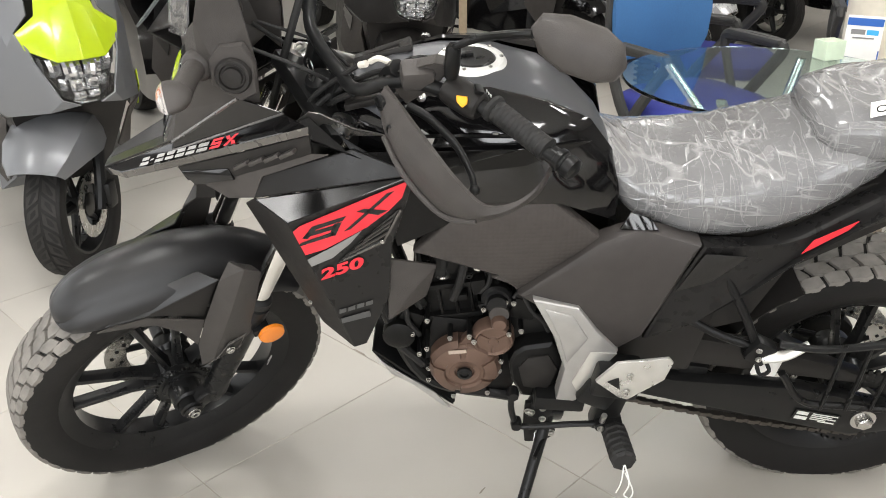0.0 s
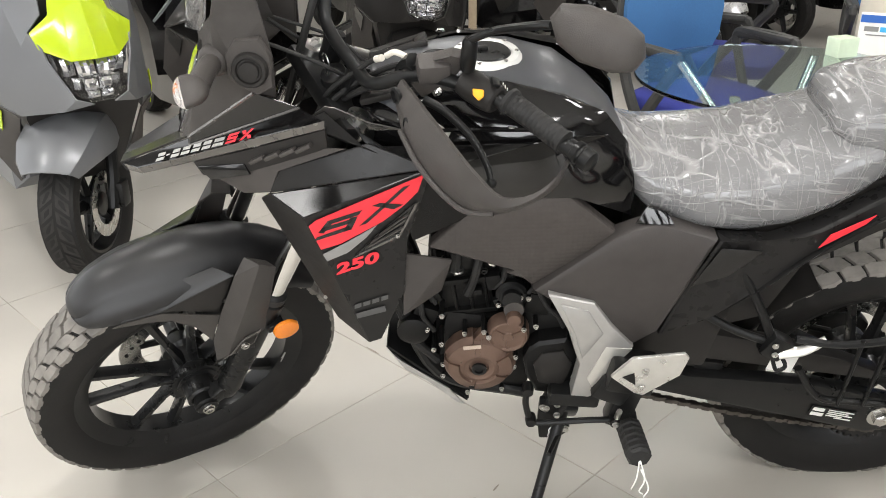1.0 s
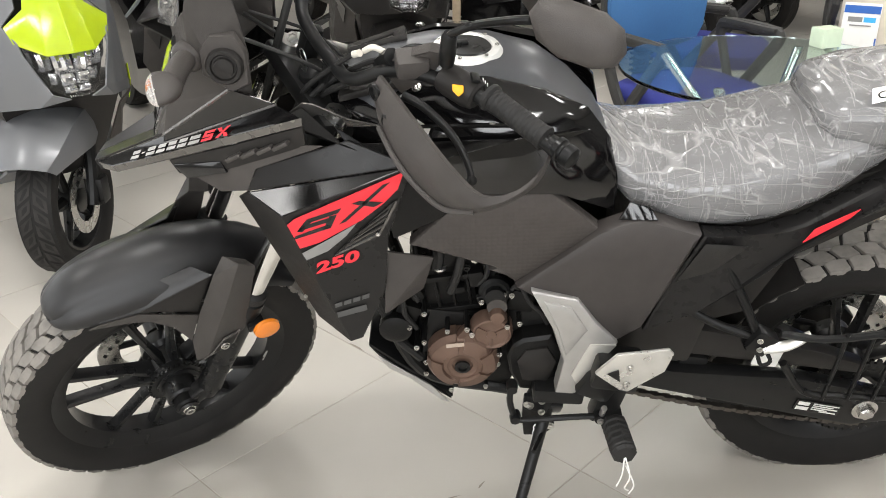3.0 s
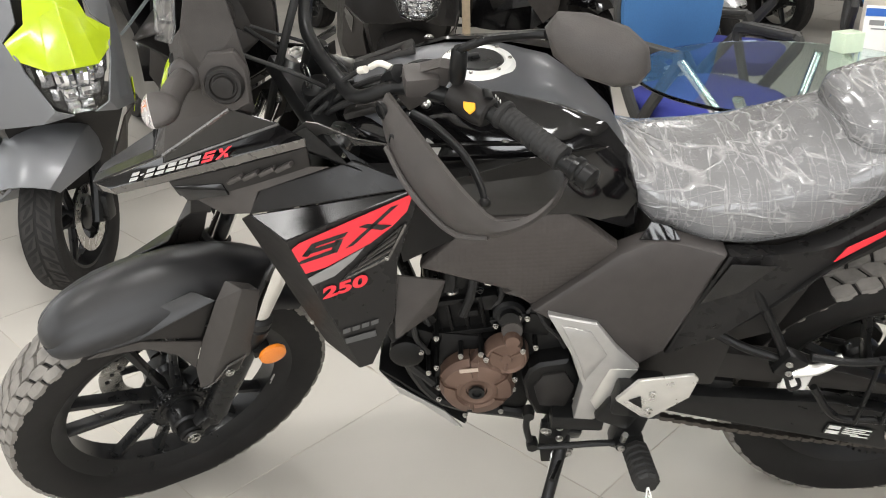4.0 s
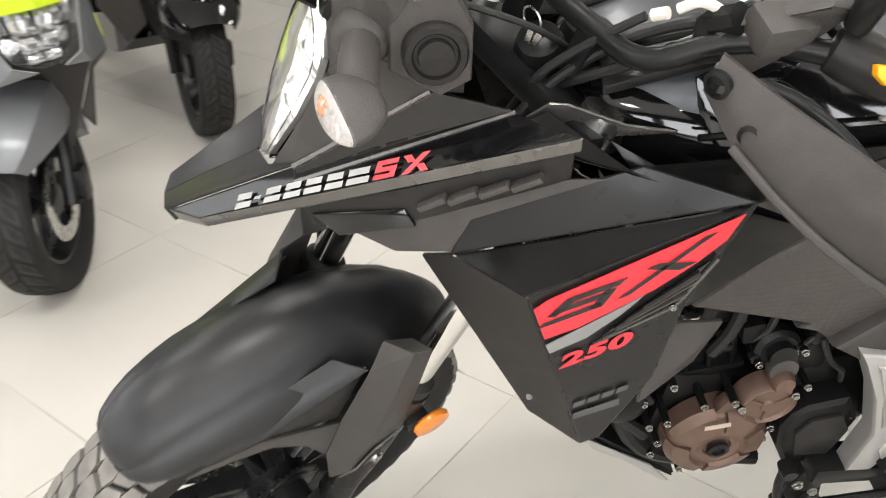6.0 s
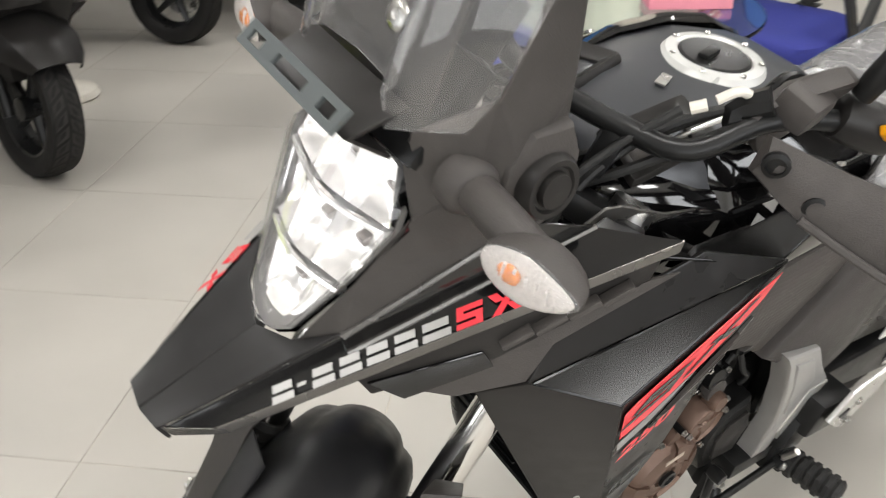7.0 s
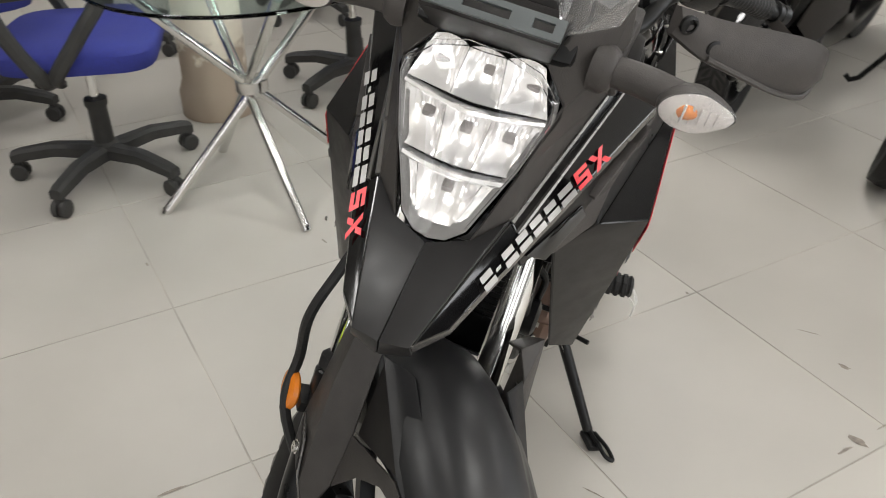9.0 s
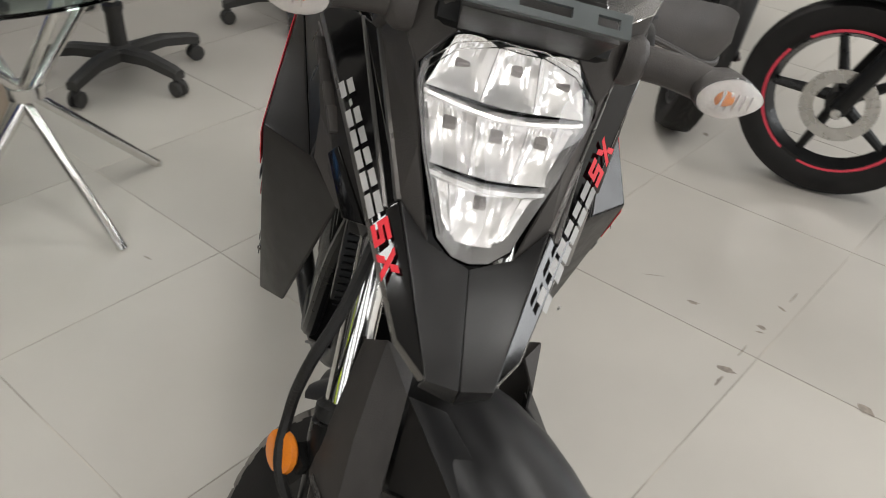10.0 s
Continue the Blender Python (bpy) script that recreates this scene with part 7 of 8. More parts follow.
def scooter(name, m, label, body, accent, dark, turn=0.0, group="parked two-wheelers"):
    """A step-through scooter: nose towards -y, front contact at the origin."""
    sc = thing(name, m, label, "scooter", group)
    T = Matrix.Translation((0, 0.06, 0.6)) @ Matrix.Rotation(radians(turn), 4, 'Z') @ Matrix.Translation((0, -0.06, -0.6))
    small_wheel(sc, "front_wheel", (0, 0, 0.245), 0.245, 0.112, 0.165, T)
    small_wheel(sc, "rear_wheel", (0, 1.27, 0.245), 0.245, 0.112, 0.16, Matrix(), disc=0)
    for s in (-1, 1):
        bm = tube(bmn(), [(0.085 * s, -0.005, 0.23), (0.085 * s, 0.04, 0.36), (0.07 * s, 0.09, 0.52)], 0.021, 10, 3)
        if s > 0:
            box(bm, (0.098, 0.035, 0.27), (0.045, 0.06, 0.09), bev=0.012)
        part("fork_leg", bm, BLACKMETAL, sc, "black fork leg", m=T)
    bm = bmn()
    secs = []
    for th, hw, dr in ((38, 0.085, 0.03), (48, 0.115, 0.05), (60, 0.132, 0.075), (75, 0.135, 0.10), (90, 0.13, 0.11), (112, 0.11, 0.08), (135, 0.09, 0.05)):
        t = radians(th)
        r = 0.30 + 0.03 * math.sin(t)
        secs.append([Vector((yy * hw, -(r - 0.03 * abs(yy) ** 3 - dr * k) * math.cos(t), 0.25 + (r - 0.03 * abs(yy) ** 3 - dr * k) * math.sin(t))) for yy, k in ((-1, 1), (-0.98, 0.45), (-0.86, 0.1), (-0.45, 0), (0, -0.12), (0.45, 0), (0.86, 0.1), (0.98, 0.45), (1, 1))])
    loft(bm, secs, closed=False, caps=False)
    bmesh.ops.recalc_face_normals(bm, faces=bm.faces)
    bmesh.ops.solidify(bm, geom=bm.faces[:], thickness=0.006)
    part("front_mudguard", bm, body, sc, "painted front mudguard", sharp=35, m=T)
    # black throat behind the mudguard
    bm = bmn()
    loft(bm, [[Vector((x, y, z)) for x, y in ((-w, y0), (-w * 0.96, y0 - 0.10), (-w * 0.5, y0 - 0.135), (w * 0.5, y0 - 0.135), (w * 0.96, y0 - 0.10), (w, y0), (w * 0.9, y0 + 0.06), (-w * 0.9, y0 + 0.06))] for w, y0, z in ((0.10, 0.14, 0.34), (0.15, 0.12, 0.46), (0.185, 0.085, 0.57), (0.185, 0.04, 0.64))])
    part("throat", bm, dark, sc, "black plastic throat behind the mudguard", sharp=25)
    # apron: one wing each side of the lamp, swept back
    ap = None
    for s in (1, -1):
        V = [(-0.030, -0.235, 0.635), (-0.078, -0.225, 0.655), (-0.122, -0.175, 0.765), (-0.128, -0.165, 0.80), (-0.150, -0.125, 0.845), (-0.105, -0.125, 0.89), (-0.095, -0.09, 0.97), (-0.080, -0.05, 1.07), (-0.165, -0.09, 0.80), (-0.185, -0.03, 0.93), (-0.15, 0.04, 1.07), (-0.205, -0.02, 0.72), (-0.20, -0.07, 0.595), (-0.265, 0.13, 0.64), (-0.255, 0.12, 0.80), (-0.225, 0.10, 0.95), (-0.11, -0.19, 0.615)]
        bm = bmn()
        shell(bm, [(x * s, y, z) for x, y, z in V], [(0, 1, 16), (1, 2, 11, 12, 16), (2, 3, 8, 11), (3, 4, 8), (4, 5, 9, 8), (5, 6, 9), (6, 7, 10, 9), (8, 9, 15, 14), (8, 14, 11), (11, 14, 13, 12), (9, 10, 15)], 0.006, 0.004)
        w = part("apron", bm, body, sc, "facetted painted leg shield wing", sharp=20)
        bm = bmn()
        shell(bm, [(-0.235 * s, 0.02, 0.60), (-0.262 * s, 0.10, 0.635), (-0.262 * s, 0.15, 0.60), (-0.235 * s, 0.06, 0.53)], [(0, 1, 2, 3)], 0.003, 0.0)
        part("side_flash", bm, accent, w, "bright side flash")
        ap = ap or w
        bm = bmn()
        shell(bm, [(-0.20 * s, -0.06, 0.59), (-0.262 * s, 0.13, 0.635), (-0.255 * s, 0.22, 0.45), (-0.20 * s, 0.14, 0.33), (-0.15 * s, 0.08, 0.40), (-0.19 * s, 0.03, 0.53)], [(0, 1, 2, 5), (5, 2, 3, 4)], 0.006, 0.003)
        part("lower_wing", bm, PLASTIC2, sc, "dark lower leg shield")
    half = [(0, -0.240, 0.768), (-0.07, -0.222, 0.766), (-0.135, -0.155, 0.798), (-0.148, -0.135, 0.845), (-0.088, -0.136, 0.888), (-0.066, -0.104, 0.97), (-0.052, -0.066, 1.07), (0, -0.085, 1.08), (0, -0.175, 0.93), (-0.05, -0.165, 0.905)]
    V = half + [(-half[i][0], half[i][1], half[i][2]) for i in (1, 2, 3, 4, 5, 6, 9)]
    bm = bmn()
    shell(bm, V, [(0, 1, 9, 8), (1, 2, 3, 4, 9), (9, 4, 5, 6, 7, 8), (0, 8, 16, 10), (10, 16, 13, 12, 11), (16, 8, 7, 15, 14, 13)], 0.006, 0.006, False, 3)
    part("nose_cover", bm, accent, ap, "glossy nose cover above the lamp", sharp=25)
    bm = bmn()
    ol = [(-0.122, 0.79, -0.145), (-0.115, 0.76, -0.15), (-0.072, 0.665, -0.185), (-0.03, 0.642, -0.20), (0.03, 0.642, -0.20), (0.072, 0.665, -0.185), (0.115, 0.76, -0.15), (0.122, 0.79, -0.145), (0.06, 0.775, -0.185), (-0.06, 0.775, -0.185)]
    bm.faces.new([bm.verts.new((x, y, z)) for x, z, y in ol])
    bmesh.ops.recalc_face_normals(bm, faces=bm.faces)
    bmesh.ops.solidify(bm, geom=bm.faces[:], thickness=0.02)
    hl = part("headlight", bm, dark, sc, "dark headlight tub")
    for s in (-1, 1):
        for x, z, y, w, h in ((0.028, 0.735, -0.205, 0.045, 0.05), (0.072, 0.742, -0.185, 0.03, 0.045), (0.102, 0.752, -0.165, 0.014, 0.04), (0.022, 0.69, -0.212, 0.036, 0.03), (0.056, 0.695, -0.20, 0.022, 0.03), (0.02, 0.66, -0.212, 0.03, 0.018)):
            bm = bmn()
            nx = max(2, round(w / 0.009))
            g = [[bm.verts.new((x * s + (i / nx - 0.5) * w * 1.12 + 0.12 * (z0 - 0.5) * h * s, y + 0.010 - 0.010 * math.sin(math.pi * z0) - 0.006 * (i % 2) - 0.02 * (0.5 - abs(i / nx - 0.5)), z + (z0 - 0.5) * h * 1.12)) for z0 in (0, 0.35, 0.7, 1)] for i in range(nx + 1)]
            for a, b2 in zip(g, g[1:]):
                for i in range(3):
                    bm.faces.new((a[i], b2[i], b2[i + 1], a[i + 1]))
            part("lamp_cell", bm, CELLGLASS, hl, "bright pleated lamp cell", sharp=5)
    bm = bmn()
    bm.faces.new([bm.verts.new((x, y - 0.035, z)) for x, z, y in ol[:8]] )
    bmesh.ops.solidify(bm, geom=bm.faces[:], thickness=0.002)
    o = part("lamp_cover", bm, LENS, hl)
    o.visible_shadow = False
    bm = bmn()
    loft(bm, [[Vector((x * w, y, z)) for x, z in ((-1, z0), (-1, z1), (1, z1), (1, z0))] for y, w, z0, z1 in ((0.16, 0.17, 0.33, 0.55), (0.22, 0.21, 0.28, 0.42), (0.5, 0.20, 0.25, 0.36), (0.62, 0.19, 0.25, 0.55), (0.9, 0.2, 0.35, 0.74), (1.35, 0.15, 0.5, 0.78), (1.6, 0.08, 0.62, 0.8))])
    bevel(bm, 0.02)
    part("body", bm, body, sc, "painted body behind the floorboard")
    bm = bmn()
    loft(bm, [[Vector((x * w, y, z)) for x, z in ((-1, z0), (-0.8, z1), (0.8, z1), (1, z0))] for y, w, z0, z1 in ((0.58, 0.10, 0.70, 0.76), (0.75, 0.15, 0.70, 0.80), (1.1, 0.15, 0.74, 0.83), (1.45, 0.11, 0.78, 0.86))])
    bevel(bm, 0.02, 3)
    part("seat", bm, FOAM, sc, "black scooter seat")
    bm = bmn()
    box(bm, (0, 0.13, 0.78), (0.34, 0.08, 0.50), (-12, 0, 0), 0.04)
    part("inner_panel", bm, dark, sc, "dark inner panel")
    bm = bmn()
    tube(bm, [(-0.33, 0.22, 1.06), (-0.15, 0.12, 1.06), (0, 0.08, 1.04), (0.15, 0.12, 1.06), (0.33, 0.22, 1.06)], 0.016, 10, 4)
    box(bm, (0, 0.06, 1.06), (0.22, 0.12, 0.10), (-15, 0, 0), 0.03)
    part("handlebar", bm, dark, sc, "dark handlebar cover", m=T)
    bm = bmn()
    tube(bm, [(-0.09, 0.62, 0.27), (-0.22, 0.66, 0.02), (-0.27, 0.66, 0.012)] if "lowered" in label else [(-0.12, 0.62, 0.26), (-0.15, 0.80, 0.245), (-0.16, 0.92, 0.25)], 0.010, 8, 2)
    part("side_stand", bm, BLACKMETAL, sc, "black side stand")
    return sc


scooter("scooter", pose(-2.01, 1.085, 0, 0, -0.5, 38), "grey and lime scooter parked with its nose to the motorcycle", SCGREY, LIME, PLASTIC, -41)
scooter("scooter", pose(-1.74, 2.00, 0, 0, 4, 34), "black scooter parked behind the grey and lime one", GLOSS, PLASTIC, PLASTIC, -15)
scooter("scooter", pose(-0.02, 3.54, 0, 0, 6, 48), "black scooter parked in the back row", GLOSS, GLOSS, PLASTIC, -12)
scooter("scooter", pose(0.70, 4.13, 0, 0, 0, 40), "black scooter with a lowered stand in the back row", BLUEBLACK, BLUEBLACK, PLASTIC, -5)
scooter("scooter", pose(0.675, 3.54, 0, 0, 0, 22), "silver scooter parked in the back row", SILVERPAINT, SILVERPAINT, PLASTIC, 20)
scooter("scooter", pose(1.56, -0.15, 0, 0, 0, -72), "dark blue scooter parked behind the motorcycle", BLUEBLACK, BLUEBLACK, PLASTIC, 10)
scooter("scooter", pose(1.10, -0.50, 0, 0, 8, -117), "black scooter parked beside the dark blue one", GLOSS, BLUEBLACK, PLASTIC, 8)
scooter("scooter", pose(-1.12, 4.3, 0, 0, 0, 30), "black scooter in the back row beside a pale post", GLOSS, PLASTIC, PLASTIC, 0)
scooter("scooter", pose(-1.04, 2.36, 0, 0, 6, 12), "black scooter standing across behind the motorcycle", PLASTIC, GLOSS, PLASTIC, 0)
scooter("scooter", pose(1.5, 4.5, 0, 0, 0, 35), "white and black scooter at the back of the row", WHITE, GLOSS, PLASTIC, 0)
scooter("scooter", pose(2.3, 4.2, 0, 0, 0, 30), "black scooter at the end of the back row", GLOSS, PLASTIC, PLASTIC, 0)


def street_bike(name, m, label, body, stripe, guard=None):
    """A light motorcycle: front contact at the origin, nose towards -y."""
    b = thing(name, m, label, "motorcycle", "parked two-wheelers")
    small_wheel(b, "front_wheel", (0, 0, 0.298), 0.298, 0.1, 0.216, Matrix(), stripe, 1, 5, 0.24)
    small_wheel(b, "rear_wheel", (0, 1.33, 0.298), 0.298, 0.13, 0.21, Matrix(), stripe, 1, 5, 0.3)
    for s in (-1, 1):
        bm = bmn()
        cyl(bm, (0.09 * s, 0, 0.298), (0.09 * s, 0.17, 0.65), 0.026, seg=14)
        cyl(bm, (0.06 * s, 0, 0.298), (0.12 * s, 0, 0.298), 0.018, seg=12)
        fk = part("fork_leg", bm, BLACKMETAL, b, "black fork leg")
        bm = cyl(bmn(), (0.09 * s, 0.17, 0.65), (0.09 * s, 0.30, 0.95), 0.019, seg=14)
        part("fork_tube", bm, CHROME, fk)
        bm = bmn()
        bolt(bm, (0.122 * s, 0, 0.298), (s, 0, 0), 0.012, 0.008)
        part("axle_bolt", bm, STEEL, fk)
    bm = bmn()
    secs = []
    for th in (112, 102, 92, 80, 66, 52, 40):
        t = radians(th)
        secs.append([Vector((yy * 0.062, (0.345 - 0.025 * abs(yy) ** 3) * -math.cos(t) * -1 * -1, 0.298 + (0.345 - 0.025 * abs(yy) ** 3) * math.sin(t))) for yy in (-1, -0.8, -0.4, 0, 0.4, 0.8, 1)])
    loft(bm, [[Vector((v.x, -v.y, v.z)) for v in s] for s in secs], closed=False, caps=False)
    bmesh.ops.recalc_face_normals(bm, faces=bm.faces)
    bmesh.ops.solidify(bm, geom=bm.faces[:], thickness=0.005)
    part("front_mudguard", bm, guard or body, b, "painted front mudguard", sharp=40)
    bm = bmn()
    loft(bm, [[Vector((x * w, y, z)) for x, z in ((-1, z0), (-1, (z0 + z1) / 2), (-0.7, z1), (0.7, z1), (1, (z0 + z1) / 2), (1, z0))] for y, w, z0, z1 in ((0.22, 0.10, 0.72, 0.92), (0.34, 0.17, 0.6, 0.98), (0.55, 0.18, 0.62, 1.0), (0.78, 0.13, 0.66, 0.88), (0.95, 0.11, 0.7, 0.82), (1.5, 0.08, 0.78, 0.92))])
    bevel(bm, 0.02)
    part("bodywork", bm, body, b, "painted tank and tail")
    bm = bmn()
    box(bm, (0, 0.62, 0.45), (0.26, 0.38, 0.3), (10, 0, 0), 0.05)
    box(bm, (0, 0.50, 0.62), (0.16, 0.16, 0.2), (-20, 0, 0), 0.03)
    box(bm, (0.12, 1.05, 0.32), (0.04, 0.6, 0.06), (0, 0, 0), 0.01)
    box(bm, (-0.12, 1.05, 0.32), (0.04, 0.6, 0.06), (0, 0, 0), 0.01)
    part("engine", bm, ENGINE, b, "black engine and swingarm")
    bm = bmn()
    loft(bm, [[Vector((x * w, y, z)) for x, z in ((-1, z0), (-0.8, z1), (0.8, z1), (1, z0))] for y, w, z0, z1 in ((0.74, 0.09, 0.80, 0.84), (0.95, 0.13, 0.78, 0.84), (1.2, 0.12, 0.84, 0.92), (1.45, 0.09, 0.90, 0.96))])
    part("seat", bm, FOAM, b, "black seat")
    bm = bmn()
    box(bm, (0, 0.14, 0.88), (0.16, 0.12, 0.16), (-15, 0, 0), 0.04)
    part("headlight", bm, GLOSS, b, "dark headlight shell")
    bm = bmn()
    tube(bm, [(-0.36, 0.40, 1.02), (-0.15, 0.32, 1.05), (0, 0.29, 1.02), (0.15, 0.32, 1.05), (0.36, 0.40, 1.02)], 0.012, 10, 4)
    part("handlebar", bm, BLACKMETAL, b, "black handlebar")
    bm = bmn()
    tube(bm, [(-0.10, 0.7, 0.33), (-0.22, 0.72, 0.02), (-0.27, 0.72, 0.012)], 0.011, 8, 2)
    part("side_stand", bm, BLACKMETAL, b, "black side stand")
    return b


street_bike("parked_motorcycle", pose(0.272, -1.385, 0, 0, 0, 148), "black motorcycle with red rim tape standing nearby", GLOSS, PINKRED)
street_bike("parked_motorcycle", pose(0.72, -1.04, 0, 0, 13, -106), "black motorcycle with a red front mudguard parked close behind", GLOSS, None, REDPAINT)

# ---- chairs, table, pillar ----
BLUEFAB = mat("blue_seat_fabric", (0.028, 0.035, 0.22), 0.85, vary=0.2, scale=120, bump=0.4, bscale=600)
BLUEBACK = mat("blue_mesh_back", (0.045, 0.145, 0.33), 0.75, vary=0.15, scale=200, bump=0.4, bscale=500)
CHAIRBLK = mat("dusty_black_nylon", (0.035, 0.034, 0.032), 0.55, vary=0.35, scale=20, bump=0.1)


def office_chair(m, label, spin=0):
    """A swivel chair that faces -y, with a five-star base on castors."""
    ch = thing("office_chair", m, label, "chair", "office chairs round the table")
    S = Matrix.Rotation(radians(spin), 4, 'Z')
    bm = lathe(bmn(), [(0.036, 0.07), (0.044, 0.085), (0.044, 0.115), (0.032, 0.125), (0.03, 0.24), (0.036, 0.25), (0.036, 0.27)], (0, 0, 0), (0, 0, 1), 18)
    hub = part("base_hub", bm, CHAIRBLK, ch, "black five-star base", m=S)
    bm = cyl(bmn(), (0, 0, 0.26), (0, 0, 0.40), 0.014)
    part("gas_lift", bm, CHROME, ch, "chrome gas lift")
    for k in range(5):
        t = 2 * math.pi * k / 5
        d = Vector((math.cos(t), math.sin(t), 0))
        sd = Vector((-d.y, d.x, 0))
        bm = bmn()
        loft(bm, [[d * r + sd * w * u + Vector((0, 0, z + h * v)) for u, v in ((-1, -1), (-1, 0.5), (-0.5, 1), (0.5, 1), (1, 0.5), (1, -1))] for r, w, z, h in ((0.03, 0.032, 0.095, 0.022), (0.16, 0.026, 0.105, 0.02), (0.27, 0.023, 0.09, 0.018), (0.30, 0.02, 0.082, 0.016))])
        part("base_arm", bm, CHAIRBLK, hub, m=S)
        bm = bmn()
        for s in (-1, 1):
            lathe(bm, [(0.008, -0.009), (0.027, -0.009), (0.029, -0.004), (0.029, 0.006), (0.024, 0.01), (0.0001, 0.01)], d * 0.285 + sd * 0.014 * s + Vector((0, 0, 0.029)), sd * s, 18)
        box(bm, d * 0.285 + Vector((0, 0, 0.05)), (0.03, 0.022, 0.03), (0, 0, math.degrees(t)), 0.006)
        cyl(bm, d * 0.28 + Vector((0, 0, 0.05)), d * 0.28 + Vector((0, 0, 0.08)), 0.007)
        part("castor", bm, CHAIRBLK, hub, "twin-wheel castor", m=S)
    bm = bmn()
    box(bm, (0, 0.0, 0.405), (0.16, 0.22, 0.03), bev=0.01)
    tube(bm, [(0.04, -0.02, 0.40), (0.18, -0.04, 0.395), (0.26, -0.05, 0.385)], 0.007, 8, 3)
    part("seat_mechanism", bm, CHAIRBLK, ch, "black mechanism with a lever")
    bm = bmn()
    ol = [(0.24 * math.copysign(abs(math.cos(t)) ** 0.5, math.cos(t)), 0.235 * math.copysign(abs(math.sin(t)) ** 0.5, math.sin(t))) for t in [2 * math.pi * k / 28 for k in range(28)]]
    loft(bm, [[Vector((x * k, y * k, z + 0.02 * max(0, y) - 0.018 * max(0, -y - 0.12) * 4)) for x, y in ol] for k, z in ((0.88, 0.42), (0.97, 0.428), (1.0, 0.45), (0.985, 0.478), (0.9, 0.492), (0.5, 0.494))])
    part("seat", bm, BLUEFAB, ch, "royal blue fabric seat", sharp=50)
    bm = bmn()
    secs = []
    for z, w, y in ((0.60, 0.19, 0.245), (0.66, 0.215, 0.235), (0.76, 0.225, 0.235), (0.88, 0.22, 0.25), (0.98, 0.20, 0.275), (1.01, 0.17, 0.285)):
        secs.append([Vector((w * t, y - 0.03 * (t * t) + dy, z)) for t, dy in ((-1, 0), (-0.5, -0.004), (0, -0.004), (0.5, -0.004), (1, 0), (1, 0.02), (0.5, 0.022), (0, 0.022), (-0.5, 0.022), (-1, 0.02))])
    loft(bm, secs)
    bk = part("backrest", bm, BLUEBACK, ch, "blue mesh backrest", sharp=50)
    bm = bmn()
    tube(bm, [(-0.19, 0.245, 0.60), (-0.225, 0.24, 0.72), (-0.222, 0.245, 0.88), (-0.185, 0.285, 1.01), (0, 0.30, 1.03), (0.185, 0.285, 1.01), (0.222, 0.245, 0.88), (0.225, 0.24, 0.72), (0.19, 0.245, 0.60), (0, 0.27, 0.585), (-0.19, 0.245, 0.60)], 0.014, 8, 3)
    part("back_frame", bm, CHAIRBLK, bk, "black frame of the backrest")
    bm = bmn()
    tube(bm, [(0, 0.10, 0.40), (0, 0.26, 0.42), (0, 0.285, 0.52), (0, 0.28, 0.64)], 0.03, 10, 4, 0.55)
    bkt = part("back_bracket", bm, CHAIRBLK, ch, "ribbed black back bracket")
    for k in range(7):
        part("bracket_rib", box(bmn(), (0, 0.287, 0.44 + 0.022 * k), (0.075, 0.05, 0.009), bev=0.003), CHAIRBLK, bkt)
    for s in (-1, 1):
        bm = bmn()
        tube(bm, [(0.20 * s, 0.06, 0.40), (0.25 * s, 0.07, 0.43), (0.265 * s, 0.13, 0.55), (0.262 * s, 0.16, 0.655), (0.262 * s, 0.10, 0.675), (0.262 * s, -0.06, 0.68), (0.262 * s, -0.13, 0.66), (0.264 * s, -0.06, 0.56), (0.255 * s, 0.03, 0.44), (0.20 * s, 0.04, 0.40)], 0.017, 8, 4, 1.3)
        box(bm, (0.262 * s, 0.0, 0.685), (0.05, 0.24, 0.022), bev=0.01)
        part("armrest", bm, CHAIRBLK, ch, "black looped armrest")
    return ch


office_chair(pose(0.085, 1.415, 0, 0, 0, 26), "blue office chair with black base drawn up to the table", 14)
office_chair(pose(0.375, 2.15, 0, 0, 0, 60), "blue office chair standing behind the table", 2)
office_chair(pose(1.045, 0.91, 0, 0, 0, -80), "blue office chair on the far side of the table", 26)
office_chair(pose(1.72, 0.35, 0, 0, 0, -60), "blue office chair standing apart from the table", 30)
office_chair(pose(1.15, 2.1, 0, 0, 0, -20), "blue office chair near the pillar", 0)
office_chair(pose(1.9, 1.45, 0, 0, 0, -70), "blue office chair behind the pillar", 15)

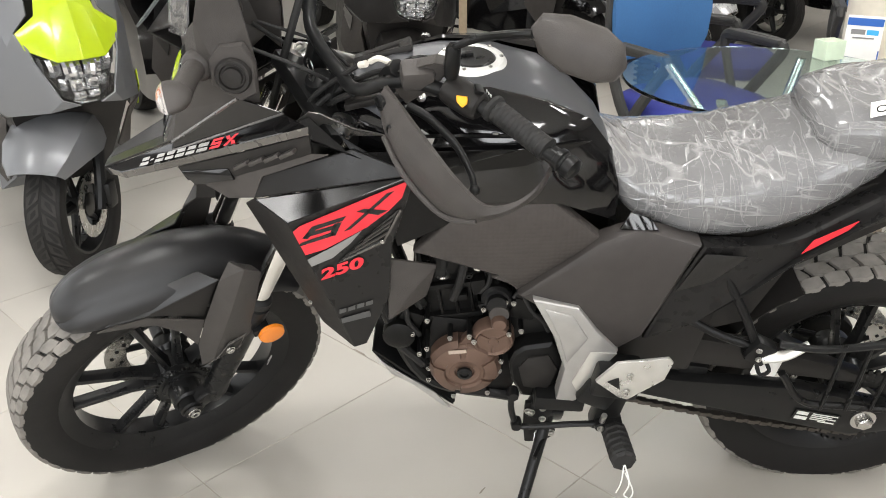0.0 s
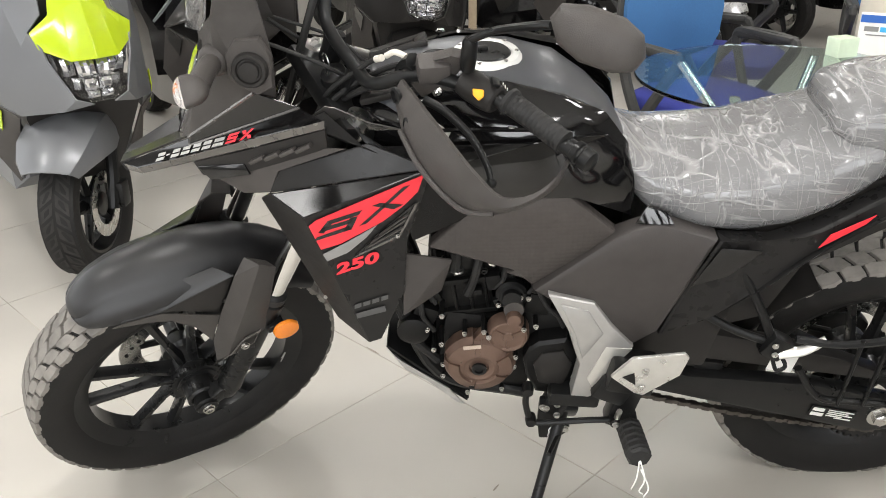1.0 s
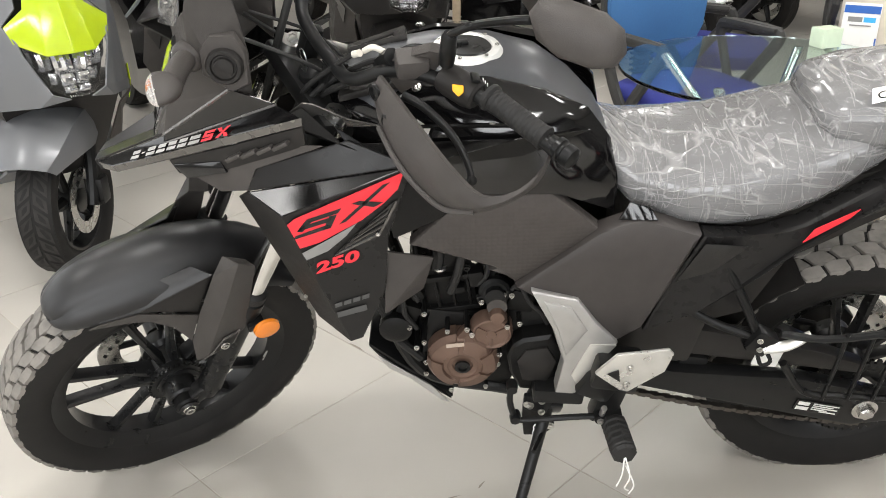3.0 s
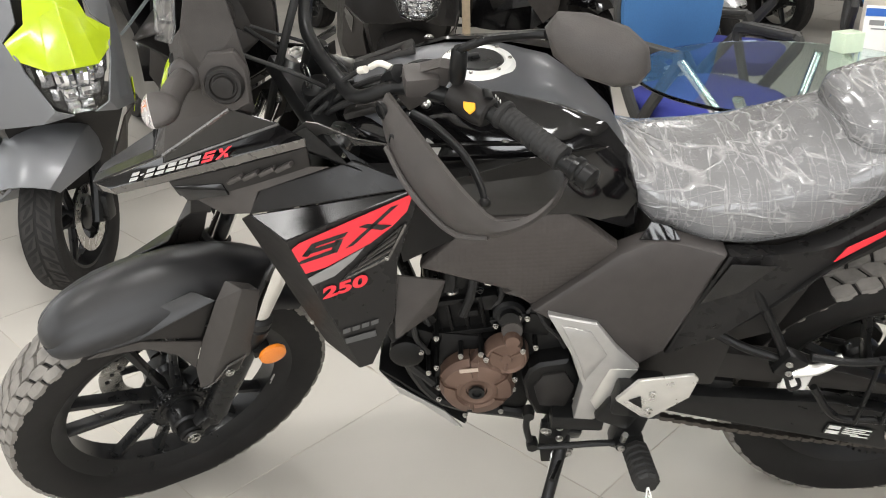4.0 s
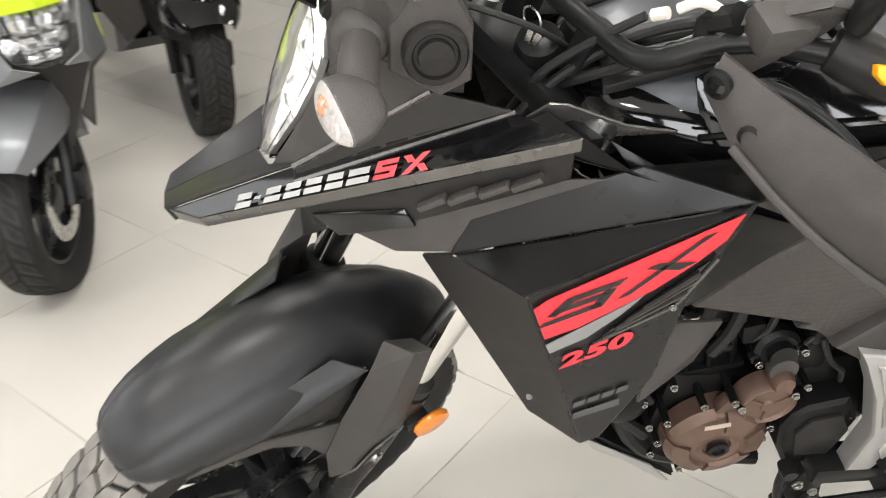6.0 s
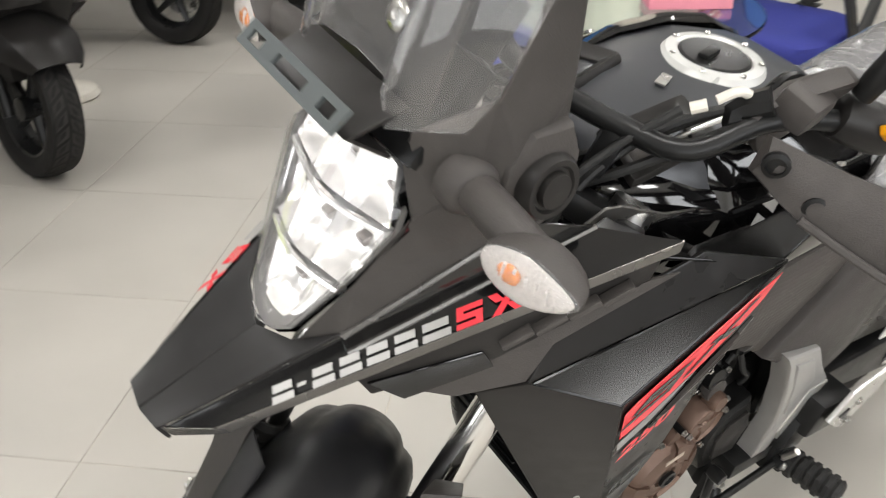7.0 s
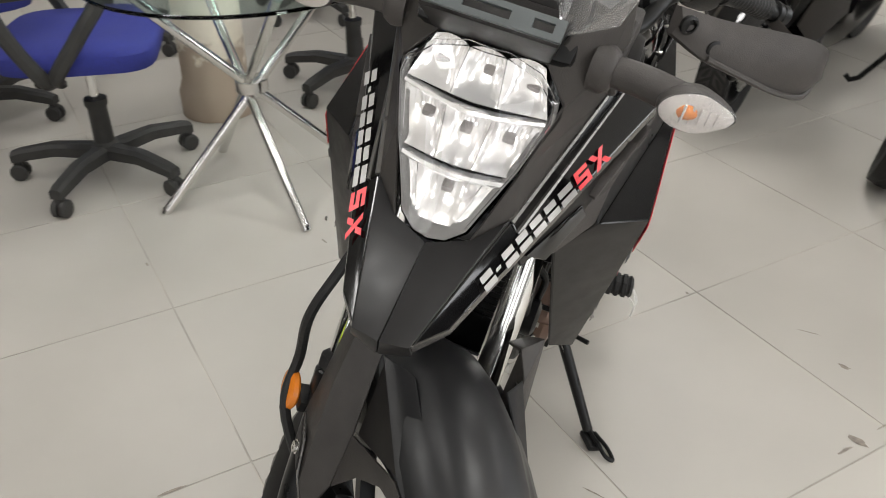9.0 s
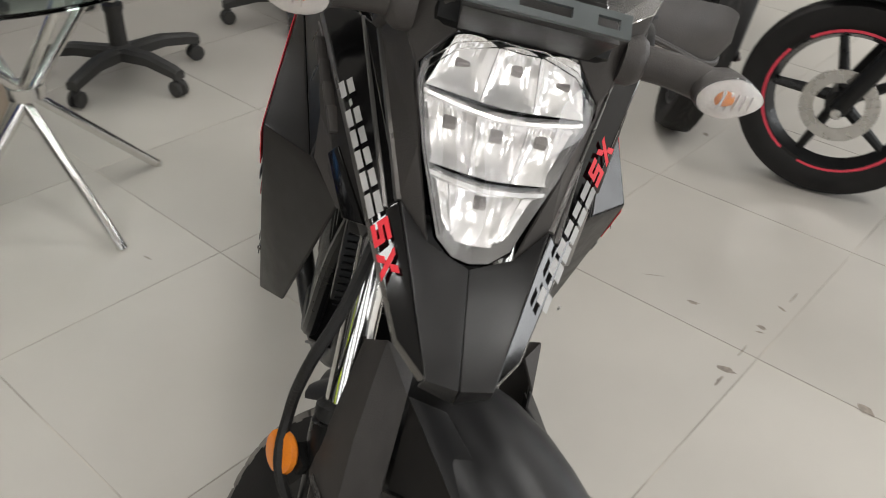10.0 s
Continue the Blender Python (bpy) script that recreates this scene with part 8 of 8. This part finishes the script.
TGLASS = mat("green_tinted_glass", (0.78, 0.93, 0.90), 0.02, trans=1.0, vary=0.0, rvary=0.0, ior=1.45)
TC = Vector((0.145, 0.892, 0))
table = thing("glass_table", Matrix.Translation(TC), "round glass table on crossed chrome legs", "table")
bm = lathe(bmn(), [(0.0001, 0.684), (0.42, 0.684), (0.437, 0.684), (0.440, 0.687), (0.440, 0.692), (0.437, 0.695), (0.42, 0.695), (0.0001, 0.695)], (0, 0, 0), (0, 0, 1), 72)
o = part("tabletop", bm, TGLASS, table, "round green-tinted glass top", sharp=6)
o.visible_shadow = False
for k, (fx, fy) in enumerate(((-0.205, -0.252), (-0.228, 0.226), (0.244, -0.224), (0.207, 0.236))):
    d = Vector((fx, fy, 0))
    e = Vector((-d.y, d.x, 0)).normalized() * (0.02 if k % 2 else -0.02)
    bm = cyl(bmn(), d + e + Vector((0, 0, 0.004)), -d + e + Vector((0, 0, 0.681)), 0.0145, seg=14)
    part("leg", bm, CHROME, table, "slanting chrome tube leg")
    bm = cyl(bmn(), d * 1.005 + e, d * 0.985 + e + Vector((0, 0, 0.012)), 0.0155, seg=14)
    part("foot_cap", bm, CHROME, table)
bm = lathe(bmn(), [(0.046, 0.332), (0.05, 0.332), (0.05, 0.366), (0.046, 0.366)], (0, 0, 0), (0, 0, 1), 28, closed=True)
part("leg_ring", bm, CHROME, table, "chrome ring where the legs cross")


def pillar_material():
    """Cream paint, water-stained and peeled brown low down."""
    m = mat("stained_cream_paint", (0.66, 0.60, 0.50), 0.7, vary=0.08, bump=0.2, bscale=60)
    nt = m.node_tree
    N, K = nt.nodes.new, nt.links.new
    b = nt.nodes["Principled BSDF"]
    src = b.inputs["Base Color"].links[0].from_socket
    tc = N("ShaderNodeTexCoord")
    sp = N("ShaderNodeSeparateXYZ")
    K(tc.outputs["Object"], sp.inputs[0])
    n = N("ShaderNodeTexNoise")
    n.inputs["Scale"].default_value = 9
    n.inputs["Detail"].default_value = 7
    K(tc.outputs["Object"], n.inputs["Vector"])
    a = N("ShaderNodeMath")
    a.operation = 'MULTIPLY_ADD'
    a.inputs[1].default_value = -0.5
    K(n.outputs[0], a.inputs[0])
    K(sp.outputs["Z"], a.inputs[2])
    r = N("ShaderNodeMapRange")
    r.inputs[1].default_value, r.inputs[2].default_value = 0.02, -0.02
    K(a.outputs[0], r.inputs[0])
    c = N("ShaderNodeMix")
    c.data_type = 'RGBA'
    K(r.outputs[0], c.inputs[0])
    K(src, c.inputs[6])
    c.inputs[7].default_value = (0.36, 0.29, 0.225, 1)
    K(c.outputs[2], b.inputs["Base Color"])
    return m


PILM = pillar_material()
bm = lathe(bmn(), [(0.136, 0.002), (0.138, 0.09), (0.130, 0.11), (0.121, 0.14), (0.121, 0.45), (0.121, 3.295)], (0.665, 1.325, 0), (0, 0, 1), 40)
pil = part("pillar", bm, PILM, None, "round cream pillar with brown water stains low down", kind="structure")
pil["category"] = "pillar"
BLUESIGN = mat("blue_print", (0.02, 0.11, 0.42), 0.4, vary=0.05)
sign = thing("notice_board", pose(0.558, 1.232, 0.602, 0, 0, -27.5) @ Matrix.Diagonal((0.72, 1, 0.80, 1)), "white notice card with a blue heading fixed to the pillar", "sign")
part("card", box(bmn(), (0, 0, 0.13), (0.155, 0.006, 0.26), (-6, 0, 0), 0.002), PAPER, sign, "white card")
for z, w, h, dx in ((0.235, 0.15, 0.03, 0), (0.06, 0.006, 0.13, 0.073), (0.06, 0.006, 0.13, -0.073)):
    bm = box(bmn(), (dx, -0.0045 + (z - 0.13) * 0.105, z), (w, 0.002, h), (-6, 0, 0))
    part("blue_band", bm, BLUESIGN, sign, "blue printed band")
bm = bmn()
box(bm, (-0.025, 0.0035, 0.195), (0.06, 0.002, 0.02), (-6, 0, 0))
box(bm, (-0.0, -0.001, 0.172), (0.09, 0.002, 0.005), (-6, 0, 0))
box(bm, (0.0, -0.0035, 0.075), (0.085, 0.002, 0.10), (-6, 0, 0))
part("dark_printing", bm, GREYDECAL, sign, "grey printed block", kind="stuff")
bm = bmn()
box(bm, (0.036, 0.0035, 0.195), (0.05, 0.002, 0.02), (-6, 0, 0))
part("light_blue_printing", bm, mat("light_blue_print", (0.05, 0.4, 0.75), 0.4, vary=0.05), sign)
o = part("paper_block", box(bmn(), (0, 0, 0.03), (0.075, 0.06, 0.06), (0, 0, 8), 0.003), mat("pale_green_paper", (0.62, 0.72, 0.55), 0.7, vary=0.08), None, "block of pale green paper on the glass table")
o["category"] = "papers"
o.matrix_world = pose(0.41, 1.14, 0.695, 0, 0, 10)
# pink box on the table
o = part("pink_box", box(bmn(), (0, 0, 0.013), (0.22, 0.12, 0.026), bev=0.004), mat("pink_card", (0.72, 0.25, 0.32), 0.6, vary=0.08), None, "flat pink cardboard box on the glass table")
o["category"] = "box"
o.matrix_world = pose(0.33, 0.74, 0.695, 0, 0, -38)
# cream plate on the floor and the pale post behind
bm = lathe(bmn(), [(0.12, 0.0), (0.13, 0.01), (0.12, 0.035), (0.05, 0.06), (0.0001, 0.062)], (0, 0, 0), (0, 0, 1), 32)
o = part("stand_base", bm, CREAM, None, "round cream stand base on the floor")
o["category"] = "stand"
o.matrix_world = Matrix.Translation((-0.72, 3.10, 0.0))
o = part("post", box(bmn(), (-0.66, 3.9, 1.0), (0.05, 0.05, 2.0), bev=0.004), mat("pale_wood", (0.55, 0.44, 0.31), 0.6, vary=0.2), None, "pale wooden post standing behind the vehicles", kind="structure")
o["category"] = "post"
# floor scuffs and spilt marks
SCUFF = mat("brown_scuff", (0.25, 0.215, 0.18), 0.6, vary=0.5, scale=90)
rnd = random.Random(5)
bm = bmn()
for cx, cy, L_, w_, a in ((-0.567, -0.822, 0.045, 0.018, 60), (-0.418, -0.961, 0.034, 0.014, 40), (-0.436, -0.95, 0.022, 0.006, 70), (-0.344, -1.041, 0.024, 0.010, 20), (-0.70, -1.09, 0.055, 0.026, 30), (0.62, -1.15, 0.03, 0.02, 0), (-0.60, -0.795, 0.05, 0.008, -45), (-0.317, -0.82, 0.030, 0.014, 65), (-0.108, -0.45, 0.012, 0.009, 0), (-0.121, 0.577, 0.03, 0.006, 50), (-0.366, 1.008, 0.022, 0.007, 50), (-0.83, -0.12, 0.045, 0.004, 20), (-0.76, -0.08, 0.03, 0.005, 60), (-1.078, 0.512, 0.06, 0.007, -45), (-0.2, -0.75, 0.06, 0.003, 80), (-0.86, -0.30, 0.05, 0.004, 70), (-0.30, -1.09, 0.05, 0.005, -45), (-0.50, -0.885, 0.06, 0.004, -45)):
    n = 11
    vs = []
    for k in range(n):
        t = 2 * math.pi * k / n
        j = 0.6 + 0.6 * rnd.random()
        p = Vector((0.5 * L_ * j * math.cos(t), 0.5 * w_ * j * math.sin(t), 0))
        p.rotate(Euler((0, 0, radians(a))))
        vs.append(bm.verts.new(p + Vector((cx, cy, 0.0012))))
    bm.faces.new(vs)
part("floor_scuffs", bm, SCUFF, floor, "dark scuffs on the tiles", kind="stuff")

# ---- floor tiles, laid diagonally ----
def tile_mesh():
    t = bmesh.new()
    h = (TILE - 0.0011) / 2
    a = [t.verts.new((x * h, y * h, -0.006)) for x, y in ((-1, -1), (1, -1), (1, 1), (-1, 1))]
    b = [t.verts.new((x * (h - 0.0015), y * (h - 0.0015), 0)) for x, y in ((-1, -1), (1, -1), (1, 1), (-1, 1))]
    t.faces.new(b)
    for i in range(4):
        t.faces.new((a[i], a[(i + 1) % 4], b[(i + 1) % 4], b[i]))
    me = bpy.data.meshes.new("tile")
    t.to_mesh(me)
    t.free()
    me.materials.append(TILEM)
    return me


TM = tile_mesh()
cells = []
for i in range(-22, 23):
    for j in range(-22, 23):
        c = GC + GU * (i + 0.5) * TILE + GV * (j + 0.5) * TILE
        if x0 - 0.3 < c.x < x1 + 0.3 and y0 - 0.3 < c.y < y1 + 0.3:
            cells.append(((c - Vector((-0.5, 1.0, 0))).length, c))
cells.sort(key=lambda q: q[0])
rest = bmesh.new()
for k, (_, c) in enumerate(cells):
    R = pose(c.x, c.y, 0, 0, 0, 45)
    if k < 290:
        o = new("tile", TM)
        o.parent = floor
        o.matrix_world = R
    else:
        h = (TILE - 0.0011) / 2
        q = [rest.verts.new(R @ Vector((x * h, y * h, z))) for z in (-0.006, 0) for x, y in ((-1, -1), (1, -1), (1, 1), (-1, 1))]
        rest.faces.new(q[4:])
        for i in range(4):
            rest.faces.new((q[i], q[(i + 1) % 4], q[4 + (i + 1) % 4], q[4 + i]))
part("far_tiles", rest, TILEM, floor, kind="stuff")
